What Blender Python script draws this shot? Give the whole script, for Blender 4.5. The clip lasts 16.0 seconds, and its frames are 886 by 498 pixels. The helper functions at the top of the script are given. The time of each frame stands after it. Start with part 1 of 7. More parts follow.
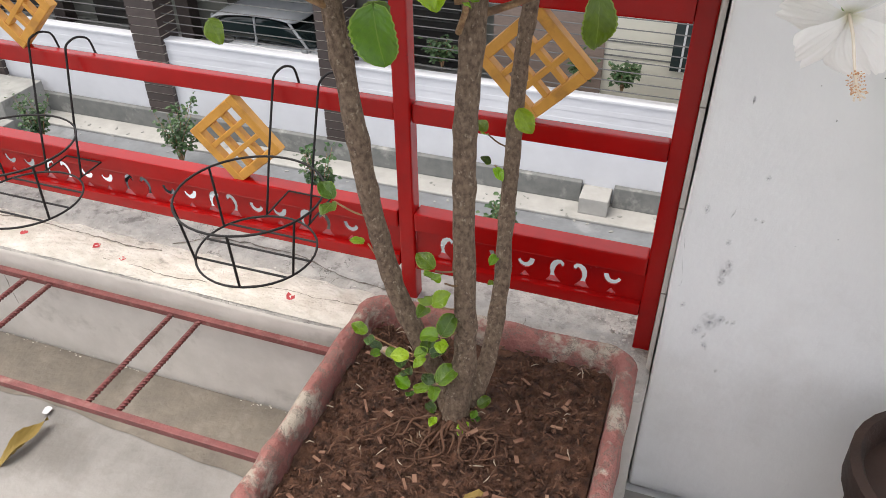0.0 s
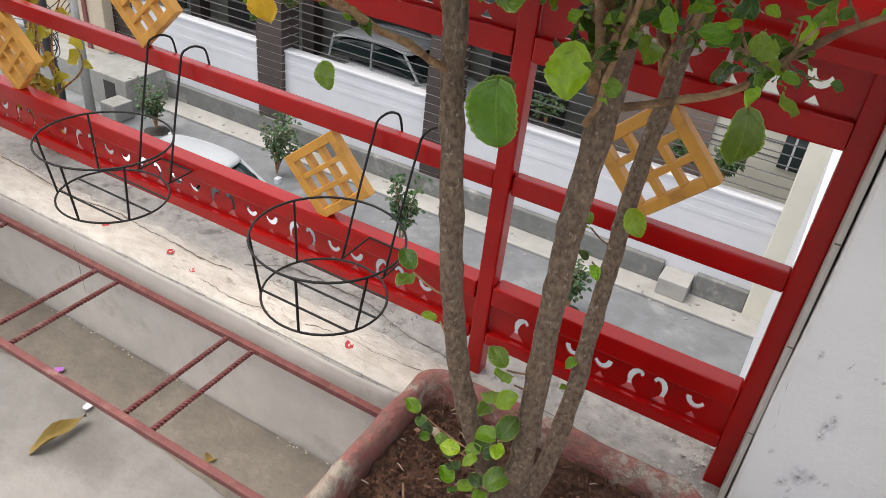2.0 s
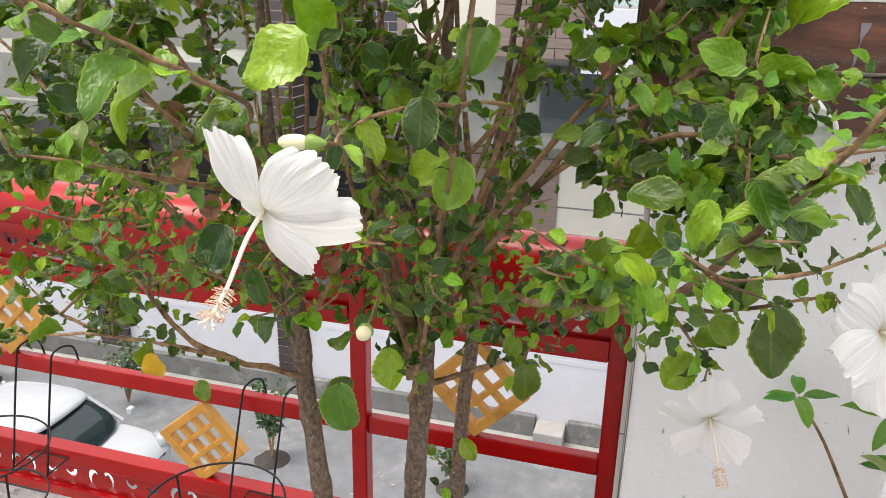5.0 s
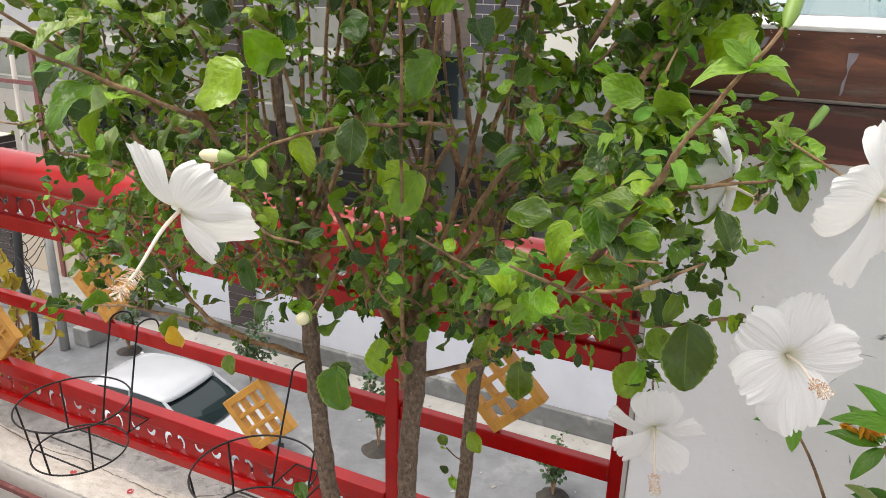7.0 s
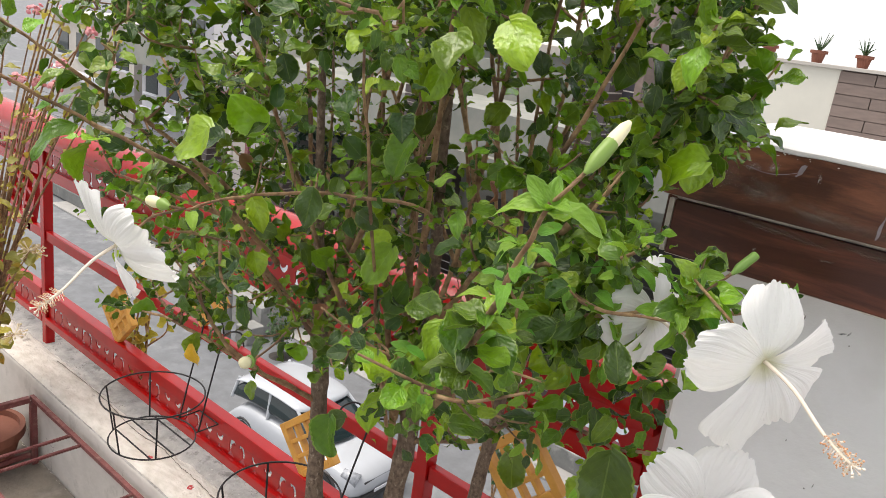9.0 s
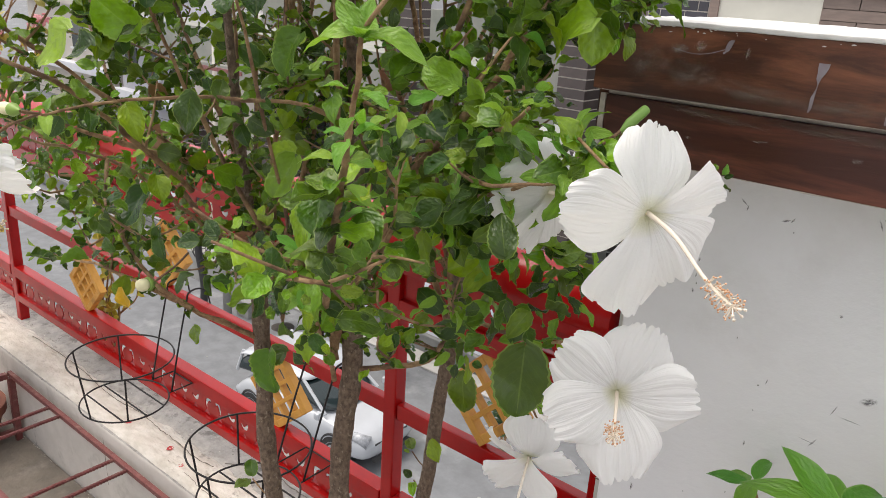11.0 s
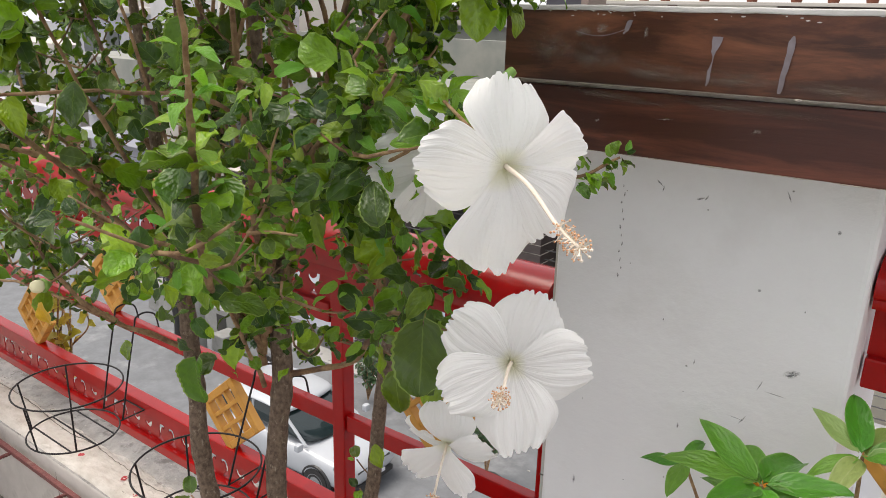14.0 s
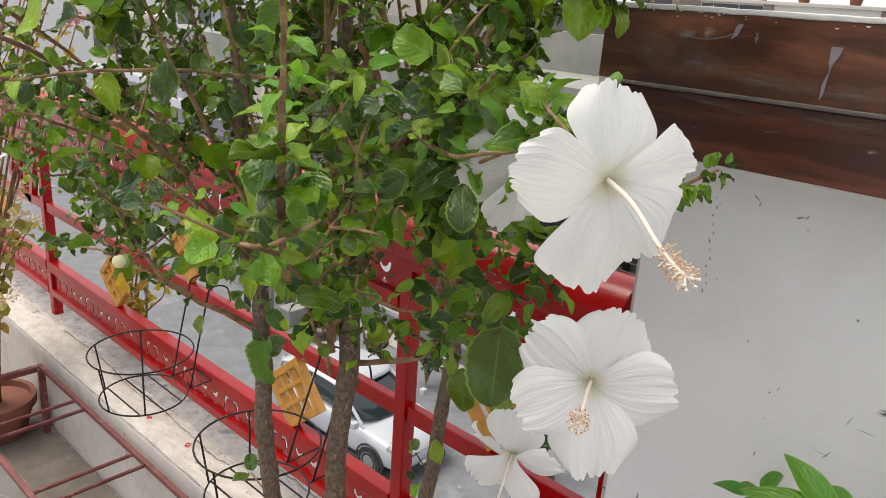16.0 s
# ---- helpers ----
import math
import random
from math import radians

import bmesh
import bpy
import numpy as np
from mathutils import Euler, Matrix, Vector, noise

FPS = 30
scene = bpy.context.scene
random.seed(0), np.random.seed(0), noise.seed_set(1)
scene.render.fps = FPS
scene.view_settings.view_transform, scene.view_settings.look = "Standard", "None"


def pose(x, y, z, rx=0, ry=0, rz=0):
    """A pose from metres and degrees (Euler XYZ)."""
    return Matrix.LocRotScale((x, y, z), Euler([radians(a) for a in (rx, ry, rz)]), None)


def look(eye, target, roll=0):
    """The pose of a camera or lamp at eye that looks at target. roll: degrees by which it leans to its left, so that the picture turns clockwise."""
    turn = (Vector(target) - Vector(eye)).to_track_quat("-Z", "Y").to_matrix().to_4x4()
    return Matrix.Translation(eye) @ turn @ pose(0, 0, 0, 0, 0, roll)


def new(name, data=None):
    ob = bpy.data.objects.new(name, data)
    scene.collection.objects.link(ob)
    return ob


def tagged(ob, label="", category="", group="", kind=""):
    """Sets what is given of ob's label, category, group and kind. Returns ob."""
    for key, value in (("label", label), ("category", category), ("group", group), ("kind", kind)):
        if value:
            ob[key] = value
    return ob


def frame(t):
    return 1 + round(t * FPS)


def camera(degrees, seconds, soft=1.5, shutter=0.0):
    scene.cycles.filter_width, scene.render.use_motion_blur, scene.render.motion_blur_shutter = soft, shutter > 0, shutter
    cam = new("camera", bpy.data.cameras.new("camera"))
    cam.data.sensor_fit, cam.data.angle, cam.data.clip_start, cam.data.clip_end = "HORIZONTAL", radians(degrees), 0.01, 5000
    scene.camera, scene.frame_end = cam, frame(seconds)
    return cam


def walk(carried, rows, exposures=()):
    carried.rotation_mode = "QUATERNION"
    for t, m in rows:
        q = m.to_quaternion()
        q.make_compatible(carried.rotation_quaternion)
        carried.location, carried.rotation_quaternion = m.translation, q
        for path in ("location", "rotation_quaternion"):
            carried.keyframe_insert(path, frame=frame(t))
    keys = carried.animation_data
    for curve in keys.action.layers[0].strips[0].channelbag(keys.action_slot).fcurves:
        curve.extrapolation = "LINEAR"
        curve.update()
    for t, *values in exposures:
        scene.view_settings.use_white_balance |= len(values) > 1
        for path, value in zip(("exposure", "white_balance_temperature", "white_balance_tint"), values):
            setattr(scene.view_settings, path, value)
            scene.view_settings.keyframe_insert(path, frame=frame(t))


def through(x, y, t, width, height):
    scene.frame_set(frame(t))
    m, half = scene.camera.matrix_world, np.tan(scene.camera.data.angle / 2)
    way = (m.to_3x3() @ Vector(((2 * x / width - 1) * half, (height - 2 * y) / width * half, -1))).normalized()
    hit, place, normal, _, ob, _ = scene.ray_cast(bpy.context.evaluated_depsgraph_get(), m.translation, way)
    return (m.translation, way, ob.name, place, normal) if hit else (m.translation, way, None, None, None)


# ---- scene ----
# ---- camera ----
cam = camera(60.4, 16.0, 0.65)
PATH = [
    (0, (0.047, -0.01, 1.471), (-0.498, 1.506, 0.285), -0.6),
    (0.5, (0.055, 0.028, 1.498), (-0.557, 1.582, 0.398), 1.0),
    (1, (0.064, 0.038, 1.488), (-0.6, 1.589, 0.413), -0.6),
    (1.5, (0.03, 0.037, 1.478), (-0.678, 1.596, 0.445), 5.7),
    (2, (-0.002, 0.069, 1.465), (-0.748, 1.562, 0.364), 6.7),
    (2.5, (0.017, 0.073, 1.459), (-0.695, 1.56, 0.327), 5.6),
    (3, (0.043, 0.046, 1.491), (-0.658, 1.584, 0.421), 2.0),
    (3.5, (0.072, 0.031, 1.548), (-0.569, 1.662, 0.583), 2.0),
    (4, (0.084, 0.01, 1.593), (-0.59, 1.7, 0.765), 2.4),
    (4.5, (0.094, -0.025, 1.634), (-0.626, 1.678, 0.872), -0.3),
    (5, (0.07, -0.072, 1.669), (-0.449, 1.742, 1.006), 1.2),
    (5.2, (0.059, -0.083, 1.686), (-0.438, 1.747, 1.049), 1.4),
    (7.3, (0.252, -0.084, 1.705), (-0.595, 1.6, 1.038), 1.7),
    (7.5, (0.252, -0.1, 1.712), (-0.545, 1.609, 1.045), 3.7),
    (8, (0.257, -0.136, 1.744), (-0.413, 1.636, 1.104), 7.6),
    (8.5, (0.322, -0.078, 1.758), (-0.587, 1.598, 1.154), 7.7),
    (8.8, (0.376, -0.002, 1.746), (-0.681, 1.579, 1.125), 8.6),
    (9, (0.4, 0.013, 1.741), (-0.805, 1.507, 1.178), 7.8),
    (9.5, (0.429, 0.051, 1.722), (-0.777, 1.546, 1.166), 5.4),
    (11.8, (0.463, 0.104, 1.681), (-0.698, 1.584, 1.002), 2.9),
    (12, (0.466, 0.114, 1.685), (-0.711, 1.607, 1.064), 2.8),
    (12.5, (0.456, 0.134, 1.71), (-0.839, 1.546, 1.136), 3.8),
    (13, (0.498, 0.132, 1.695), (-0.695, 1.638, 1.139), 3.0),
    (13.5, (0.507, 0.128, 1.665), (-0.656, 1.649, 1.088), 1.4),
    (14, (0.508, 0.123, 1.652), (-0.633, 1.654, 1.058), 1.4),
    (14.5, (0.504, 0.108, 1.636), (-0.641, 1.63, 1.025), 0.8),
    (15, (0.498, 0.126, 1.667), (-0.748, 1.583, 1.099), 3.1),
    (15.5, (0.483, 0.143, 1.688), (-0.818, 1.561, 1.144), 4.2),
    (16, (0.484, 0.134, 1.656), (-0.785, 1.545, 1.025), 4.0),
]
walk(cam, [(t, look(eye, target, roll)) for t, eye, target, roll in PATH], [(0.0, 0.69, 6650, 10), (0.6, 0.65, 6650, 10), (1.2, 0.53, 6650, 10), (3, 0.6, 6680, 10), (4.3, 0.78, 6700, 11), (5, 0.76, 6720, 11), (7.4, 0.5, 6780, 11), (8.9, 0.48, 6780, 11), (9.5, 0.74, 6780, 11), (11.9, 0.26, 6780, 11), (13, 0.49, 6780, 11), (14, 0.39, 6780, 11), (16, 0.36, 6780, 11)])

# ---- light: a hazy, bright, overcast day ----
world = bpy.data.worlds.new("world")
scene.world = world
world.use_nodes = True
wt = world.node_tree
wt.nodes.clear()
w_out = wt.nodes.new("ShaderNodeOutputWorld")
w_bg = wt.nodes.new("ShaderNodeBackground")
w_mix = wt.nodes.new("ShaderNodeMix")
w_mix.data_type = "RGBA"
w_sky = wt.nodes.new("ShaderNodeTexSky")
w_sky.sky_type = "NISHITA"
w_sky.sun_disc = False
w_sky.sun_elevation = radians(68)
w_sky.sun_rotation = radians(250)
w_sky.dust_density = 4.0
w_sky.air_density = 1.0
w_mix.inputs[0].default_value = 0.72
w_mix.inputs[7].default_value = (8.6, 8.7, 9.0, 1)
w_bg.inputs["Strength"].default_value = 0.125
wt.links.new(w_sky.outputs[0], w_mix.inputs[6])
wt.links.new(w_mix.outputs[2], w_bg.inputs["Color"])
wt.links.new(w_bg.outputs[0], w_out.inputs[0])

sun = new("sun", bpy.data.lights.new("sun", "SUN"))
sun.data.energy, sun.data.angle, sun.data.color = 2.5, radians(40), (1.0, 0.95, 0.88)
sun.matrix_world = look((-2.2, -0.9, 6.0), (0, 0, 0))


# ---- materials ----
def mat(name, base, second=None, scale=8.0, rough=0.7, metal=0.0, bump=0.0, bump_scale=60.0, third=None,
        third_scale=2.0, third_cut=(0.55, 0.7), spread=0.0, coat=0.0, detail=6.0, distort=0.0, stretch=None, spec=0.5):
    """A surface with a fine grain between two colours, patches of a third, fine relief and an optional spread from piece to piece."""
    m = bpy.data.materials.new(name)
    m.use_nodes = True
    nt = m.node_tree
    b = nt.nodes["Principled BSDF"]
    b.inputs["Metallic"].default_value = metal
    b.inputs["Coat Weight"].default_value = coat
    b.inputs["Specular IOR Level"].default_value = spec
    co = nt.nodes.new("ShaderNodeTexCoord")
    vec = co.outputs["Object"]
    if stretch:
        mp = nt.nodes.new("ShaderNodeMapping")
        mp.inputs["Scale"].default_value = stretch
        nt.links.new(vec, mp.inputs[0])
        vec = mp.outputs[0]

    def noise_tex(s, d=detail, r=0.6):
        n = nt.nodes.new("ShaderNodeTexNoise")
        n.inputs["Scale"].default_value, n.inputs["Detail"].default_value = s, d
        n.inputs["Roughness"].default_value, n.inputs["Distortion"].default_value = r, distort
        nt.links.new(vec, n.inputs["Vector"])
        return n

    def mix(f, a, c):
        k = nt.nodes.new("ShaderNodeMix")
        k.data_type = "RGBA"
        for s, v in ((0, f), (6, a), (7, c)):
            if hasattr(v, "links"):
                nt.links.new(v, k.inputs[s])
            else:
                k.inputs[s].default_value = v if s == 0 else (*v[:3], 1)
        return k.outputs[2]

    def ramp(v, lo, hi):
        k = nt.nodes.new("ShaderNodeMapRange")
        k.inputs[1].default_value, k.inputs[2].default_value = lo, hi
        nt.links.new(v, k.inputs[0])
        return k.outputs[0]

    second = second or tuple(c * 0.8 for c in base)
    n1 = noise_tex(scale)
    col = mix(ramp(n1.outputs[0], 0.35, 0.65), base, second)
    n2 = noise_tex(third_scale, 8.0, 0.65)
    if third:
        col = mix(ramp(n2.outputs[0], *third_cut), col, third)
    if spread:
        oi = nt.nodes.new("ShaderNodeObjectInfo")
        hs = nt.nodes.new("ShaderNodeHueSaturation")
        nt.links.new(ramp(oi.outputs["Random"], 0, 1), hs.inputs["Value"])
        hs.inputs["Value"].default_value = 1
        mr = nt.nodes.new("ShaderNodeMapRange")
        mr.inputs[3].default_value, mr.inputs[4].default_value = 1 - spread, 1 + spread
        nt.links.new(oi.outputs["Random"], mr.inputs[0])
        nt.links.new(mr.outputs[0], hs.inputs["Value"])
        nt.links.new(col, hs.inputs["Color"])
        col = hs.outputs[0]
    nt.links.new(col, b.inputs["Base Color"])
    rr = nt.nodes.new("ShaderNodeMapRange")
    rr.inputs[3].default_value, rr.inputs[4].default_value = max(0.03, rough - 0.12), min(1, rough + 0.12)
    nt.links.new(n2.outputs[0], rr.inputs[0])
    nt.links.new(rr.outputs[0], b.inputs["Roughness"])
    if bump:
        n3 = noise_tex(bump_scale, 8.0)
        bp = nt.nodes.new("ShaderNodeBump")
        bp.inputs["Strength"].default_value, bp.inputs["Distance"].default_value = bump, 0.01
        nt.links.new(n3.outputs[0], bp.inputs["Height"])
        nt.links.new(bp.outputs[0], b.inputs["Normal"])
    return m


def leaf_mat(name, dark, light, vein, through=0.25, gloss=0.42):
    """A leaf: green that varies from leaf to leaf, pale midrib and side veins from its own u, v, some light let through."""
    m = bpy.data.materials.new(name)
    m.use_nodes = True
    nt = m.node_tree
    b, out = nt.nodes["Principled BSDF"], nt.nodes["Material Output"]
    geo, uv = nt.nodes.new("ShaderNodeNewGeometry"), nt.nodes.new("ShaderNodeUVMap")
    sep = nt.nodes.new("ShaderNodeSeparateXYZ")
    nt.links.new(uv.outputs[0], sep.inputs[0])

    def math_node(op, a, c=None, d=None):
        k = nt.nodes.new("ShaderNodeMath")
        k.operation = op
        for i, v in enumerate((a, c, d)):
            if v is None:
                continue
            if hasattr(v, "links"):
                nt.links.new(v, k.inputs[i])
            else:
                k.inputs[i].default_value = v
        return k.outputs[0]

    def mix(f, a, c):
        k = nt.nodes.new("ShaderNodeMix")
        k.data_type = "RGBA"
        for s, v in ((0, f), (6, a), (7, c)):
            if hasattr(v, "links"):
                nt.links.new(v, k.inputs[s])
            else:
                k.inputs[s].default_value = v if s == 0 else (*v[:3], 1)
        return k.outputs[2]

    oi = nt.nodes.new("ShaderNodeObjectInfo")
    rnd = math_node("FRACT", math_node("ADD", geo.outputs["Random Per Island"], oi.outputs["Random"]))
    col = mix(math_node("POWER", rnd, 1.6), dark, light)
    hs = nt.nodes.new("ShaderNodeHueSaturation")
    nt.links.new(math_node("MULTIPLY_ADD", math_node("FRACT", math_node("MULTIPLY", rnd, 7.31)), 0.045, 0.478), hs.inputs["Hue"])
    nt.links.new(col, hs.inputs["Color"])
    col = hs.outputs[0]
    au = math_node("ABSOLUTE", math_node("SUBTRACT", sep.outputs[0], 0.5))
    rib = math_node("LESS_THAN", au, 0.016)
    wave = math_node("FRACT", math_node("MULTIPLY", math_node("SUBTRACT", sep.outputs[1], math_node("MULTIPLY", au, 0.9)), 6.0))
    ridge = math_node("ABSOLUTE", math_node("SUBTRACT", wave, 0.5))
    side = math_node("LESS_THAN", ridge, 0.035)
    veins = math_node("MAXIMUM", rib, math_node("MULTIPLY", side, 0.3))
    no = nt.nodes.new("ShaderNodeTexNoise")
    no.inputs["Scale"].default_value, no.inputs["Detail"].default_value = 55, 5
    tc = nt.nodes.new("ShaderNodeTexCoord")
    nt.links.new(tc.outputs["UV"], no.inputs["Vector"])
    no.inputs["Scale"].default_value = 5.0
    mot = nt.nodes.new("ShaderNodeMapRange")
    mot.inputs[1].default_value, mot.inputs[2].default_value = 0.35, 0.68
    nt.links.new(no.outputs[0], mot.inputs[0])
    col = mix(math_node("MULTIPLY", mot.outputs[0], 0.28), col, tuple(c * 0.55 for c in dark))
    # pale margin: an edge highlight painted into the leaf colour
    rim = math_node("MULTIPLY", math_node("GREATER_THAN", au, 0.455), 0.35)
    col = mix(math_node("MAXIMUM", rim, math_node("MULTIPLY", veins, 0.17)), col, vein)
    nt.links.new(col, b.inputs["Base Color"])
    b.inputs["Roughness"].default_value = gloss
    b.inputs["Specular IOR Level"].default_value = 0.5
    b.inputs["Sheen Weight"].default_value = 0.05
    b.inputs["Sheen Roughness"].default_value = 0.4
    bp = nt.nodes.new("ShaderNodeBump")
    bp.inputs["Strength"].default_value, bp.inputs["Distance"].default_value = 1.0, 0.0012
    quilt = math_node("MULTIPLY", math_node("SMOOTH_MIN", ridge, math_node("MULTIPLY", au, 3.0), 0.15), 0.42)
    bh = math_node("ADD", math_node("MULTIPLY", no.outputs[0], 1.5), quilt)
    nt.links.new(bh, bp.inputs["Height"])
    nt.links.new(bp.outputs[0], b.inputs["Normal"])
    tr = nt.nodes.new("ShaderNodeBsdfTranslucent")
    nt.links.new(mix(0.35, col, (light[0] * 1.15, light[1] * 1.3, light[2] * 0.6)), tr.inputs["Color"])
    ms = nt.nodes.new("ShaderNodeMixShader")
    ms.inputs[0].default_value = through
    nt.links.new(b.outputs[0], ms.inputs[1])
    nt.links.new(tr.outputs[0], ms.inputs[2])
    nt.links.new(ms.outputs[0], out.inputs[0])
    return m


RED = mat("red_enamel", (0.375, 0.004, 0.004), (0.31, 0.003, 0.003), 14, 0.22, bump=0.08, bump_scale=40, third=(0.19, 0.004, 0.006), third_scale=5, third_cut=(0.55, 0.85), spec=0.36)
GOLD = mat("ochre_paint", (0.62, 0.31, 0.055), (0.52, 0.25, 0.04), 30, 0.5, bump=0.08, bump_scale=90, third=(0.40, 0.19, 0.04), third_scale=25)
BLACK = mat("black_wire", (0.010, 0.010, 0.011), (0.018, 0.016, 0.016), 60, 0.55, spec=0.3)
MAROON = mat("maroon_paint", (0.20, 0.058, 0.055), (0.135, 0.038, 0.036), 40, 0.5, bump=0.3, bump_scale=120, third=(0.26, 0.14, 0.12), third_scale=30, third_cut=(0.54, 0.68))
WALL = mat("white_wall_paint", (0.83, 0.83, 0.838), (0.79, 0.79, 0.80), 6, 0.7, bump=0.22, bump_scale=38, third=(0.72, 0.71, 0.705), third_scale=4.5, third_cut=(0.55, 0.8))


def scuff_mat(name, colour, strength):
    """A rubbed mark with a soft, grainy edge: it thins out to nothing away from its middle."""
    m = bpy.data.materials.new(name)
    m.use_nodes = True
    nt = m.node_tree
    b, out = nt.nodes["Principled BSDF"], nt.nodes["Material Output"]
    b.inputs["Base Color"].default_value = (*colour, 1)
    b.inputs["Roughness"].default_value = 0.8
    co, ln, no = nt.nodes.new("ShaderNodeTexCoord"), nt.nodes.new("ShaderNodeVectorMath"), nt.nodes.new("ShaderNodeTexNoise")
    ln.operation = "LENGTH"
    nt.links.new(co.outputs["Object"], ln.inputs[0])
    no.inputs["Scale"].default_value, no.inputs["Detail"].default_value = 2.2, 6
    nt.links.new(co.outputs["Object"], no.inputs["Vector"])
    fall, grain, mul = nt.nodes.new("ShaderNodeMapRange"), nt.nodes.new("ShaderNodeMapRange"), nt.nodes.new("ShaderNodeMath")
    fall.inputs[1].default_value, fall.inputs[2].default_value, fall.inputs[3].default_value, fall.inputs[4].default_value = 0.1, 0.95, strength, 0.0
    grain.inputs[1].default_value, grain.inputs[2].default_value = 0.36, 0.6
    nt.links.new(ln.outputs["Value"], fall.inputs[0])
    nt.links.new(no.outputs[0], grain.inputs[0])
    mul.operation = "MULTIPLY"
    nt.links.new(fall.outputs[0], mul.inputs[0])
    nt.links.new(grain.outputs[0], mul.inputs[1])
    tr, mx = nt.nodes.new("ShaderNodeBsdfTransparent"), nt.nodes.new("ShaderNodeMixShader")
    nt.links.new(mul.outputs[0], mx.inputs[0])
    nt.links.new(tr.outputs[0], mx.inputs[1])
    nt.links.new(b.outputs[0], mx.inputs[2])
    nt.links.new(mx.outputs[0], out.inputs[0])
    return m


SMUDGE = scuff_mat("grey_smudge", (0.16, 0.16, 0.17), 1.3)
SMUDGE_PALE = scuff_mat("pale_smudge", (0.36, 0.36, 0.40), 0.55)


def cracked(m, scale, width, colour, cut):
    """Adds thin dark cracks, broken up by a noise, to a material of mat()."""
    nt = m.node_tree
    b = nt.nodes["Principled BSDF"]
    src = b.inputs["Base Color"].links[0].from_socket
    co, n, v = nt.nodes.new("ShaderNodeTexCoord"), nt.nodes.new("ShaderNodeTexNoise"), nt.nodes.new("ShaderNodeTexVoronoi")
    n.inputs["Scale"].default_value, n.inputs["Detail"].default_value = scale * 0.8, 5
    v.feature = "DISTANCE_TO_EDGE"
    v.inputs["Scale"].default_value = scale
    add = nt.nodes.new("ShaderNodeMix")
    add.data_type = "VECTOR"
    add.inputs[0].default_value = 0.12
    nt.links.new(co.outputs["Object"], n.inputs["Vector"])
    nt.links.new(co.outputs["Object"], add.inputs[4])
    nt.links.new(n.outputs["Color"], add.inputs[5])
    nt.links.new(add.outputs[1], v.inputs["Vector"])
    line, mask, both, k = (nt.nodes.new("ShaderNodeMath") for _ in range(4))
    line.operation, line.inputs[1].default_value = "LESS_THAN", width
    mask.operation, mask.inputs[1].default_value = "GREATER_THAN", cut
    both.operation = "MULTIPLY"
    nt.links.new(v.outputs["Distance"], line.inputs[0])
    n2 = nt.nodes.new("ShaderNodeTexNoise")
    n2.inputs["Scale"].default_value = scale * 0.45
    nt.links.new(co.outputs["Object"], n2.inputs["Vector"])
    nt.links.new(n2.outputs[0], mask.inputs[0])
    nt.links.new(line.outputs[0], both.inputs[0])
    nt.links.new(mask.outputs[0], both.inputs[1])
    mx = nt.nodes.new("ShaderNodeMix")
    mx.data_type = "RGBA"
    nt.links.new(both.outputs[0], mx.inputs[0])
    nt.links.new(src, mx.inputs[6])
    mx.inputs[7].default_value = (*colour, 1)
    nt.links.new(mx.outputs[2], b.inputs["Base Color"])
    return m


LEDGE = cracked(mat("bare_cement_ledge", (0.50, 0.475, 0.445), (0.34, 0.325, 0.305), 30, 0.85, bump=1.0, bump_scale=70, third=(0.22, 0.205, 0.19), third_scale=22, third_cut=(0.55, 0.66)), 19, 0.012, (0.20, 0.185, 0.17), 0.55)
LIME = cracked(mat("cream_lime_wash", (0.74, 0.705, 0.65), (0.57, 0.53, 0.47), 34, 0.85, bump=1.0, bump_scale=85, third=(0.36, 0.33, 0.29), third_scale=30, third_cut=(0.60, 0.70), stretch=(0.55, 1, 1)), 6, 0.0045, (0.24, 0.21, 0.18), 0.60)
KERB = cracked(mat("cement_render", (0.58, 0.545, 0.51), (0.51, 0.48, 0.445), 16, 0.8, bump=0.2, bump_scale=45, third=(0.36, 0.335, 0.305), third_scale=9, third_cut=(0.56, 0.74)), 5, 0.003, (0.24, 0.22, 0.20), 0.60)
FLOOR = cracked(mat("cement_floor", (0.27, 0.257, 0.245), (0.20, 0.19, 0.18), 9, 0.6, bump=0.25, bump_scale=70, third=(0.17, 0.158, 0.145), third_scale=5, third_cut=(0.53, 0.72)), 2.6, 0.0022, (0.34, 0.32, 0.30), 0.62)
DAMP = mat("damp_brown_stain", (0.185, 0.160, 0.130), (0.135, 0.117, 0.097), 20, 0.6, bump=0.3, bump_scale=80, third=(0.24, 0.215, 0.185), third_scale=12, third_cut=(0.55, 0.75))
POT = cracked(mat("faded_red_cement", (0.34, 0.145, 0.125), (0.26, 0.10, 0.088), 45, 0.85, bump=0.9, bump_scale=110, third=(0.42, 0.36, 0.30), third_scale=15, third_cut=(0.51, 0.59)), 130, 0.07, (0.15, 0.125, 0.105), 0.52)
SOIL = mat("garden_soil", (0.125, 0.057, 0.033), (0.035, 0.016, 0.010), 60, 0.95, bump=0.9, bump_scale=110, third=(0.13, 0.062, 0.036), third_scale=14)
BARK = mat("hibiscus_bark", (0.25, 0.178, 0.125), (0.10, 0.066, 0.045), 190, 0.9, bump=0.7, bump_scale=260, third=(0.35, 0.28, 0.21), third_scale=170, third_cut=(0.58, 0.66), stretch=(1, 1, 0.7))
TWIG = mat("young_bark", (0.44, 0.29, 0.15), (0.20, 0.10, 0.05), 90, 0.8, bump=0.6, bump_scale=220, third=(0.15, 0.085, 0.05), third_scale=18, third_cut=(0.5, 0.62))
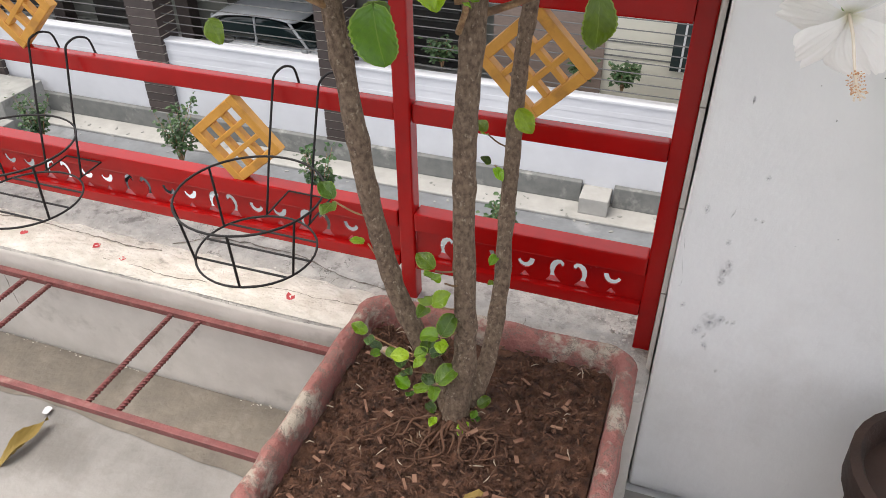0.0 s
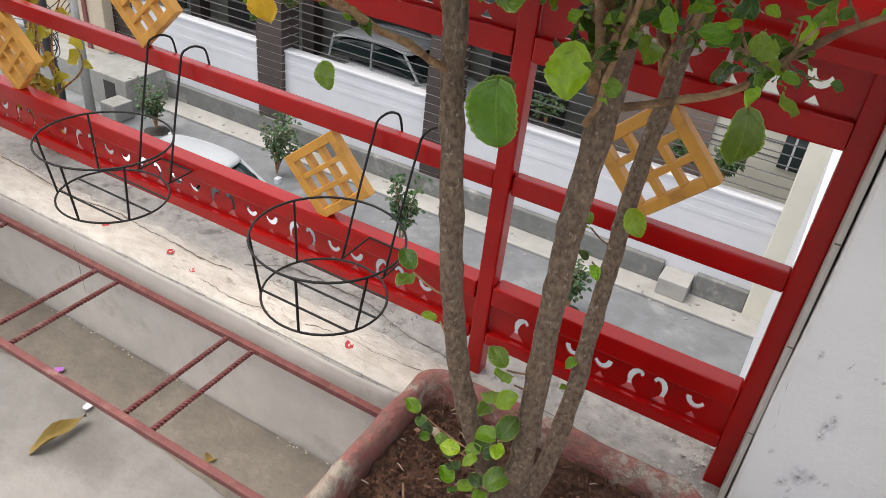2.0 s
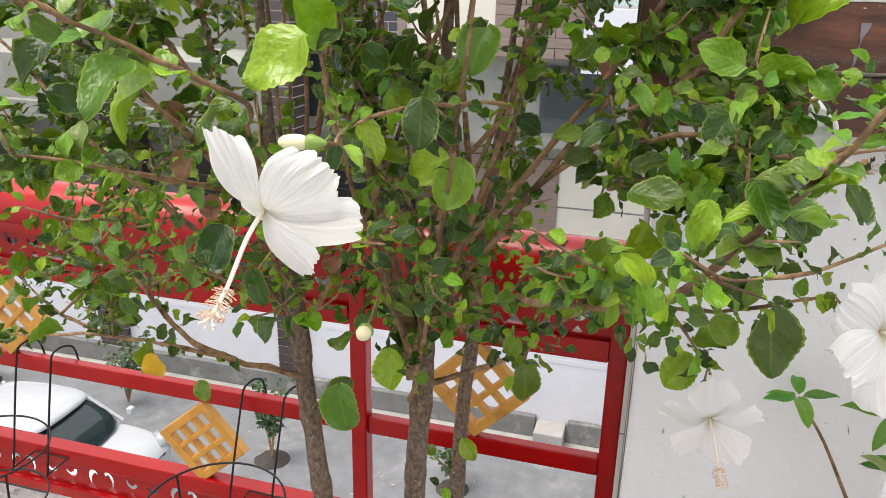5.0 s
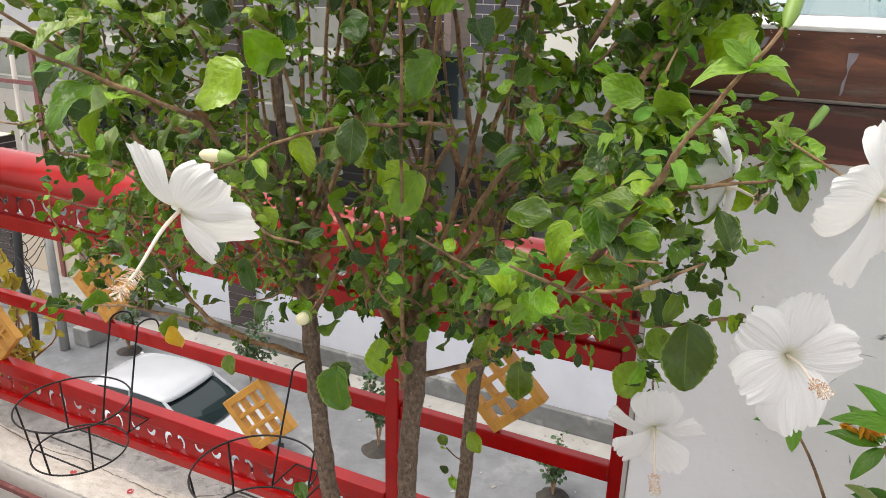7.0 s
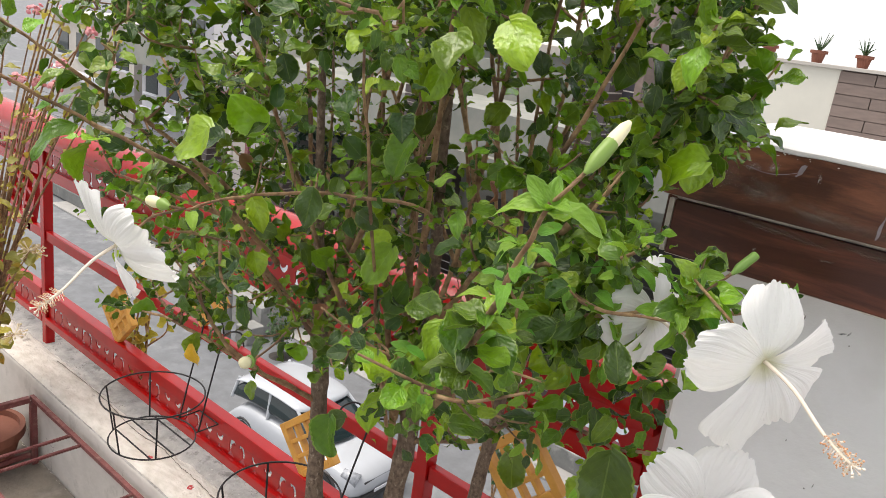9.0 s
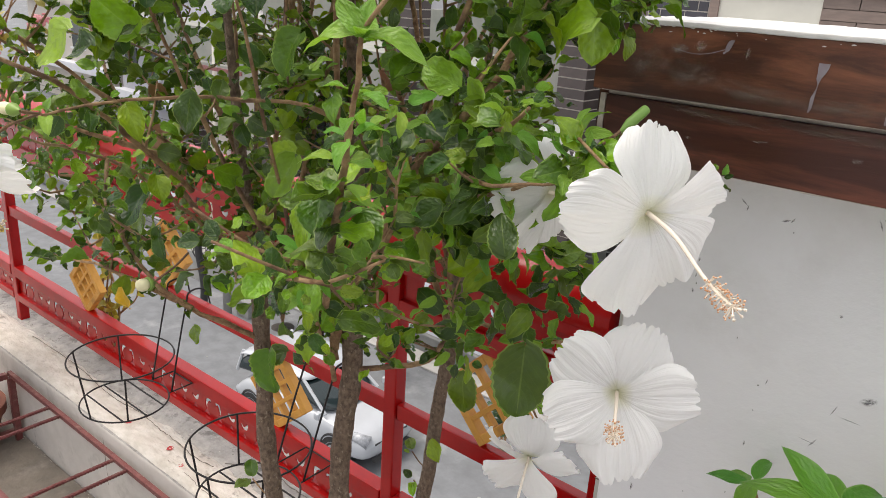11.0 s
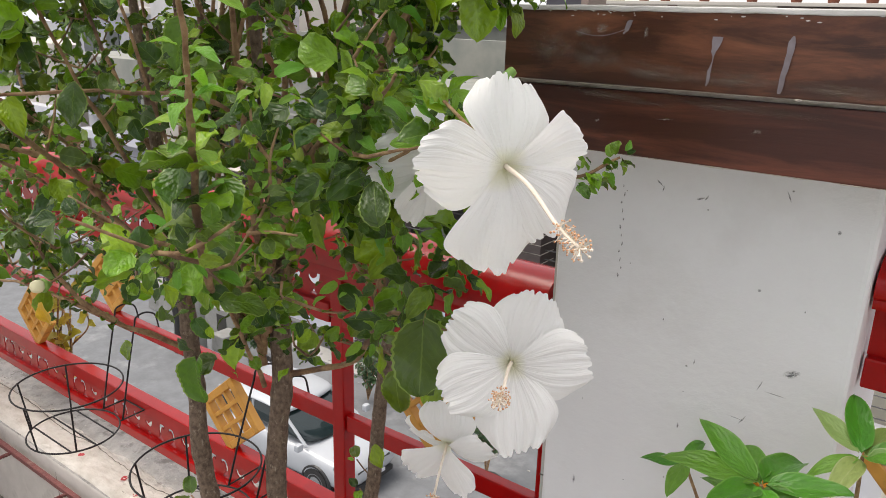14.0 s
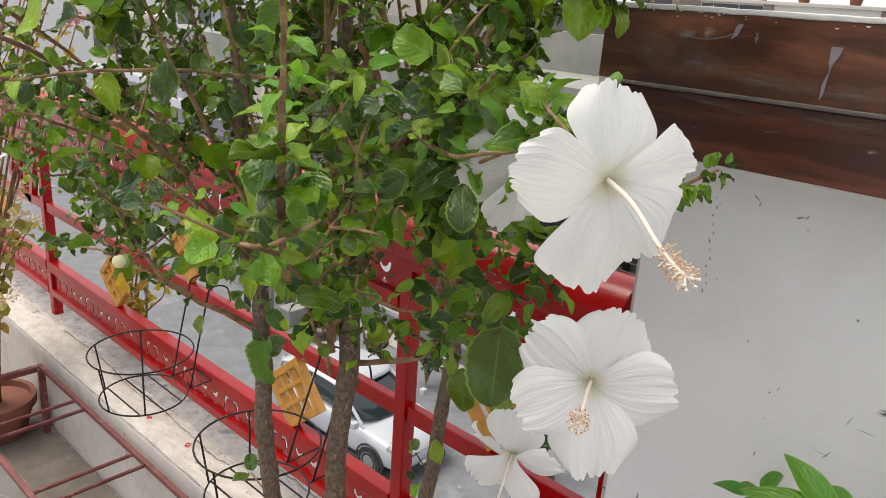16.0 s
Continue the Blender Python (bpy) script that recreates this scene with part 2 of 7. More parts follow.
TERRACOTTA = mat("terracotta", (0.21, 0.075, 0.045), (0.17, 0.06, 0.038), 12, 0.8, bump=0.2, bump_scale=60)
LEAF = leaf_mat("hibiscus_leaf", (0.014, 0.050, 0.003), (0.265, 0.465, 0.010), (0.36, 0.50, 0.08), 0.11, 0.24)
YOUNG = leaf_mat("young_leaf", (0.13, 0.33, 0.025), (0.30, 0.50, 0.05), (0.24, 0.42, 0.10), 0.35)
YELLOW = leaf_mat("yellowed_leaf", (0.72, 0.38, 0.015), (0.80, 0.45, 0.02), (0.75, 0.5, 0.1), 0.3)
OLIVE = leaf_mat("olive_leaf", (0.22, 0.22, 0.04), (0.55, 0.42, 0.07), (0.5, 0.42, 0.14), 0.3)
HUSK = leaf_mat("dry_husk", (0.22, 0.10, 0.05), (0.40, 0.22, 0.12), (0.3, 0.16, 0.08), 0.15, 0.7)
DRY = leaf_mat("dry_leaf", (0.22, 0.16, 0.035), (0.30, 0.20, 0.05), (0.3, 0.2, 0.06), 0.1, 0.7)



# ---- mesh helpers ----
def mesh_of(name, bm, material, smooth=False):
    me = bpy.data.meshes.new(name)
    bm.to_mesh(me)
    bm.free()
    for m in material if isinstance(material, (list, tuple)) else (material,):
        me.materials.append(m)
    if smooth:
        me.polygons.foreach_set("use_smooth", [True] * len(me.polygons))
    return me


def part(name, bm, material, parent=None, label="", smooth=False):
    """One mesh object, under its thing or part where there is one."""
    ob = new(name, bm if isinstance(bm, bpy.types.Mesh) else mesh_of(name, bm, material, smooth))
    if parent is not None:
        ob.parent = parent
    return tagged(ob, label)


def thing(name, label, category, at=(0, 0, 0), group="", kind=""):
    ob = new(name)
    ob.location = at
    return tagged(ob, label, category, group, kind)


def box(bm, x0, y0, z0, x1, y1, z1, bevel=0.0, seg=2):
    vs = [bm.verts.new(p) for p in ((x0, y0, z0), (x1, y0, z0), (x1, y1, z0), (x0, y1, z0), (x0, y0, z1), (x1, y0, z1), (x1, y1, z1), (x0, y1, z1))]
    fs = [bm.faces.new([vs[i] for i in q]) for q in ((3, 2, 1, 0), (4, 5, 6, 7), (0, 1, 5, 4), (1, 2, 6, 5), (2, 3, 7, 6), (3, 0, 4, 7))]
    if bevel:
        es = list({e for f_ in fs for e in f_.edges})
        bmesh.ops.bevel(bm, geom=es, offset=bevel, segments=seg, profile=0.6, affect="EDGES")
    return bm


def block(x0, y0, z0, x1, y1, z1, bevel=0.0, seg=2):
    return box(bmesh.new(), x0, y0, z0, x1, y1, z1, bevel, seg)


def tube(bm, pts, r, n=8, caps=True):
    """A round bar along points; r is one radius or one for each point."""
    pts = [Vector(p) for p in pts]
    rs = r if isinstance(r, (list, tuple)) else [r] * len(pts)
    rings, side = [], None
    for i, p in enumerate(pts):
        d = (pts[min(i + 1, len(pts) - 1)] - pts[max(i - 1, 0)]).normalized()
        if side is None:
            side = d.orthogonal().normalized()
        side = (side - d * side.dot(d)).normalized()
        up = d.cross(side)
        rings.append([bm.verts.new(p + rs[i] * (math.cos(a) * side + math.sin(a) * up)) for a in (2 * math.pi * k / n for k in range(n))])
    for a, b in zip(rings, rings[1:]):
        for k in range(n):
            bm.faces.new((a[k], a[(k + 1) % n], b[(k + 1) % n], b[k]))
    if caps:
        bm.faces.new(rings[0][::-1])
        bm.faces.new(rings[-1])
    return bm


def ring(bm, c, r, wire, n=40, k=6):
    """A closed wire hoop lying flat."""
    loops = []
    for i in range(n):
        a = 2 * math.pi * i / n
        u = Vector((math.cos(a), math.sin(a), 0))
        loops.append([bm.verts.new(Vector(c) + u * (r + wire * math.cos(b)) + Vector((0, 0, wire * math.sin(b)))) for b in (2 * math.pi * j / k for j in range(k))])
    for i in range(n):
        a, b = loops[i], loops[(i + 1) % n]
        for j in range(k):
            bm.faces.new((a[j], b[j], b[(j + 1) % k], a[(j + 1) % k]))
    return bm


def lathe(bm, prof, n=28):
    rows = [[bm.verts.new((r * math.cos(2 * math.pi * k / n), r * math.sin(2 * math.pi * k / n), z)) for k in range(n)] for r, z in prof]
    for a, b in zip(rows, rows[1:]):
        for k in range(n):
            bm.faces.new((a[k], a[(k + 1) % n], b[(k + 1) % n], b[k]))
    return bm


def rough_up(bm, amount, scale, keep=None):
    for v in bm.verts:
        if keep is None or keep(v.co):
            v.co += Vector(noise.noise_vector(v.co * scale)) * amount


def spline(pts, steps=6):
    """A smooth line through points (Catmull-Rom)."""
    p = [Vector(q) for q in pts]
    p = [2 * p[0] - p[1], *p, 2 * p[-1] - p[-2]]
    out = []
    for i in range(1, len(p) - 2):
        for s in range(steps):
            t = s / steps
            out.append(0.5 * (2 * p[i] + (p[i + 1] - p[i - 1]) * t + (2 * p[i - 1] - 5 * p[i] + 4 * p[i + 1] - p[i + 2]) * t * t + (3 * p[i] - p[i - 1] - 3 * p[i + 1] + p[i + 2]) * t ** 3))
    return [*out, p[-2]]


def grid_box(x0, y0, z0, x1, y1, z1, step, amount, scale, bevel=0.01):
    """A block cut fine enough to be worn: its corners rounded, its faces a little uneven."""
    bm = block(x0, y0, z0, x1, y1, z1, bevel, 3)
    for axis, lo, hi in ((0, x0, x1), (1, y0, y1), (2, z0, z1)):
        n = int((hi - lo) / step)
        for i in range(1, n):
            no = Vector((0, 0, 0))
            no[axis] = 1
            co = Vector((0, 0, 0))
            co[axis] = lo + (hi - lo) * i / n
            bmesh.ops.bisect_plane(bm, geom=bm.verts[:] + bm.edges[:] + bm.faces[:], plane_co=co, plane_no=no)
    rough_up(bm, amount, scale)
    return bm


# ---- terrace ----
FLOOR_Z, LEDGE_Z, LEDGE_Y, RAIL_Y, FACE_Y = 0.262, 0.54, 0.893, 1.03, 0.958
GROUND_Z = -7.1

slab = part("floor", block(-4.2, -3.2, FLOOR_Z - 0.25, 3.2, 0.93, FLOOR_Z), FLOOR)
tagged(slab, "grey cement terrace floor with damp brown stains", "floor", kind="structure")
LEDGES = []
for x0, x1 in ((-4.2, 0.066), (0.424, 3.2)):
    ledge = part("ledge", grid_box(x0, LEDGE_Y, FLOOR_Z - 0.02, x1, 1.16, LEDGE_Z, 0.045, 0.004, 9, 0.018), LEDGE, smooth=True)
    ledge.data.materials.append(KERB)
    for poly in ledge.data.polygons:
        if poly.normal.z < 0.5:
            poly.material_index = 1
    LEDGES.append(tagged(ledge, "low lime-washed cement ledge, cracked and flaking", "ledge", kind="structure"))
ledge = LEDGES[0]
bm, prev = bmesh.new(), None
for i in range(420):
    x = -4.2 + i * 0.0176
    if x > -0.41:
        prev = None
        continue
    yb = 1.000 + 0.014 * noise.noise(Vector((x * 5, 0, 3))) + 0.008 * noise.noise(Vector((x * 24, 0, 8)))
    row = [bm.verts.new((x, y, z + 0.002 * noise.noise(Vector((x * 12, y * 30, 1))))) for y, z in ((LEDGE_Y + 0.004, LEDGE_Z - 0.004), (LEDGE_Y + 0.011, LEDGE_Z + 0.005), (0.92, LEDGE_Z + 0.0075), (0.955, LEDGE_Z + 0.0075), (yb - 0.003, LEDGE_Z + 0.007), (yb, LEDGE_Z - 0.001))]
    if prev:
        for a in range(5):
            bm.faces.new((prev[a], row[a], row[a + 1], prev[a + 1]))
    prev = row
part("lime_layer", bm, LIME, ledge, "cream lime-wash layer, flaked off towards the railing", smooth=True)
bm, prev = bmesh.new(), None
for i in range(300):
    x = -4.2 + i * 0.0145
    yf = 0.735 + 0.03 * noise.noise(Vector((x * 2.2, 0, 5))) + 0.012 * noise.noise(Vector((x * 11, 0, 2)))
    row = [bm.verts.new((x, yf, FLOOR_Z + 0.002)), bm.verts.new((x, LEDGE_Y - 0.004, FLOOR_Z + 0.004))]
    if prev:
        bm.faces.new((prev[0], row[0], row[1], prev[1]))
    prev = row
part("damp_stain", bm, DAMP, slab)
bm = bmesh.new()
for i in range(170):
    x = random.uniform(-2.2, -0.3)
    if noise.noise(Vector((x * 3, 0, 0))) > -0.15:
        bmesh.ops.create_icosphere(bm, subdivisions=1, radius=random.uniform(0.0006, 0.0018), matrix=Matrix.Translation((x, LEDGE_Y - 0.003 - abs(random.gauss(0, 0.006)), FLOOR_Z + 0.006 + abs(random.gauss(0, 0.004)))) @ Matrix.Diagonal((1.8, 1, 0.6, 1)))
tagged(part("flaked_plaster", bm, LIME, slab), kind="stuff")
skin = part("wall_front", block(-4.2, 0.95, FLOOR_Z - 3.2, 3.2, 1.155, FLOOR_Z - 0.03), WALL)
tagged(skin, "white painted outer wall below the terrace", "wall", kind="structure")
back = part("wall_back", block(-4.2, -3.4, FLOOR_Z, 3.2, -3.2, FLOOR_Z + 2.9), WALL)
tagged(back, "plain white house wall behind the terrace", "wall", kind="structure")

bm = bmesh.new()
for i in range(70):
    x, y = 0.045 - abs(random.gauss(0, 0.05)), random.uniform(0.93, 1.10)
    bmesh.ops.create_icosphere(bm, subdivisions=1, radius=random.uniform(0.001, 0.0042), matrix=Matrix.Translation((x, y, LEDGE_Z + 0.003)) @ Euler((0, 0, random.random() * 6)).to_matrix().to_4x4() @ Matrix.Diagonal((1.5, 1, 0.6, 1)))
for i in range(150):
    x, y = random.uniform(-1.9, -0.42), random.uniform(0.965, 1.1)
    bmesh.ops.create_icosphere(bm, subdivisions=1, radius=random.uniform(0.0006, 0.0022), matrix=Matrix.Translation((x, y, LEDGE_Z + 0.002)) @ Matrix.Diagonal((1.6, 1, 0.6, 1)))
tagged(part("crumbled_plaster", bm, KERB, ledge), kind="stuff")

def crack(pts, r, parent, seed):
    """A thin dark crack that wanders along a line of points."""
    line = [p + Vector(noise.noise_vector(p * 60 + Vector((seed, 0, 0)))) * 0.005 for p in spline(pts, 9)]
    level = pts[0][2] == pts[-1][2]
    line = [Vector((p.x, p.y, pts[0][2])) if level else Vector((p.x, pts[0][1], p.z)) for p in line]
    part("crack", tube(bmesh.new(), line, [r * (0.4 + 1.2 * abs(noise.noise(p * 50))) for p in line], 4), DAMP, parent)


TOP = LEDGE_Z + 0.0078
crack([(-1.90, 0.985, TOP), (-1.60, 0.99, TOP), (-1.40, 0.975, TOP), (-1.256, 0.985, TOP), (-1.159, 0.979, TOP), (-1.08, 0.978, TOP), (-0.991, 0.971, TOP), (-0.924, 0.98, TOP)], 0.0016, ledge, 1)
crack([(-1.02, 0.918, TOP), (-0.918, 0.919, TOP), (-0.875, 0.912, TOP), (-0.776, 0.921, TOP)], 0.0009, ledge, 2)
crack([(-0.70, 0.935, TOP), (-0.62, 0.95, TOP), (-0.55, 0.945, TOP), (-0.46, 0.955, TOP)], 0.0010, ledge, 3)
BARE = LEDGE_Z + 0.0022
crack([(-0.92, 1.012, BARE), (-0.84, 1.06, BARE), (-0.73, 1.065, BARE), (-0.635, 1.06, BARE), (-0.538, 1.027, BARE), (-0.42, 1.02, BARE)], 0.0015, ledge, 4)
crack([(-0.50, 0.975, BARE), (-0.42, 0.99, BARE), (-0.33, 0.985, BARE), (-0.22, 1.0, BARE), (-0.10, 0.985, BARE), (0.02, 0.99, BARE)], 0.0013, ledge, 5)
crack([(-0.30, 0.985, BARE), (-0.27, 0.95, BARE), (-0.21, 0.93, BARE)], 0.0010, ledge, 6)
crack([(-0.08, 0.985, BARE), (-0.05, 0.945, BARE), (-0.01, 0.92, BARE)], 0.0010, ledge, 7)
crack([(-1.287, LEDGE_Y - 0.001, 0.50), (-1.285, LEDGE_Y - 0.001, 0.395), (-1.279, LEDGE_Y - 0.001, 0.336), (-1.284, LEDGE_Y - 0.001, 0.27)], 0.0012, ledge, 8)

# the white pillar and the brown clad beam that rests on it
pillar = part("pillar", grid_box(0.068, FACE_Y, FLOOR_Z - 0.02, 0.422, 1.25, 1.512, 0.06, 0.0025, 5, 0.008), WALL, smooth=False)
tagged(pillar, "white painted masonry pillar with grey scuffs", "pillar", kind="structure")
# the pillar's shaded side: its shade is put in as a greyer render strip
jamb = part("jamb", block(0.0578, 0.974, LEDGE_Z - 0.02, 0.0655, 1.25, 1.512, 0.002), KERB, pillar, "rough plaster strip, greyed as the pillar's shaded side, beside the post")
for z in (0.70, 0.86, 1.02, 1.21, 1.38):
    part("plaster_joint", block(0.0576, 0.9732, z, 0.0655, 0.9738, z + 0.0022), DAMP, jamb)
MARKS = [(0.0755, 0.815, 0.0009, 0.022, -8), (0.079, 0.775, 0.0009, 0.030, -10), (0.083, 0.745, 0.0010, 0.010, 4), (0.081, 0.738, 0.005, 0.0008, 10), (0.139, 0.782, 0.014, 0.030, 14), (0.137, 0.760, 0.010, 0.016, 0), (0.137, 0.682, 0.024, 0.030, -8), (0.152, 0.69, 0.010, 0.014, 0), (0.121, 0.66, 0.012, 0.02, 20), (0.195, 1.472, 0.009, 0.0016, 40), (0.200, 1.466, 0.0014, 0.006, 10), (0.243, 1.461, 0.008, 0.0022, -20), (0.250, 1.463, 0.0016, 0.006, 30)]
MARKS += [(0.334, 1.478, 0.0014, 0.010, -25), (0.386, 1.449, 0.003, 0.004, 0), (0.319, 1.371, 0.003, 0.003, 0), (0.322, 1.214, 0.0015, 0.012, 30), (0.36, 1.1, 0.002, 0.014, -15), (0.25, 1.18, 0.002, 0.006, 0), (0.12, 1.05, 0.003, 0.010, 0)]
MARKS += [(0.335, 1.262, 0.0012, 0.012, 20), (0.352, 1.256, 0.018, 0.0009, 3), (0.365, 1.285, 0.014, 0.007, -25), (0.26, 1.268, 0.0012, 0.006, 10), (0.315, 1.214, 0.016, 0.0008, 5)]
MARKS += [(0.152 + 0.005 * k / 11 + 0.002 * math.sin(k * 2.1), 1.462 - 0.11 * k / 11, 0.0012 + 0.0005 * (k % 3), 0.003 + 0.002 * (k % 2), 10 * math.sin(k)) for k in range(12)]
MARKS += [(random.uniform(0.08, 0.17), random.uniform(0.55, 0.95), random.uniform(0.002, 0.007), random.uniform(0.004, 0.016), random.uniform(-20, 20)) for k in range(14)]
MARKS += [(random.uniform(0.10, 0.41), random.uniform(0.75, 1.49), random.uniform(0.001, 0.0025), random.uniform(0.001, 0.003), 0) for k in range(22)]
for k, (sx, sz, w, h, ang) in enumerate(MARKS):
    bm = bmesh.new()
    bmesh.ops.create_circle(bm, cap_ends=True, segments=14, radius=1)
    for v in bm.verts:
        v.co = Vector((v.co.x, 0, v.co.y))
    smear = part("scuff", bm, SMUDGE_PALE if sz < 1.0 else SMUDGE, pillar)
    smear.matrix_basis = pose(sx, FACE_Y - 0.0032 - 0.00005 * k, sz, 0, ang, 0) @ Matrix.Diagonal((w * 0.75, 1, h * 0.75, 1))

WOOD = mat("brown_veneer_tile", (0.085, 0.030, 0.018), (0.040, 0.016, 0.011), 6, 0.36, bump=0.05, bump_scale=40, third=(0.25, 0.096, 0.050), third_scale=7.0, third_cut=(0.45, 0.72), stretch=(0.8, 1, 4), detail=8, distort=0.6, coat=0.05)
WOOD_RED = mat("red_brown_veneer_tile", (0.070, 0.020, 0.012), (0.036, 0.011, 0.008), 6, 0.36, bump=0.05, bump_scale=40, third=(0.18, 0.055, 0.032), third_scale=6.0, third_cut=(0.48, 0.72), stretch=(0.7, 1, 6), detail=8, distort=0.6, coat=0.05)
WHITEWASH = mat("whitewash", (0.70, 0.69, 0.68), (0.55, 0.54, 0.53), 14, 0.85, bump=0.3, bump_scale=60)
GROUT = mat("white_grout", (0.60, 0.56, 0.50), (0.44, 0.40, 0.35), 60, 0.9, bump=0.4, bump_scale=150)
DRIP = mat("pale_drip", (0.27, 0.24, 0.27), (0.18, 0.15, 0.16), 40, 0.7)

beam = thing("beam", "dark brown tile-clad beam with white-washed top, on the pillar", "beam", kind="structure")
B0, B1 = 0.03, 3.2
part("core", block(B0 + 0.012, 0.895, 1.513, B1, 1.245, 1.6545), WHITEWASH, beam)
for x0, x1 in ((B0, 0.62), (0.622, 1.23), (1.232, 1.84), (1.842, B1)):
    part("tile", block(x0, 0.872, 1.584, x1, 0.893, 1.658, 0.002), WOOD, beam)
    part("tile", block(x0 + 0.012, 0.884, 1.511, x1, 0.893, 1.578, 0.002), WOOD_RED, beam)
part("end_tile", block(B0 - 0.004, 0.897, 1.512, B0 + 0.010, 1.245, 1.656, 0.002), WOOD, beam)
bm = bmesh.new()
for i in range(200):
    x = B0 + 0.005 + i * 0.0075 + random.uniform(-0.003, 0.003)
    s = random.uniform(0.0004, 0.0011) * (2.2 if random.random() < 0.07 else 1)
    bmesh.ops.create_icosphere(bm, subdivisions=1, radius=s, matrix=Matrix.Translation((x, 0.8732, 1.5838 + random.uniform(-0.0006, 0.0006))) @ Matrix.Diagonal((2.4, 0.8, 0.7, 1)))
part("grout_joint", bm, GROUT, beam)
part("joint_line", block(B0 + 0.012, 0.889, 1.5785, B1, 0.893, 1.5835), GROUT, beam)
part("edge_strip", block(B0 + 0.004, 0.885, 1.512, B0 + 0.011, 0.8925, 1.578, 0.001), GROUT, beam, "pale grout edge of the lower tiling")
for yy, zz, rr in ((0.8737, 1.5836, 0.0006), (0.8851, 1.5112, 0.0006)):
    part("grout_bead", tube(bmesh.new(), [(B0 + 0.012 + i * 0.012, yy, zz + random.uniform(-0.0006, 0.0006)) for i in range(110)], [rr * random.uniform(0.4, 1.4) for i in range(110)], 5), GROUT, beam)
bm = grid_box(B0 - 0.006, 0.8708, 1.6572, B1, 1.27, 1.6625, 0.012, 0.0010, 40, 0.0012)
part("cap", bm, WHITEWASH, beam, "thick uneven white-washed cap", smooth=True)
bm = bmesh.new()
for i in range(120):
    x = B0 + random.uniform(0, 1.3)
    bmesh.ops.create_icosphere(bm, subdivisions=1, radius=random.uniform(0.0003, 0.0010), matrix=Matrix.Translation((x, 0.8717, 1.657 - random.random() ** 2 * 0.006)) @ Matrix.Diagonal((random.uniform(1, 3), 0.35, 0.8, 1)))
part("splash", bm, WHITEWASH, beam, "splashes of white-wash")
DRIPS = ((0.267, 1.636, 1.590, (0.0050, 0.0046, 0.0034, 0.0022, 0.0006, 0.0004, 0.0010, 0.0016, 0.0016, 0.0014, 0.0008)),
         (0.334, 1.639, 1.588, (0.0008, 0.0030, 0.0032, 0.0028, 0.0027, 0.0026, 0.0026, 0.0024, 0.0024, 0.0022, 0.0014)),
         (0.178, 1.649, 1.635, (0.0016, 0.0028, 0.0026, 0.0030, 0.0026, 0.0028, 0.0024, 0.0022, 0.0016, 0.0012, 0.0006)))
for x, zt, zb, widths in DRIPS:
    bm = bmesh.new()
    prev = None
    for i, hw in enumerate(widths):
        t = i / 10
        z = zt + (zb - zt) * t
        cx = x + 0.002 * noise.noise(Vector((x * 30, i * 0.5, 3))) - 0.006 * t
        row = [bm.verts.new((cx - hw, 0.8705, z)), bm.verts.new((cx + hw, 0.8705, z))]
        if prev:
            bm.faces.new((prev[0], prev[1], row[1], row[0]))
        prev = row
    part("drip", bm, DRIP, beam)
DUSTY = scuff_mat("dust_film", (0.17, 0.125, 0.10), 0.75)
WHITEDUST = scuff_mat("lime_dust", (0.42, 0.37, 0.34), 0.6)
for k, (sx, sz, w, h, m, y) in enumerate(((0.09, 1.620, 0.030, 0.022, DUSTY, 0.8716), (0.14, 1.612, 0.035, 0.018, DUSTY, 0.8716), (0.21, 1.600, 0.060, 0.012, DUSTY, 0.8716), (0.29, 1.598, 0.050, 0.010, DUSTY, 0.8716), (0.125, 1.636, 0.012, 0.006, WHITEDUST, 0.8716), (0.147, 1.640, 0.008, 0.007, WHITEDUST, 0.8716), (0.195, 1.638, 0.003, 0.007, WHITEDUST, 0.8716),
                                          (0.38, 1.594, 0.060, 0.008, DUSTY, 0.8716), (0.16, 1.572, 0.080, 0.006, DUSTY, 0.8836), (0.29, 1.571, 0.090, 0.007, DUSTY, 0.8836), (0.31, 1.550, 0.006, 0.003, WHITEDUST, 0.8836), (0.22, 1.553, 0.010, 0.0012, WHITEDUST, 0.8836), (0.145, 1.545, 0.004, 0.002, WHITEDUST, 0.8836))):
    bm = bmesh.new()
    bmesh.ops.create_circle(bm, cap_ends=True, segments=14, radius=1)
    for v in bm.verts:
        v.co = Vector((v.co.x, 0, v.co.y))
    part("dust_patch", bm, m, beam).matrix_basis = pose(sx, y - 0.00006 * k, sz, 0, 6 * math.sin(k), 0) @ Matrix.Diagonal((w, 1, h, 1))
bm = bmesh.new()
prev = None
for i in range(16):
    t = i / 15
    x, z = 0.118 + 0.055 * t, 1.6365 - 0.006 * math.sin(t * 3) + 0.004 * t
    hw = 0.0004 + 0.0004 * noise.noise(Vector((i * 0.8, 2, 2)))
    row = [bm.verts.new((x, 0.8705, z - hw)), bm.verts.new((x, 0.8705, z + hw))]
    if prev:
        bm.faces.new((prev[0], row[0], row[1], prev[1]))
    prev = row
part("smear", bm, DRIP, beam)


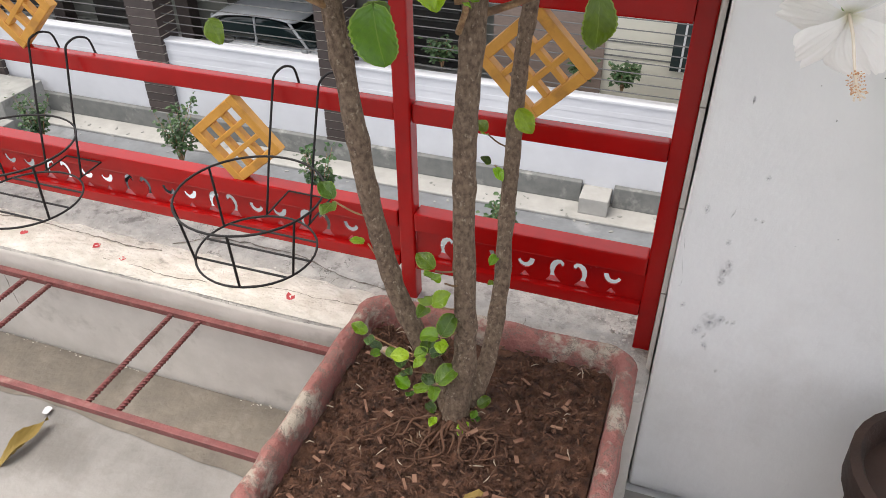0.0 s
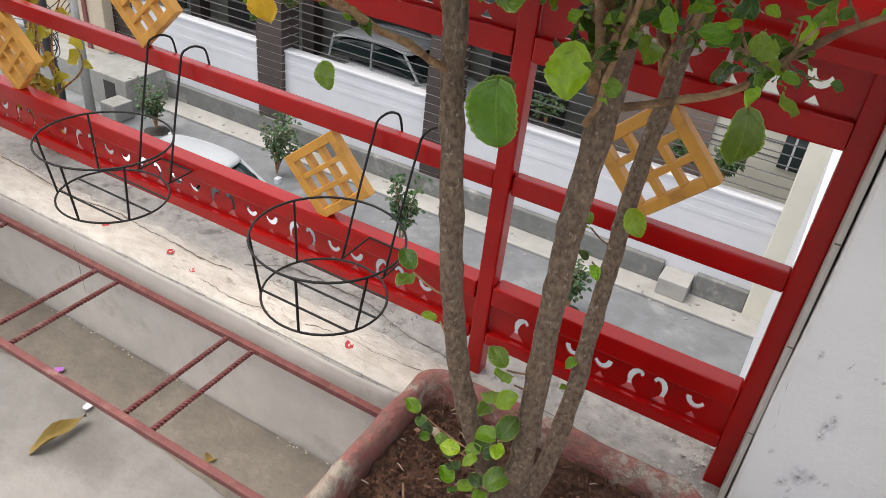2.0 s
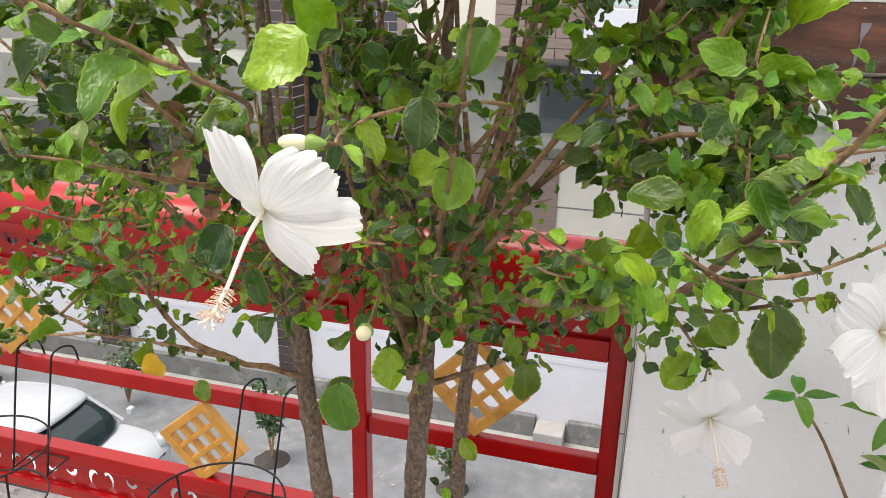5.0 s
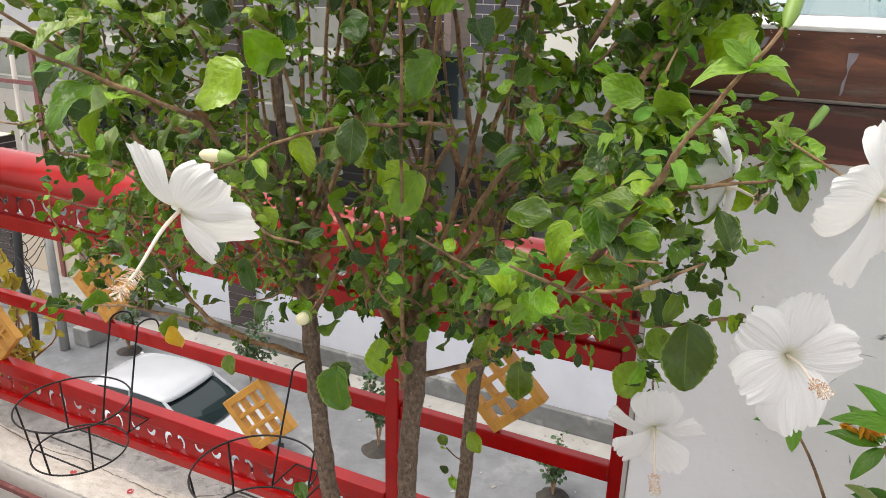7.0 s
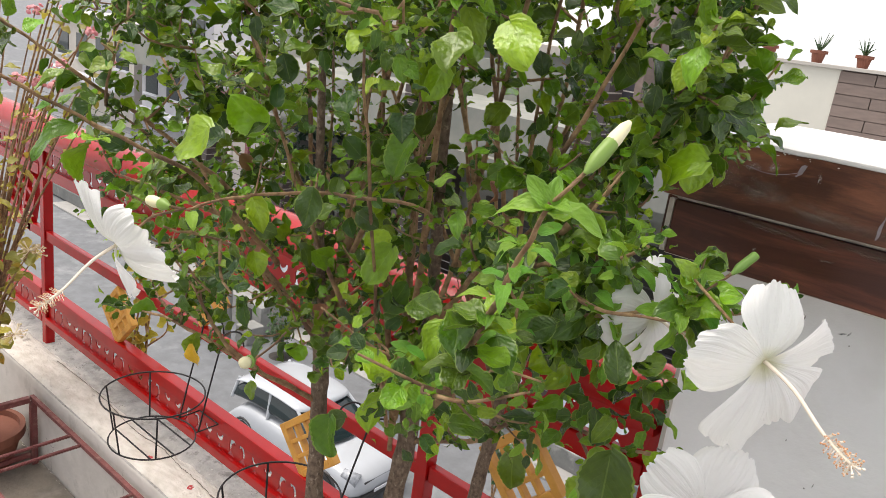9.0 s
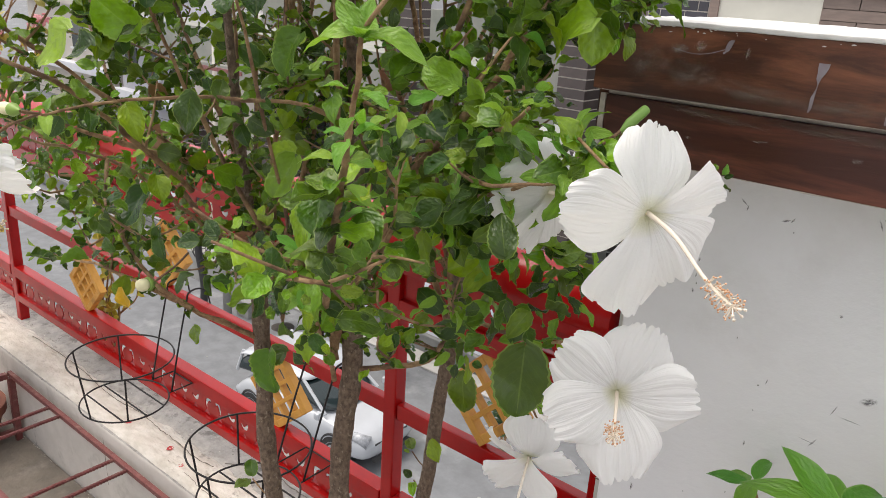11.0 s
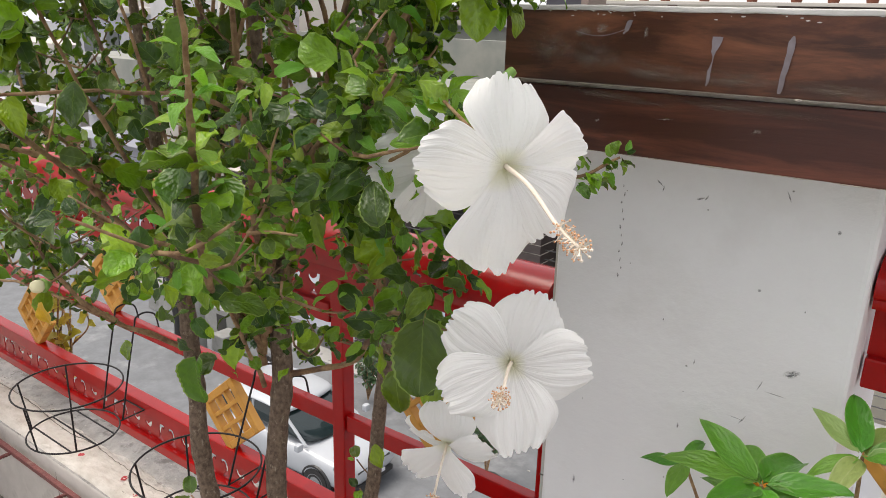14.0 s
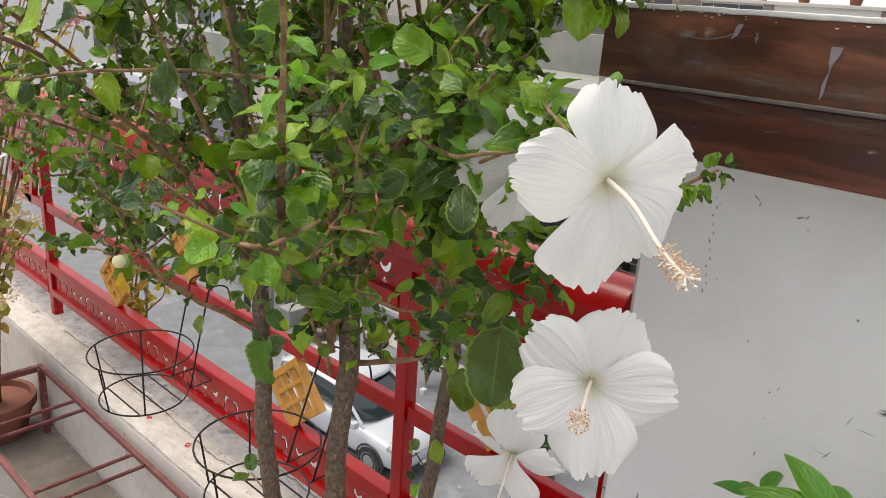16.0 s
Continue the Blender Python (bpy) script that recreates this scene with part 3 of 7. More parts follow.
# ---- red railing ----
def cut_plate(w, h, depth, pitch):
    """A pierced steel strip: pairs of tall hooks and of small crescents over triangles, cut right through."""
    cu = bpy.data.curves.new("strip", "CURVE")
    cu.dimensions, cu.fill_mode, cu.extrude = "2D", "BOTH", depth / 2

    def poly(pts):
        s = cu.splines.new("POLY")
        s.points.add(len(pts) - 1)
        for q, (x, y) in zip(s.points, pts):
            q.co = (x, y, 0, 1)
        s.use_cyclic_u = True

    poly([(0, 0), (w, 0), (w, h), (0, h)])
    n = max(1, int((w - 0.012) / pitch))
    off = (w - n * pitch) / 2
    hook = ((-0.26, 0.07), (0.27, 0.07), (0.15, 0.20), (0.04, 0.32), (0.01, 0.46), (0.04, 0.60), (0.12, 0.73), (0.20, 0.77), (0.25, 0.68), (0.33, 0.72), (0.32, 0.84), (0.24, 0.92), (0.10, 0.93), (-0.04, 0.85), (-0.12, 0.70), (-0.14, 0.52), (-0.10, 0.36), (-0.13, 0.23))
    arc = [(0.30 * math.cos(a), 0.74 + 0.34 * math.sin(a)) for a in (radians(175 + 165 * k / 9) for k in range(10))]
    arc += [(0.17 * math.cos(a) + 0.03, 0.78 + 0.20 * math.sin(a)) for a in (radians(340 - 160 * k / 9) for k in range(10))]
    for i in range(n):
        cx, kind, flip = off + (i + 0.5) * pitch, (i // 2) % 2, -1 if i % 2 else 1
        for shape in ((hook,) if kind == 0 else (arc, ((-0.17, 0.07), (0.17, 0.07), (0.0, 0.27)))):
            poly([(cx + flip * x * h * 0.86, (y - 0.07) * h * 0.92 + 0.07 * h) for x, y in shape])
    ob = bpy.data.objects.new("strip", cu)
    scene.collection.objects.link(ob)
    me = bpy.data.meshes.new_from_object(ob.evaluated_get(bpy.context.evaluated_depsgraph_get()))
    bpy.data.objects.remove(ob)
    me.transform(Matrix.Rotation(radians(90), 4, "X"))
    me.materials.clear()
    me.materials.append(RED)
    return me


def fret(name, side, thick, material, m, label, group=""):
    """A square fret with nine openings: four frame bars and four inner bars."""
    t = thing(name, label, "ornament", (0, 0, 0), group)
    t.matrix_basis = m
    s, f_, b = side / 2, side * 0.13, side * 0.072
    for x0, z0, x1, z1 in ((-s, -s, s, -s + f_), (-s, s - f_, s, s), (-s, -s + f_, -s + f_, s - f_), (s - f_, -s + f_, s, s - f_)):
        part("frame_bar", block(x0, -thick / 2, z0, x1, thick / 2, z1, 0.0015, 1), material, t)
    g = (side - 2 * f_ - 2 * b) / 3
    for i in (0, 1):
        c = -s + f_ + g * (i + 1) + b * i
        part("inner_bar", block(c, -thick * 0.42, -s + f_, c + b, thick * 0.42, s - f_, 0.001, 1), material, t)
        part("inner_bar", block(-s + f_, -thick * 0.38, c, s - f_, thick * 0.38, c + b, 0.001, 1), material, t)
    return t


def rail_bay(x0, x1, dz, posts, label, fat=1.0):
    """One length of the railing: rails, two pierced strips, a fat moulded handrail and its posts."""
    t = thing("railing", label, "railing", group="terrace railing")
    y = RAIL_Y

    def bar(name, z0, z1, half=0.017):
        part(name, block(x0, y - half, z0 + dz, x1, y + half, z1 + dz, 0.003), RED, t)

    bar("lower_rail", 0.612, 0.637)
    bar("strip_rail", 0.697, 0.733)
    bar("middle_rail", 0.905, 0.938, 0.010)
    bar("upper_rail", 1.116, 1.152)
    for z, h in ((0.637, 0.06), (1.152, 0.064)):
        p = part("pierced_strip", cut_plate(x1 - x0, h, 0.003, 0.050), RED, t)
        p.matrix_basis = pose(x0, y - 0.004, z + dz)
    # handrail: a wide moulded section, rounded on top
    prof = [(-0.036, 1.216), (-0.046, 1.219), (-0.048, 1.228), (-0.047, 1.236), (-0.054, 1.244), (-0.056, 1.262)]
    prof += [(0.056 * math.cos(a), 1.262 + 0.048 * math.sin(a)) for a in (math.pi - math.pi * k / 10 for k in range(1, 10))]
    prof += [(-x, z) for x, z in prof[5::-1]]
    prof = [(px, 1.216 + (pz - 1.216) * fat) for px, pz in prof]
    bm = bmesh.new()
    h0, h1 = (x0, x1) if dz else (x0 - 0.0155, x1 + 0.0155)
    a = [bm.verts.new((h0, y + px, pz + dz)) for px, pz in prof]
    b = [bm.verts.new((h1, y + px, pz + dz)) for px, pz in prof]
    for i in range(len(prof)):
        j = (i + 1) % len(prof)
        bm.faces.new((a[i], a[j], b[j], b[i]))
    bm.faces.new(a[::-1])
    bm.faces.new(b)
    h = part("handrail", bm, RED, t, smooth=True)
    h.data.set_sharp_from_angle(angle=radians(35))
    for px in posts:
        part("post", block(px - 0.0145, y - 0.015, LEDGE_Z - 0.01, px + 0.0145, y + 0.015, 1.217 + dz, 0.003), RED, t)
    return t


rail_bay(-2.0545, -0.4055, 0, (-2.07,), "red enamelled steel railing with pierced scroll strips")
rail_bay(-0.3745, 0.0285, 0, (-0.39, 0.043), "short red steel railing with pierced scroll strips beside the pillar")
rail_bay(-3.9, -2.0855, 0, (-3.0, -3.88), "red enamelled steel railing with pierced scroll strips")
rail_bay(0.424, 2.6, 0.15, (2.62,), "red steel railing with pierced strips, set higher beyond the pillar", 0.6)

for x, z, turn, tip in ((-0.722, 0.814, 50, 3), (-0.18, 1.03, 45, -2), (-1.15, 1.026, 47, 2), (-1.582, 0.814, 45, 0), (-2.55, 0.814, 45, 0), (0.53, 1.175, 47, 0), (0.98, 0.965, 45, 0), (1.42, 1.175, 45, 0)):
    fret("fret_ornament", 0.130, 0.020, GOLD, pose(x, RAIL_Y - 0.002, z, 0, turn, tip), "ochre-painted square fret standing on its corner between red rails", "fret ornaments")
fret("lattice_ornament", 0.2, 0.02, RED, pose(-2.24, RAIL_Y, 1.03, 0, 20, 0), "red lattice square fixed between the rails")


# ---- wire pot holders hung on the middle rail ----
def pot_holder(x, y, zt, zb, xb):
    t = thing("pot_holder", "empty black wire pot holder hooked over the red rail", "pot holder", (x, y, zb), "pot holders")
    rt, rb, h, w = 0.116, 0.098, zt - zb, 0.0020
    part("top_ring", ring(bmesh.new(), (0, 0, h), rt, w), BLACK, t, smooth=True)
    part("bottom_ring", ring(bmesh.new(), (xb, 0, 0), rb, w), BLACK, t, smooth=True)
    for a in (-25, 155, 215, 285):
        c, s = math.cos(radians(a)), math.sin(radians(a))
        part("upright", tube(bmesh.new(), [(rt * c, rt * s, h), (xb + rb * c, rb * s, 0)], 0.0021, 6), BLACK, t)
    for o in (-0.05, 0.0, 0.05):
        k = math.sqrt(rb * rb - o * o)
        part("base_bar", tube(bmesh.new(), [(xb - k, o, 0), (xb + k, o, 0)], 0.0019, 6), BLACK, t)
    top = 0.942 - zb
    for o in (-0.042, 0.042):
        yb = RAIL_Y - 0.024 - y
        yr = 0.096
        pts = [(o, yr, 0.0), (o, yr + (yb - yr) * 0.5, top * 0.5), (o, yb, top - 0.01)]
        pts += [(o + 0.004 * k, RAIL_Y - y - 0.024 * math.cos(math.pi * k / 6), top + 0.003 + 0.022 * math.sin(math.pi * k / 6)) for k in range(1, 6)]
        pts += [(o + 0.024, RAIL_Y - y + 0.024, top - 0.012), (o + 0.026, RAIL_Y - y + 0.028, top - 0.05)]
        part("hook", tube(bmesh.new(), spline(pts, 3), 0.0021, 6), BLACK, t, smooth=True)
    part("stay", tube(bmesh.new(), [(-0.042, 0.09, 0.0), (-0.042, yb + 0.004, 0.002), (0.042, yb + 0.004, 0.002), (0.042, 0.09, 0.0)], 0.0019, 6), BLACK, t)
    return t


pot_holder(-0.576, 0.835, 0.842, 0.732, -0.005)
pot_holder(-1.085, 0.858, 0.828, 0.714, 0.0)

def twisted_bar(bm, a, b, half, turns, n=70):
    """A square bar twisted along its length."""
    a, b = Vector(a), Vector(b)
    d = (b - a).normalized()
    u = d.orthogonal().normalized()
    v = d.cross(u)
    rows = []
    for i in range(n):
        t = i / (n - 1)
        k = 2 * math.pi * turns * t
        rows.append([bm.verts.new(a.lerp(b, t) + (u * math.cos(k + j * math.pi / 2) + v * math.sin(k + j * math.pi / 2)) * half) for j in range(4)])
    for p, q in zip(rows, rows[1:]):
        for j in range(4):
            bm.faces.new((p[j], q[j], q[(j + 1) % 4], p[(j + 1) % 4]))
    bm.faces.new(rows[0])
    bm.faces.new(rows[-1][::-1])
    return bm


# ---- maroon steel plant stand on the floor along the ledge ----
stand = thing("plant_stand", "low maroon-painted steel plant stand with paired cross bars, empty", "plant stand", (0, 0, FLOOR_Z))
SZ = 0.50 - FLOOR_Z
X0, X1, Y0, Y1 = -1.815, -0.412, 0.619, 0.872
for y in (Y0, Y1):
    part("long_bar", block(X0, y - 0.0065, SZ - 0.013, X1, y + 0.0065, SZ, 0.0015), MAROON, stand)
for x in (-1.54, -1.477, -1.188, -1.125, -0.831, -0.768):
    part("cross_bar", twisted_bar(bmesh.new(), (x, Y0 + 0.004, SZ - 0.007), (x, Y1 - 0.004, SZ - 0.007), 0.0056, 8, 200), MAROON, stand, "twisted cross bar")
part("end_bar", block(X0, Y0 + 0.010, SZ - 0.018, X0 + 0.018, Y1 - 0.010, SZ, 0.002), MAROON, stand)
for x in (X0, X1 - 0.022):
    for y in (Y0, Y1):
        part("leg", block(x, y - 0.009, 0, x + 0.018, y + 0.009, SZ - 0.019, 0.002), MAROON, stand)
for x in (X0 + 0.009,):
    part("foot_bar", block(x - 0.006, Y0 + 0.01, 0.03, x + 0.006, Y1 - 0.01, 0.045, 0.001), MAROON, stand)


# ---- leaves ----
def leaf_shape(rows=7, cols=3, fold=0.18, droop=0.25, width=0.78, wave=0.0, teeth=0.0, heart=0.0, seed=0):
    """One leaf of length 1 along +y, its stalk at the origin, its upper side +z: points, faces, uvs."""
    rnd = random.Random(seed)
    ph, bow, twist = rnd.uniform(0, 6), rnd.uniform(-0.35, 0.3), rnd.uniform(-0.2, 0.2)
    pts, uvs, faces = [], [], []
    for i in range(rows):
        v = i / (rows - 1)
        w = width * 0.5 * abs(math.sin(math.pi * v ** 0.84)) ** (0.50 + 0.16 * v * v) + 0.003
        w *= 1 + teeth * (1 if i % 2 else -1)
        for j in range(cols):
            u = j / (cols - 1) * 2 - 1
            x = u * w
            y = v - heart * abs(u) * 0.08 * (1 - v) ** 3 * 2
            z = fold * abs(x) - droop * v * v + wave * math.sin(v * 8 + ph + (2 if u > 0 else 0)) * abs(u)
            z += bow * x * u * (0.4 + v) + twist * v * x + (0.014 if i % 2 else -0.014) * (1 - abs(u)) * (cols > 3)
            pts.append((x, y, z))
            uvs.append((0.5 + u * 0.5, v))
    for i in range(rows - 1):
        for j in range(cols - 1):
            a = i * cols + j
            faces.append((a, a + 1, a + cols + 1, a + cols))
    return pts, faces, uvs


def leaf_mesh(name, shapes, material):
    """Leaves, each a shape set by a matrix, joined into one mesh."""
    pts, faces, uvs = [], [], []
    for (p, f_, u), m in shapes:
        base = len(pts)
        arr = np.array(p) @ np.array(m.to_3x3()).T + np.array(m.translation)
        pts.extend(arr.tolist())
        faces.extend([tuple(base + k for k in q) for q in f_])
        uvs.extend(u)
    me = bpy.data.meshes.new(name)
    me.from_pydata(pts, [], faces)
    layer = me.uv_layers.new(name="UVMap")
    idx = np.empty(len(me.loops), dtype=np.int32)
    me.loops.foreach_get("vertex_index", idx)
    layer.data.foreach_set("uv", np.array(uvs)[idx].ravel())
    me.polygons.foreach_set("use_smooth", [True] * len(me.polygons))
    me.materials.append(material)
    return me


def leaf_pose(at, along, face, size):
    """Matrix of a leaf: its stalk at a point, its length along one way, its upper side towards another."""
    y = Vector(along).normalized()
    x = y.cross(Vector(face))
    x = x.normalized() if x.length > 1e-4 else y.orthogonal().normalized()
    z = x.cross(y)
    m = Matrix((x, y, z)).transposed().to_4x4()
    m.translation = at
    return m @ Matrix.Scale(size, 4)


SMALL = [leaf_shape(10, 5, random.uniform(0.08, 0.55), random.uniform(-0.25, 0.6), random.uniform(0.66, 0.92), 0.10, 0.045, 0.6, s) for s in range(14)]
LARGE = [leaf_shape(19, 7, random.uniform(0.08, 0.42), random.uniform(-0.2, 0.45), random.uniform(0.68, 0.9), 0.08, 0.035, 0.8, s) for s in range(12)]
FRESH = [leaf_shape(11, 5, random.uniform(0.3, 0.6), random.uniform(0.0, 0.5), random.uniform(0.46, 0.6), 0.06, 0.04, 0.2, 60 + s) for s in range(5)]


# ---- street and houses opposite ----
ASPHALT = mat("grey_street", (0.172, 0.181, 0.193), (0.132, 0.138, 0.148), 3, 0.85, bump=0.2, bump_scale=20, third=(0.27, 0.277, 0.283), third_scale=0.6)
CEMENT = mat("grey_cement", (0.24, 0.24, 0.23), (0.30, 0.30, 0.285), 3, 0.9, bump=0.3, bump_scale=12, third=(0.17, 0.17, 0.16), third_scale=2)
FARWHITE = mat("white_boundary_paint", (0.59, 0.60, 0.64), (0.54, 0.55, 0.59), 1.2, 0.75, third=(0.52, 0.525, 0.55), third_scale=0.8, third_cut=(0.6, 0.85))
PLINTH = mat("dark_plinth", (0.13, 0.135, 0.132), (0.18, 0.182, 0.176), 3, 0.9, bump=0.3, bump_scale=12, third=(0.33, 0.33, 0.31), third_scale=1.6)
PAVE = mat("pale_apron", (0.37, 0.36, 0.345), (0.30, 0.295, 0.28), 2, 0.9, bump=0.3, bump_scale=10, third=(0.28, 0.28, 0.26), third_scale=1.4)
NAVY = mat("slate_blue_tile", (0.045, 0.043, 0.055), (0.035, 0.033, 0.042), 4, 0.5, spread=0.2)
DARKTILE = mat("brown_black_tile", (0.06, 0.045, 0.042), (0.045, 0.034, 0.032), 5, 0.5, spread=0.2)
TAN = mat("tan_strip_tile", (0.22, 0.165, 0.14), (0.18, 0.137, 0.116), 4, 0.7, stretch=(1, 1, 4), spread=0.08)
CREAM = mat("cream_paint", (0.62, 0.60, 0.52), (0.57, 0.55, 0.48), 1.5, 0.8)
PALE = mat("pale_house_paint", (0.50, 0.46, 0.41), (0.43, 0.40, 0.36), 1, 0.8)
# near-black colour that paints the shade inside openings
SHADE = mat("painted_interior_shade", (0.03, 0.03, 0.032), (0.05, 0.045, 0.04), 2, 0.8)
GREENWALL = mat("grey_green_wall", (0.20, 0.21, 0.19), (0.26, 0.26, 0.23), 1.5, 0.85)
STEEL = mat("dull_wire", (0.10, 0.10, 0.10), (0.14, 0.14, 0.14), 3, 0.5, 0.6)
CARPAINT = mat("white_car_paint", (0.42, 0.44, 0.47), (0.39, 0.41, 0.44), 2, 0.22, coat=0.6)
TYRE = mat("tyre_rubber", (0.02, 0.02, 0.02), (0.03, 0.03, 0.03), 12, 0.85)
RIM = mat("rim_alloy", (0.42, 0.43, 0.45), (0.36, 0.37, 0.38), 20, 0.35, 0.8)
TRIMBLACK = mat("black_trim", (0.02, 0.02, 0.022), (0.03, 0.03, 0.03), 12, 0.45)
LAMP = mat("clear_lamp", (0.22, 0.23, 0.25), (0.40, 0.42, 0.45), 12, 0.12)
FARGREEN = leaf_mat("shrub_leaf", (0.03, 0.07, 0.025), (0.07, 0.13, 0.045), (0.08, 0.15, 0.06), 0.2)


def glass(name, tint, rough=0.05):
    m = bpy.data.materials.new(name)
    m.use_nodes = True
    b = m.node_tree.nodes["Principled BSDF"]
    b.inputs["Base Color"].default_value = (*tint, 1)
    b.inputs["Roughness"].default_value = rough
    b.inputs["Specular IOR Level"].default_value = 0.6
    return m


CARGLASS = glass("car_glass", (0.012, 0.022, 0.024))
DARKGLASS = glass("window_glass", (0.02, 0.03, 0.032))
PANE = bpy.data.materials.new("railing_glass")
PANE.use_nodes = True
pb = PANE.node_tree.nodes["Principled BSDF"]
pb.inputs["Transmission Weight"].default_value = 0.9
pb.inputs["Roughness"].default_value = 0.08
pb.inputs["Base Color"].default_value = (0.78, 0.93, 0.92, 1)
pb.inputs["IOR"].default_value = 1.1

gz = GROUND_Z
ground = part("ground", block(-400, 1.2, gz - 0.4, 400, 600, gz), ASPHALT)
tagged(ground, "pale grey concrete street reaching into the distance", "street", kind="structure")
apron = part("pavement", block(-30, 12.7, gz, 12, 13.45, gz + 0.06, 0.02), PAVE)
tagged(apron, "broken pale cement apron along the boundary wall", "pavement", kind="structure")

bwall = thing("boundary_wall", "white-painted boundary wall with a dark plinth across the street", "wall", kind="structure")
PIERS = ((-21.0, 0.72), (-17.05, 0.62), (-12.12, 0.74), (-7.45, 0.6))
part("wall", block(-34, 13.45, gz, 8, 13.67, -4.85), FARWHITE, bwall)
part("coping", block(-34, 13.42, -4.85, 8, 13.70, -4.79, 0.015), FARWHITE, bwall)
for z in (-5.12, -5.38):
    part("groove_band", block(-34, 13.442, z, 8, 13.449, z + 0.10, 0.003), FARWHITE, bwall)
for x0, x1 in ((-34, -1.75), (-1.1, -0.105)):
    part("plinth", block(x0, 13.30, gz + 0.06, x1, 13.448, gz + 0.52, 0.02), PLINTH, bwall)
part("step", block(-1.72, 12.9, gz + 0.06, -1.14, 13.448, gz + 0.42, 0.02), PAVE, bwall)
part("side_wall", block(0.26, 8.4, gz, 1.15, 13.25, -3.1), FARWHITE, bwall)
part("end_wall", block(-0.1, 13.255, gz, 1.15, 14.2, -3.1, 0.02), CREAM, bwall)
for px, w in PIERS:
    pier = thing("pier", "dark tiled gate pier with pale joints, in the boundary wall", "pier", (px, 13.35, gz), "dark gate piers", "structure")
    tall = 8.4 if px > -13 else 4.4
    part("core", block(0, 0.02, 0, w, 0.6, tall), GROUT, pier)
    n = int(tall * 5)
    tile = mesh_of("tile", block(-0.012, -0.012, 0, w + 0.012, 0.62, 0.172), DARKTILE)
    for i in range(n):
        part("tile", tile, DARKTILE, pier).location = (0, 0, i * 0.2 + 0.008)

for i in range(9):
    z = -4.65 + i * 0.2
    wr = part("fence_wire", tube(bmesh.new(), [(-34, 13.55, z), (-7.6, 13.55, z + 0.02), (6, 13.55, z)], 0.012, 5), STEEL)
    tagged(wr, "thin steel fence wire strung between the piers", "wire", "fence wires")

# the house opposite: a shaded car porch below, tiled parapets and a glass-railed balcony above
house = thing("opposite_house", "cream and tan tiled house with a shaded car porch and roof terrace", "house", kind="structure")
part("porch_floor", block(-24, 13.95, gz, 6, 22, gz + 0.1), PAVE, house)
part("porch_back", block(-24, 19.0, gz + 0.1, 6, 19.3, 0.9), GREENWALL, house)
part("porch_roof", block(-24, 15.2, -1.7, 6, 19.0, -1.3), GREENWALL, house)
for x in (-19.5, -14.8, -9.6, -5.0):
    part("column", block(x, 18.3, gz + 0.1, x + 0.45, 18.75, -1.7, 0.02), DARKTILE, house)
part("tan_wall", block(-4.2, 15.1, gz + 0.1, -1.85, 15.5, -1.7), TAN, house)
part("cream_wall", block(-1.85, 15.15, gz + 0.1, 6, 15.5, -1.7), CREAM, house)
for z in (-4.6, -4.3, -2.7):
    part("cream_groove", block(-1.85, 15.135, z, 6, 15.148, z + 0.03), PLINTH, house)
win = part("window", block(-0.52, 15.1, -4.75, -0.12, 15.149, -3.75), DARKGLASS, house, "small dark window")
part("glazing_bar", block(-0.34, 15.085, -4.75, -0.30, 15.099, -3.75), FARWHITE, win)
# flat dark sheets on the back wall stand for the doorways' inner shade
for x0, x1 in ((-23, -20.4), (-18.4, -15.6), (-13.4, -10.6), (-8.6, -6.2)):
    d = part("doorway", block(x0, 18.9, gz + 0.1, x1, 18.99, -3.2), SHADE, house, "slatted doorway, its shaded inside a dark sheet")
    for i in range(12):
        part("slat", block(x0, 18.84, gz + 0.3 + i * 0.27, x1, 18.895, gz + 0.34 + i * 0.27), STEEL, d)
# upper front, from the dark tiled stretch to the balcony
part("upper_front", block(-8.2, 14.3, -1.3, 7.5, 19.0, 0.4), GREENWALL, house)
for x in (-7.6, -5.4, -2.2):
    part("upper_window", block(x, 14.25, -1.0, x + 1.4, 14.299, 0.25), DARKGLASS, house)
TOPZ = 1.87
for i in range(8):
    for j in range(3):
        x0 = -5.93 + j * 0.46 - (0.23 if i % 2 else 0)
        part("slate_tile", block(max(x0, -5.93), 13.71, 0.42 + i * 0.18, min(x0 + 0.44, -4.84), 13.76, 0.58 + i * 0.18), NAVY, house)
part("slate_backing", block(-5.95, 13.722, 0.4, -4.82, 14.3, TOPZ), GROUT, house)
part("tan_edge", block(-4.82, 13.7, 0.4, -4.66, 14.3, TOPZ), TAN, house)
part("cream_panel", block(-4.66, 13.74, 0.4, -3.0, 14.3, TOPZ), CREAM, house)
for i in range(8):
    for j in range(3):
        x0 = -3.0 + j * 1.1 - (0.55 if i % 2 else 0)
        if x0 < -1.45:
            part("tan_tile", block(max(x0, -3.0), 13.72, 0.42 + i * 0.18, min(x0 + 1.085, -1.42), 13.82, 0.59 + i * 0.18), TAN, house)
part("tan_backing", block(-3.0, 13.81, 0.4, -1.42, 14.3, TOPZ), TAN, house)
part("parapet_coping", block(-5.98, 13.66, TOPZ, -1.4, 14.36, TOPZ + 0.06, 0.01), PALE, house)
part("balcony_base", block(-1.42, 13.65, 0.2, 8.5, 14.3, 1.28), FARWHITE, house)
part("balcony_post", block(-1.40, 13.7, 1.28, -1.2, 14.0, 2.0), FARWHITE, house)
for x in (-1.1, 1.1, 3.3, 5.5):
    p = part("balcony_pane", block(x, 13.8, 1.34, x + 2.1, 13.815, 2.2), PANE, house)
    p.visible_shadow = False
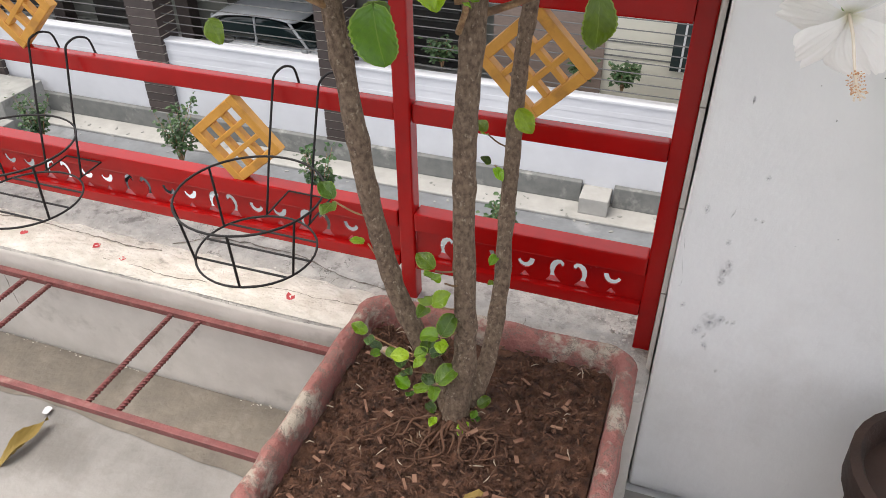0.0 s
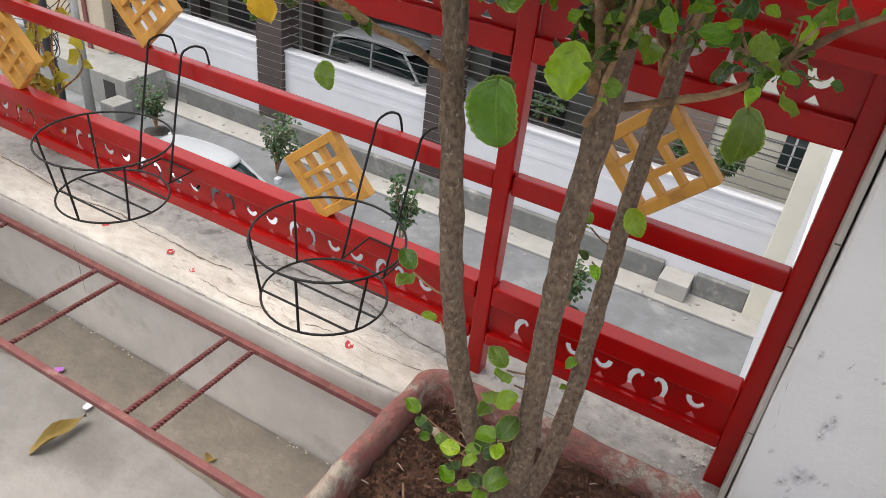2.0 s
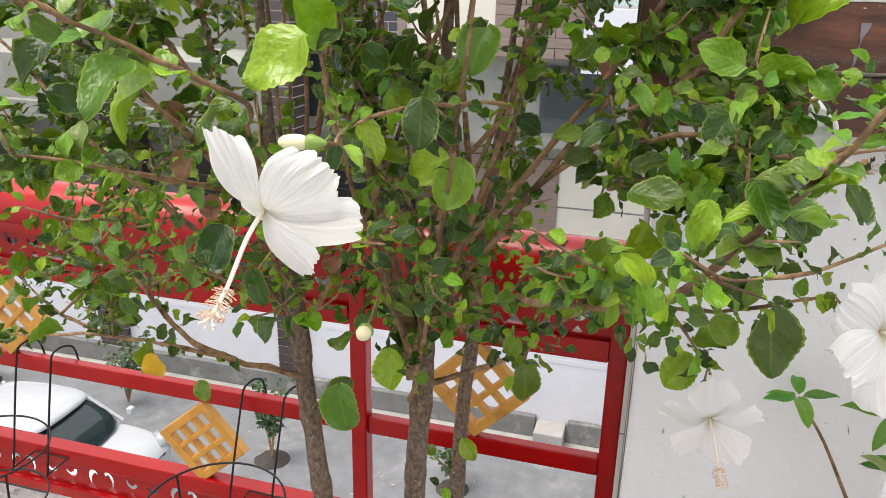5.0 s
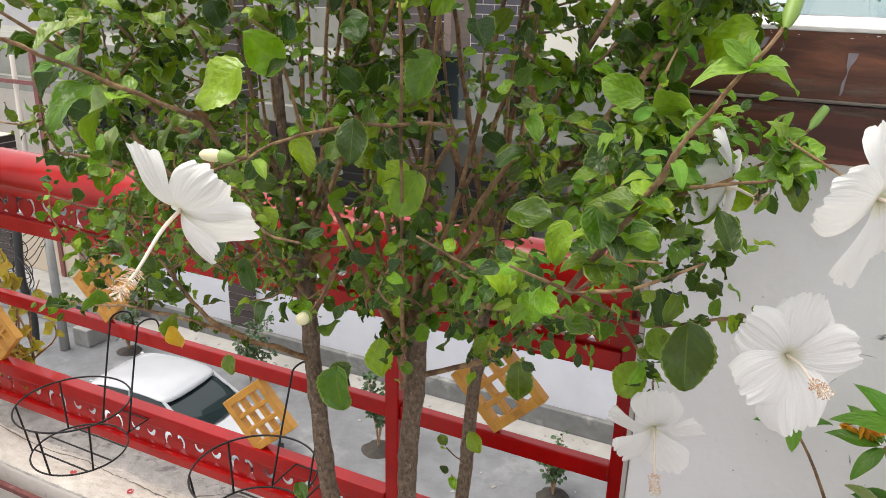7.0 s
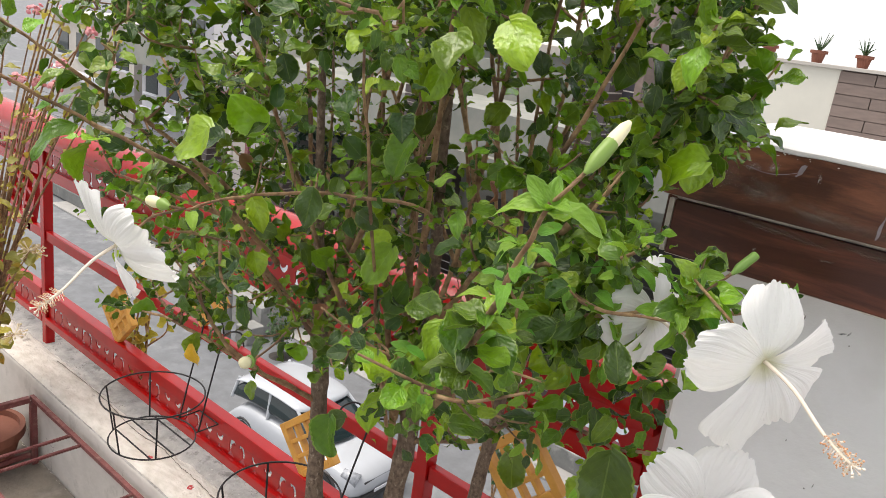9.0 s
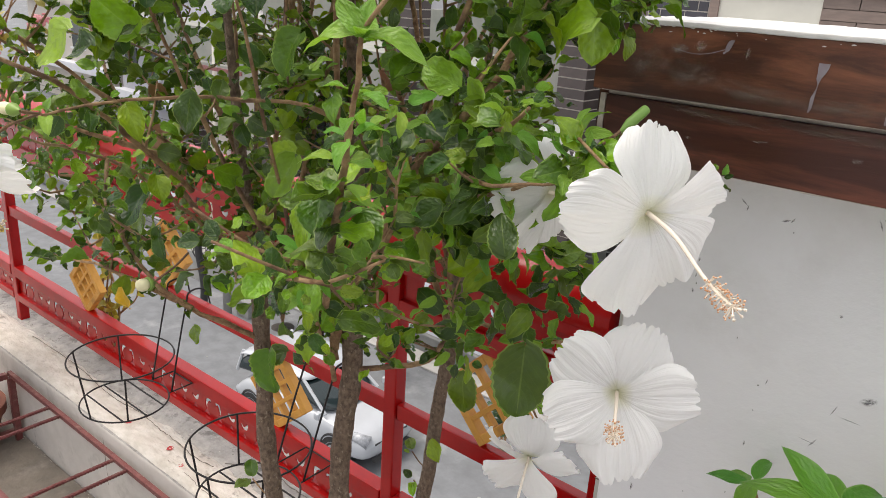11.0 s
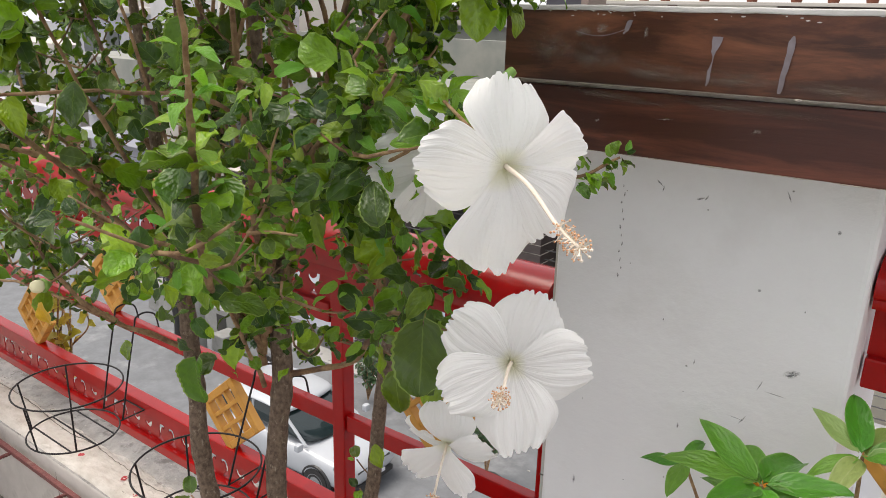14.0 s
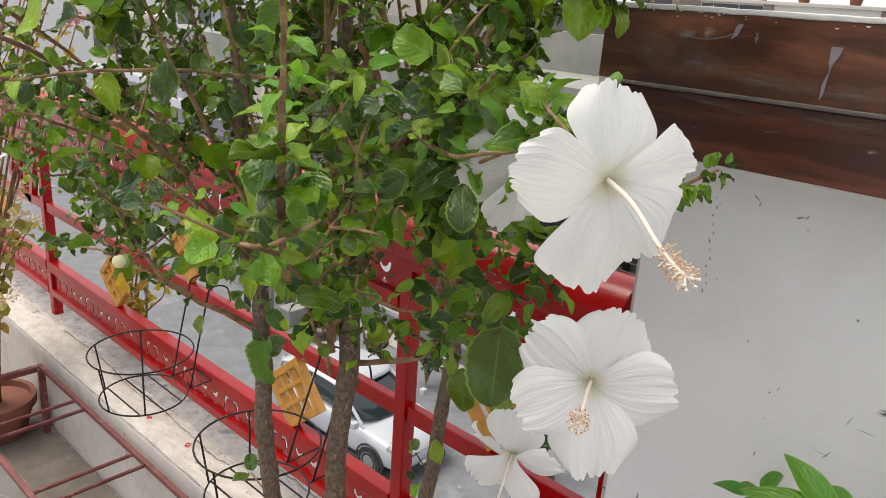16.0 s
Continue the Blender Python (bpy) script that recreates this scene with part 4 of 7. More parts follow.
part("balcony_rail", tube(bmesh.new(), [(-1.15, 13.81, 2.24), (8.5, 13.81, 2.24)], 0.03, 8), STEEL, house)
part("balcony_room", block(-0.6, 16.6, 0.4, 8.5, 18.5, 3.6), FARWHITE, house)
part("room_cornice", block(-0.8, 16.4, 3.6, 8.8, 18.7, 3.95), TAN, house)
for x in (-0.3, 0.9, 2.6):
    bsh = thing("balcony_plant", "green potted shrub on the glass-railed balcony", "potted plant", (x, 14.7, 1.28), "balcony plants")
    part("pot", lathe(bmesh.new(), [(0.0, 0.0), (0.14, 0.0), (0.19, 0.3), (0.17, 0.3), (0.0, 0.28)], 14), FARWHITE, bsh)
    lv = [(SMALL[k % 8], leaf_pose((random.gauss(0, 0.13), random.gauss(0, 0.13), random.uniform(0.3, 1.1)), (random.uniform(-1, 1), random.uniform(-1, 1), random.uniform(-0.3, 0.8)), (0, -0.4, 1), random.uniform(0.08, 0.14))) for k in range(170)]
    tagged(part("foliage", leaf_mesh("foliage", lv, FARGREEN), FARGREEN, bsh), kind="stuff")
part("tower", block(-7.37, 13.9, 0.4, -6.6, 15.5, 3.6), NAVY, house)
for i in range(9):
    part("tower_joint", block(-7.39, 13.885, 0.6 + i * 0.34, -6.6, 13.899, 0.625 + i * 0.34), GROUT, house)
part("tower_edge", block(-6.6, 13.88, 0.4, -6.45, 15.5, 3.6), TAN, house)
part("terrace_wall", block(-30, 15.5, -1.3, -8.2, 19, -0.2), GREENWALL, house)

for i, x in enumerate((-5.35, -4.95, -4.25, -3.45, -2.75, -2.2, -1.65)):
    p = thing("flower_pot", "small terracotta pot on the parapet coping", "flower pot", (x, 13.9, TOPZ + 0.06), "parapet pots")
    part("pot", lathe(bmesh.new(), [(0.0, 0.0), (0.08, 0.0), (0.11, 0.15), (0.14, 0.15), (0.14, 0.20), (0.115, 0.20), (0.11, 0.17), (0.0, 0.17)], 16), TERRACOTTA, p, smooth=False)
    if i in (3, 4, 6):
        bm = bmesh.new()
        for k in range(14):
            a, r = random.uniform(0, 6.28), random.uniform(0.02, 0.16)
            tube(bm, [(0, 0, 0.17), (r * math.cos(a) * 0.5, r * math.sin(a) * 0.5, 0.27), (r * math.cos(a) * 1.2, r * math.sin(a) * 1.2, 0.3 + random.uniform(0, 0.2))], [0.008, 0.012, 0.003], 4)
        part("sprouts", bm, FARGREEN, p)

ROOFRED = mat("dull_red_band", (0.24, 0.065, 0.05), (0.19, 0.055, 0.045), 2, 0.7)
HAZEWHITE = mat("weathered_white", (0.52, 0.51, 0.52), (0.45, 0.45, 0.45), 1, 0.8, third=(0.38, 0.37, 0.36), third_scale=0.5)
BEIGE = mat("beige_render", (0.52, 0.44, 0.34), (0.46, 0.39, 0.31), 1, 0.8)
STEEPGREY = mat("grey_render", (0.40, 0.40, 0.42), (0.34, 0.34, 0.36), 1, 0.8)


def far_house(x, y, w, top, m, label, storeys):
    """A house down the street, with banded storeys, windows and sills."""
    hb = thing("far_house", label, "house", (x, y, gz), "far houses", "structure")
    h = top - gz
    part("wall", block(0, 0, 0, w, 6, h), m, hb)
    part("roof_edge", block(-0.15, -0.3, h, w + 0.15, 6.2, h + 0.3), PALE, hb)
    for i in range(storeys):
        z = h - 0.4 - (i + 1) * 3.1
        part("band", block(-0.1, -0.7, z - 0.5, w + 0.1, -0.003, z, 0.02), FARWHITE, hb, "projecting floor band")
        k = max(2, int(w / 2.3))
        for j in range(k):
            wx = w * (j + 0.22) / k
            wd = part("window", block(wx, -0.06, z + 0.9, wx + w / k * 0.55, -0.004, z + 2.5), DARKGLASS, hb)
            part("sill", block(wx - 0.1, -0.18, z + 0.78, wx + w / k * 0.55 + 0.1, -0.005, z + 0.895), FARWHITE, wd)
    return hb


corner = thing("corner_house", "beige house with dull red floor bands and a white-railed balcony", "house", (-26.5, 22.0, gz), kind="structure")
corner.matrix_basis = pose(-26.5, 22.0, gz, 0, 0, 71)
part("ground_wall", block(0, 0.05, 0, 7.2, 5.0, 4.0), BEIGE, corner)
part("balcony_wall", block(-0.6, 1.1, 4.9, 7.2, 5.0, 7.0), CREAM, corner)
part("upper_wall", block(-0.6, 1.1, 7.55, 7.2, 5.0, 10.2), CREAM, corner)
part("floor_band", block(-0.1, 0.0, 4.0, 7.2, 5.0, 4.72, 0.02), ROOFRED, corner, "dull red floor band")
part("floor_band", block(1.6, 0.0, 7.08, 7.2, 5.0, 7.55, 0.02), ROOFRED, corner, "dull red floor band")
part("slab", block(-0.12, -0.08, 4.72, 7.2, 5.0, 4.9, 0.02), HAZEWHITE, corner)
part("slab", block(1.5, -0.06, 7.0, 7.2, 5.0, 7.08, 0.01), CREAM, corner)
# the shade in each balcony door is a flat near-black sheet
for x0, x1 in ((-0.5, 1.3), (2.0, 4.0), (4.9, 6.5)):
    opening = part("balcony_door", block(x0, 1.04, 4.95, x1, 1.099, 6.85), SHADE, corner, "balcony door opening filled with a dark sheet for shade")
    for k in range(3):
        xx = x0 + (x1 - x0) * k / 2
        part("door_post", block(xx - 0.04, 1.0, 4.95, xx + 0.04, 1.039, 6.85), WOOD, opening)
for q in range(5):
    part("railing_bar", tube(bmesh.new(), [(-0.05, 0.03, 5.05 + q * 0.13), (7.1, 0.03, 5.05 + q * 0.13)], 0.026, 6), FARWHITE, corner)
for x in (0.0, 1.45, 2.9, 4.35, 5.8, 7.1):
    part("railing_post", block(x - 0.04, -0.002, 4.9, x + 0.04, 0.062, 5.64), FARWHITE, corner)
cloth = bmesh.new()
rows = [[cloth.verts.new((3.62 + 0.075 * i, -0.03 - 0.02 * math.sin(i * 2.2), 5.58 - 0.13 * j)) for i in range(8)] for j in range(5)]
for j in range(4):
    for i in range(7):
        cloth.faces.new((rows[j][i], rows[j][i + 1], rows[j + 1][i + 1], rows[j + 1][i]))
bmesh.ops.solidify(cloth, geom=cloth.faces[:], thickness=0.012)
hung = part("hanging_cloth", cloth, mat("pink_cloth", (0.75, 0.06, 0.33), (0.62, 0.05, 0.27), 6, 0.9))
hung.matrix_basis = corner.matrix_basis
tagged(hung, "bright pink cloth hung over the balcony railing", "cloth")
white_house = thing("plain_house", "plain white rendered house with one dark barred window", "house", (-33.5, 22.0, gz), kind="structure")
part("wall", block(0, 0, 4.0, 6.9, 6, 10.3), HAZEWHITE, white_house)
part("lower_wall", block(0, 0.05, 0, 6.9, 6, 4.0), PALE, white_house)
part("corner_strip", block(6.05, 0.0, 0, 6.9, 0.3, 4.0), HAZEWHITE, white_house)
wd = part("window", block(4.86, 0.0, 2.6, 5.98, 0.049, 3.75), DARKGLASS, white_house, "dark barred window")
for k in range(5):
    part("window_bar", block(4.9 + k * 0.25, -0.03, 2.6, 4.93 + k * 0.25, -0.001, 3.75), STEEL, wd)
far_house(-44.0, 24.0, 9.5, 1.2, STEEPGREY, "grey-white house farther down the street", 2)
far_house(-56.0, 24.0, 11.0, -1.0, PALE, "low pale house at the street's end", 1)
far_house(-18.6, 24.0, 6.0, 1.2, GREENWALL, "grey rendered house behind the porch", 2)
far_house(-38.0, 32.0, 9.0, 6.5, HAZEWHITE, "tall white house behind others", 3)
far_house(-70.0, 40.0, 22.0, 5.0, PALE, "distant pale row of houses", 2)


bm = bmesh.new()
for i in range(110):
    x, y = random.uniform(-14, 0), random.choice((random.uniform(12.5, 13.2), random.uniform(8.5, 13.2)))
    bmesh.ops.create_icosphere(bm, subdivisions=1, radius=random.uniform(0.012, 0.04), matrix=Matrix.Translation((x, y, gz + (0.07 if y > 12.7 else 0.008))) @ Euler((0, 0, random.random() * 6)).to_matrix().to_4x4() @ Matrix.Diagonal((1.6, 1, 0.4, 1)))
rubble = part("street_rubble", bm, CEMENT)
tagged(rubble, "scattered chips of broken cement on the street", "rubble", kind="stuff")


# ---- vehicles ----
def rounded(ob, levels):
    md = ob.modifiers.new("rounded", "SUBSURF")
    md.levels = md.render_levels = levels


def car(name, label, length, width, height, tall, m):
    """A car, nose along +x: lofted body, glasshouse, wheels, lamps and bumper."""
    t = thing(name, label, "car")
    L, W = length, width / 2
    clear, belt = 0.22, height * 0.62

    def loft(sections, name_, mt, parent, label_=""):
        bm = bmesh.new()
        rows = []
        for x, zs in sections:
            rows.append([bm.verts.new((x, y, z)) for y, z in zs] + [bm.verts.new((x, -y, z)) for y, z in zs[::-1]])
        n = len(rows[0])
        for a, b in zip(rows, rows[1:]):
            for k in range(n):
                bm.faces.new((a[k], b[k], b[(k + 1) % n], a[(k + 1) % n]))
        bm.faces.new(rows[0])
        bm.faces.new(rows[-1][::-1])
        bmesh.ops.recalc_face_normals(bm, faces=bm.faces[:])
        return part(name_, bm, mt, parent, label_, smooth=True)

    body = []
    hood = height * (0.60 if not tall else 0.64)
    for f_, low, side, top in ((0.0, 0.34, 0.82, 0.50), (0.03, 0.24, 0.93, 0.56), (0.12, clear, 0.98, belt + 0.02), (0.30, clear, 1.0, belt + 0.01), (0.55, clear, 1.0, belt), (0.72, clear, 1.0, hood), (0.88, clear, 0.97, hood * 0.93), (0.96, 0.22, 0.90, hood * 0.82), (1.0, 0.32, 0.76, hood * 0.66)):
        x = -L / 2 + L * f_
        body.append((x, [(W * side * 0.9, low), (W * side, low + 0.16), (W * side, (low + top) / 2 + 0.08), (W * side * 0.95, top - 0.06), (W * side * 0.82, top)]))
    b = loft(body, "body", m, t)
    rounded(b, 2)
    cab, roof = [], []
    back0, back1, wind1, wind0 = (0.02, 0.07, 0.56, 0.76) if not tall else (0.01, 0.05, 0.58, 0.72)
    for f_, z, k in ((back0, belt - 0.03, 0.90), (back1, height * 0.93, 0.78), (0.3, height * 0.985, 0.76), (wind1 - 0.02, height * 0.97, 0.76), (wind0, belt - 0.02, 0.88)):
        x = -L / 2 + L * f_
        cab.append((x, [(W * 0.93, belt - 0.05), (W * (0.93 + k) / 2, (belt + z) / 2), (W * k, z - 0.02), (W * k * 0.9, z - 0.005)]))
    g = loft(cab, "glasshouse", CARGLASS, t, "dark tinted windows")
    rounded(g, 2)
    for f_, z, k in ((back0 + 0.0, height * 0.82, 0.84), (back1 + 0.0, height * 0.97, 0.86), (0.3, height * 1.03, 0.86), (wind1 - 0.05, height * 1.02, 0.86), (wind1 + 0.02, height * 0.95, 0.84)):
        x = -L / 2 + L * f_
        roof.append((x, [(W * k * 0.92, z - 0.10), (W * k * 1.02, z - 0.07), (W * k * 0.95, z - 0.015), (W * k * 0.6, z + 0.015)]))
    rounded(loft(roof, "roof", m, t), 2)
    for s in (-1, 1):
        for fa, fb, za, zb in ((wind1 - 0.03, wind0 - 0.04, height * 0.95, belt), (0.33, 0.34, height * 0.96, belt - 0.02), (back1, back0 + 0.02, height * 0.93, belt)):
            part("pillar", tube(bmesh.new(), [(-L / 2 + L * fa, s * W * 0.77, za), (-L / 2 + L * fb, s * W * 0.87, zb)], 0.035, 6), m, t)
        part("mirror", block(-L / 2 + L * (wind0 - 0.05), s * W * 1.12 - 0.07, belt + 0.02, -L / 2 + L * (wind0 - 0.05) + 0.12, s * W * 1.12 + 0.07, belt + 0.16, 0.03), m, t)
        part("headlight", tube(bmesh.new(), [(L * 0.40, s * W * 0.84, hood * 0.86), (L * 0.475, s * W * 0.68, hood * 0.74)], [0.08, 0.13], 12), LAMP, t, "clear swept headlight", smooth=True)
        part("sill", block(-L * 0.24, s * W * 0.995 - 0.02, clear, L * 0.24, s * W * 0.995 + 0.02, clear + 0.07, 0.01), TRIMBLACK, t)
        for fx in (0.185, 0.80):
            w = part("wheel", tube(bmesh.new(), [(0, -0.09, 0), (0, 0.09, 0)], 0.30, 24), TYRE, t, "black tyre with an alloy rim")
            w.location = (-L / 2 + L * fx, s * (W - 0.09), 0.30)
            part("rim", lathe(bmesh.new(), [(0.0, 0.02), (0.05, 0.02), (0.17, 0.0), (0.2, 0.01), (0.2, -0.03), (0.0, -0.03)], 20), RIM, w).matrix_basis = pose(0, s * 0.085, 0, -90 * s, 0, 0)
            part("arch", ring(bmesh.new(), (0, 0, 0), 0.335, 0.035, 28, 6), TRIMBLACK, t).matrix_basis = pose(-L / 2 + L * fx, s * (W - 0.035), 0.31, 90, 0, 0)
    part("grille", block(L * 0.47, -W * 0.55, 0.48, L * 0.492, W * 0.55, 0.60, 0.02), TRIMBLACK, t)
    part("air_intake", block(L * 0.48, -W * 0.6, 0.22, L * 0.502, W * 0.6, 0.33, 0.02), TRIMBLACK, t)
    part("plate", block(L * 0.503, -0.24, 0.345, L * 0.508, 0.24, 0.405), FARWHITE, t)
    return t


hatch = car("parked_car", "white hatchback parked along the street", 3.85, 1.70, 1.48, False, CARPAINT)
hatch.matrix_basis = pose(-9.82, 9.38, gz, 0, 0, 2)
suv = car("parked_utility_car", "white tall utility car parked under the porch", 4.5, 1.85, 1.92, True, CARPAINT)
suv.matrix_basis = pose(-10.0, 16.9, gz + 0.1, 0, 0, -2)
# ---- the big square pot and its soil ----
pot = thing("planter", "large square cement planter, its red paint faded and flaking", "planter", (-0.175, 0.635, FLOOR_Z))


def rounded_square(half, r, n=6):
    out = []
    for cx, cy, a0 in ((half - r, half - r, 0), (-half + r, half - r, 90), (-half + r, -half + r, 180), (half - r, -half + r, 270)):
        out += [(cx + r * math.cos(radians(a0 + 90 * k / n)), cy + r * math.sin(radians(a0 + 90 * k / n))) for k in range(n + 1)]
    return out


def square_loft(prof, closed_bottom=True, n=6):
    bm = bmesh.new()
    rows = []
    for half, r, z in prof:
        base = rounded_square(half, r, n)
        dense = []
        for i, p in enumerate(base):
            q = base[(i + 1) % len(base)]
            k = max(1, int(math.hypot(q[0] - p[0], q[1] - p[1]) / 0.03))
            dense += [(p[0] + (q[0] - p[0]) * s / 12, p[1] + (q[1] - p[1]) * s / 12) for s in range(12)] if k > 3 else [p]
        rows.append([bm.verts.new((x, y, z)) for x, y in dense])
    for a, b in zip(rows, rows[1:]):
        for k in range(len(a)):
            bm.faces.new((a[k], a[(k + 1) % len(a)], b[(k + 1) % len(a)], b[k]))
    if closed_bottom:
        bm.faces.new(rows[0][::-1])
    return bm, rows


PH = 0.685 - FLOOR_Z
bm, _ = square_loft([(0.165, 0.03, 0.0), (0.198, 0.035, PH - 0.09), (0.200, 0.035, PH - 0.075), (0.217, 0.04, PH - 0.068), (0.222, 0.045, PH - 0.05), (0.222, 0.045, PH - 0.012), (0.214, 0.042, PH), (0.204, 0.037, PH + 0.002), (0.196, 0.033, PH - 0.006), (0.193, 0.031, PH - 0.03), (0.186, 0.03, PH - 0.09)])
rough_up(bm, 0.004, 26)
part("shell", bm, POT, pot, smooth=True)
soil_z = PH - 0.040
bm = bmesh.new()
bmesh.ops.create_grid(bm, x_segments=90, y_segments=90, size=0.190)
for v in bm.verts:
    p = v.co * 1.0
    d = math.hypot(p.x + 0.009, p.y - 0.055)
    v.co.z = soil_z + 0.012 * noise.noise(p * 14) + 0.010 * noise.noise(p * 48) + 0.006 * noise.noise(p * 110) + 0.02 * math.exp(-(d / 0.06) ** 2)
part("soil", bm, SOIL, pot, "dark brown crumbly soil", smooth=True)
CRUMB = mat("soil_crumb", (0.11, 0.048, 0.026), (0.04, 0.017, 0.010), 60, 0.95, bump=0.6, bump_scale=160)
CHIP = mat("bark_chip", (0.15, 0.072, 0.042), (0.06, 0.027, 0.016), 60, 0.9, third=(0.22, 0.14, 0.09), third_scale=30)
PALECHIP = mat("pale_root", (0.36, 0.29, 0.22), (0.28, 0.22, 0.17), 60, 0.9)
bm = bmesh.new()
for i in range(1500):
    x, y = random.uniform(-0.182, 0.182), random.uniform(-0.182, 0.182)
    s = random.uniform(0.0012, 0.0042)
    bmesh.ops.create_icosphere(bm, subdivisions=1, radius=s, matrix=Matrix.Translation((x, y, soil_z + 0.008 + 0.012 * noise.noise(Vector((x, y, 0)) * 14))) @ Euler((random.random() * 6, random.random() * 6, 0)).to_matrix().to_4x4() @ Matrix.Diagonal((random.uniform(0.7, 1.6), 1, random.uniform(0.5, 1), 1)))
tagged(part("soil_crumb", bm, CRUMB, pot), kind="stuff")
for count, m, ln, wd in ((620, CHIP, 0.011, 0.0015), (45, PALECHIP, 0.016, 0.0010)):
    bm = bmesh.new()
    for i in range(count):
        x, y, a = random.uniform(-0.18, 0.18), random.uniform(-0.18, 0.18), random.uniform(0, 6.28)
        k, z = random.uniform(0.4, 1.2) * ln, soil_z + 0.015 + 0.012 * noise.noise(Vector((x, y, 0)) * 14)
        c, s = math.cos(a) * k / 2, math.sin(a) * k / 2
        tube(bm, [(x - c, y - s, z), (x + s * 0.2, y - c * 0.2, z + 0.003), (x + c, y + s, z + random.uniform(-0.002, 0.006))], [wd * 0.6, wd, wd * 0.4], 5)
    tagged(part("litter", bm, m, pot), kind="stuff")
root_mesh = bmesh.new()
for i in range(16):
    a, reach = 3.4 + 2.6 * i / 15 + random.uniform(-0.15, 0.15), random.uniform(0.05, 0.12)
    pts = []
    for k in range(6):
        f = k / 5
        w = a + 0.6 * noise.noise(Vector((i * 3.1, k * 0.6, 0)))
        x, y = -0.010 + math.cos(w) * (0.016 + reach * f), 0.032 + math.sin(w) * (0.016 + reach * f)
        pts.append((x, y, soil_z + 0.016 - 0.006 * f + 0.012 * noise.noise(Vector((x, y, 0)) * 14) + 0.004 * math.sin(k * 2 + i)))
    tube(root_mesh, spline(pts, 3), [0.0026 - 0.002 * k / 15 for k in range(16)], 6)
part("root_tangle", root_mesh, CHIP, pot, "bare roots running out from the trunks' foot", smooth=True)
FLAKE = mat("fallen_bark_flake", (0.24, 0.13, 0.085), (0.15, 0.07, 0.045), 50, 0.9, third=(0.34, 0.25, 0.17), third_scale=20)
flakes = bmesh.new()
for i in range(46):
    x, y = random.uniform(-0.17, 0.17), random.uniform(-0.17, 0.14)
    box(flakes, -0.5, -0.5, -0.5, 0.5, 0.5, 0.5)
    put = pose(x, y, soil_z + 0.019 + 0.012 * noise.noise(Vector((x, y, 0)) * 14), random.uniform(-20, 20), random.uniform(-20, 20), random.uniform(0, 360)) @ Matrix.Diagonal((random.uniform(0.008, 0.022), random.uniform(0.003, 0.006), 0.0014, 1))
    flakes.verts.ensure_lookup_table()
    bmesh.ops.transform(flakes, matrix=put, verts=flakes.verts[-8:])
tagged(part("bark_flake", flakes, FLAKE, pot, "reddish flakes of fallen bark"), kind="stuff")
for x, y, a in ((-0.02, -0.155, 70), (0.045, -0.13, 20), (0.07, -0.085, 120)):
    drop = part("fallen_leaf", leaf_mesh("fallen_leaf", [(leaf_shape(7, 5, 0.5, 0.2, 0.45, 0.08, 0.03, 0.2, 77), Matrix.Scale(0.026, 4))], DRY), DRY)
    drop.matrix_basis = pose(-0.175 + x, 0.635 + y, FLOOR_Z + soil_z + 0.024, 0, 0, a)
    tagged(drop, "small withered yellow-brown leaf lying on the planter's soil", "leaf", "fallen leaves on the soil")
bit = part("wood_chip", tube(bmesh.new(), [(-0.02, 0, 0), (-0.008, 0.004, 0.004), (0.018, 0.002, 0.001)], [0.003, 0.0065, 0.004], 7), PALECHIP, smooth=True)
bit.matrix_basis = pose(-0.315, 0.742, FLOOR_Z + soil_z + 0.016, 0, 0, -20)
tagged(bit, "pale chip of dry wood lying on the soil", "wood chip")

# ---- white hibiscus ----
plant = thing("hibiscus", "tall white-flowering hibiscus shrub growing in the square planter", "shrub", (-0.185, 0.69, 0.63))
OFF = Vector(plant.location)
rnd = random.Random(11)
nodes, stem_line = [], []


def trunk(pts, rs):
    """One stem of the shrub, knotty and tapering; its upper half bears boughs."""
    line = spline(pts, 6)
    rr = [rs[min(int(i / 6), len(rs) - 2)] + (rs[min(int(i / 6) + 1, len(rs) - 1)] - rs[min(int(i / 6), len(rs) - 2)]) * (i % 6) / 6 for i in range(len(line))]
    bm = bmesh.new()
    fine, fr = [], []
    for i, p in enumerate(line):
        fine.append(p - OFF + Vector(noise.noise_vector(p * 30)) * 0.0016)
        fr.append(rr[i] * (1 + 0.09 * noise.noise(p * 45) + (0.12 if i % 5 == 0 else 0)))
    tube(bm, fine, fr, 14)
    part("trunk", bm, BARK, plant, smooth=True)
    nodes.extend([p for p in line if p.z > 1.17])
    stem_line.extend(line)


trunk([(-0.185, 0.667, 0.625), (-0.178, 0.676, 0.7), (-0.173, 0.683, 0.77), (-0.174, 0.685, 0.86), (-0.178, 0.688, 1.0), (-0.178, 0.691, 1.09), (-0.174, 0.703, 1.2), (-0.17, 0.7, 1.29), (-0.15, 0.685, 1.44), (-0.14, 0.66, 1.6), (-0.12, 0.63, 1.84)],
      [0.0214, 0.0169, 0.0147, 0.0135, 0.013, 0.0129, 0.0129, 0.012, 0.008, 0.0053, 0.0027])
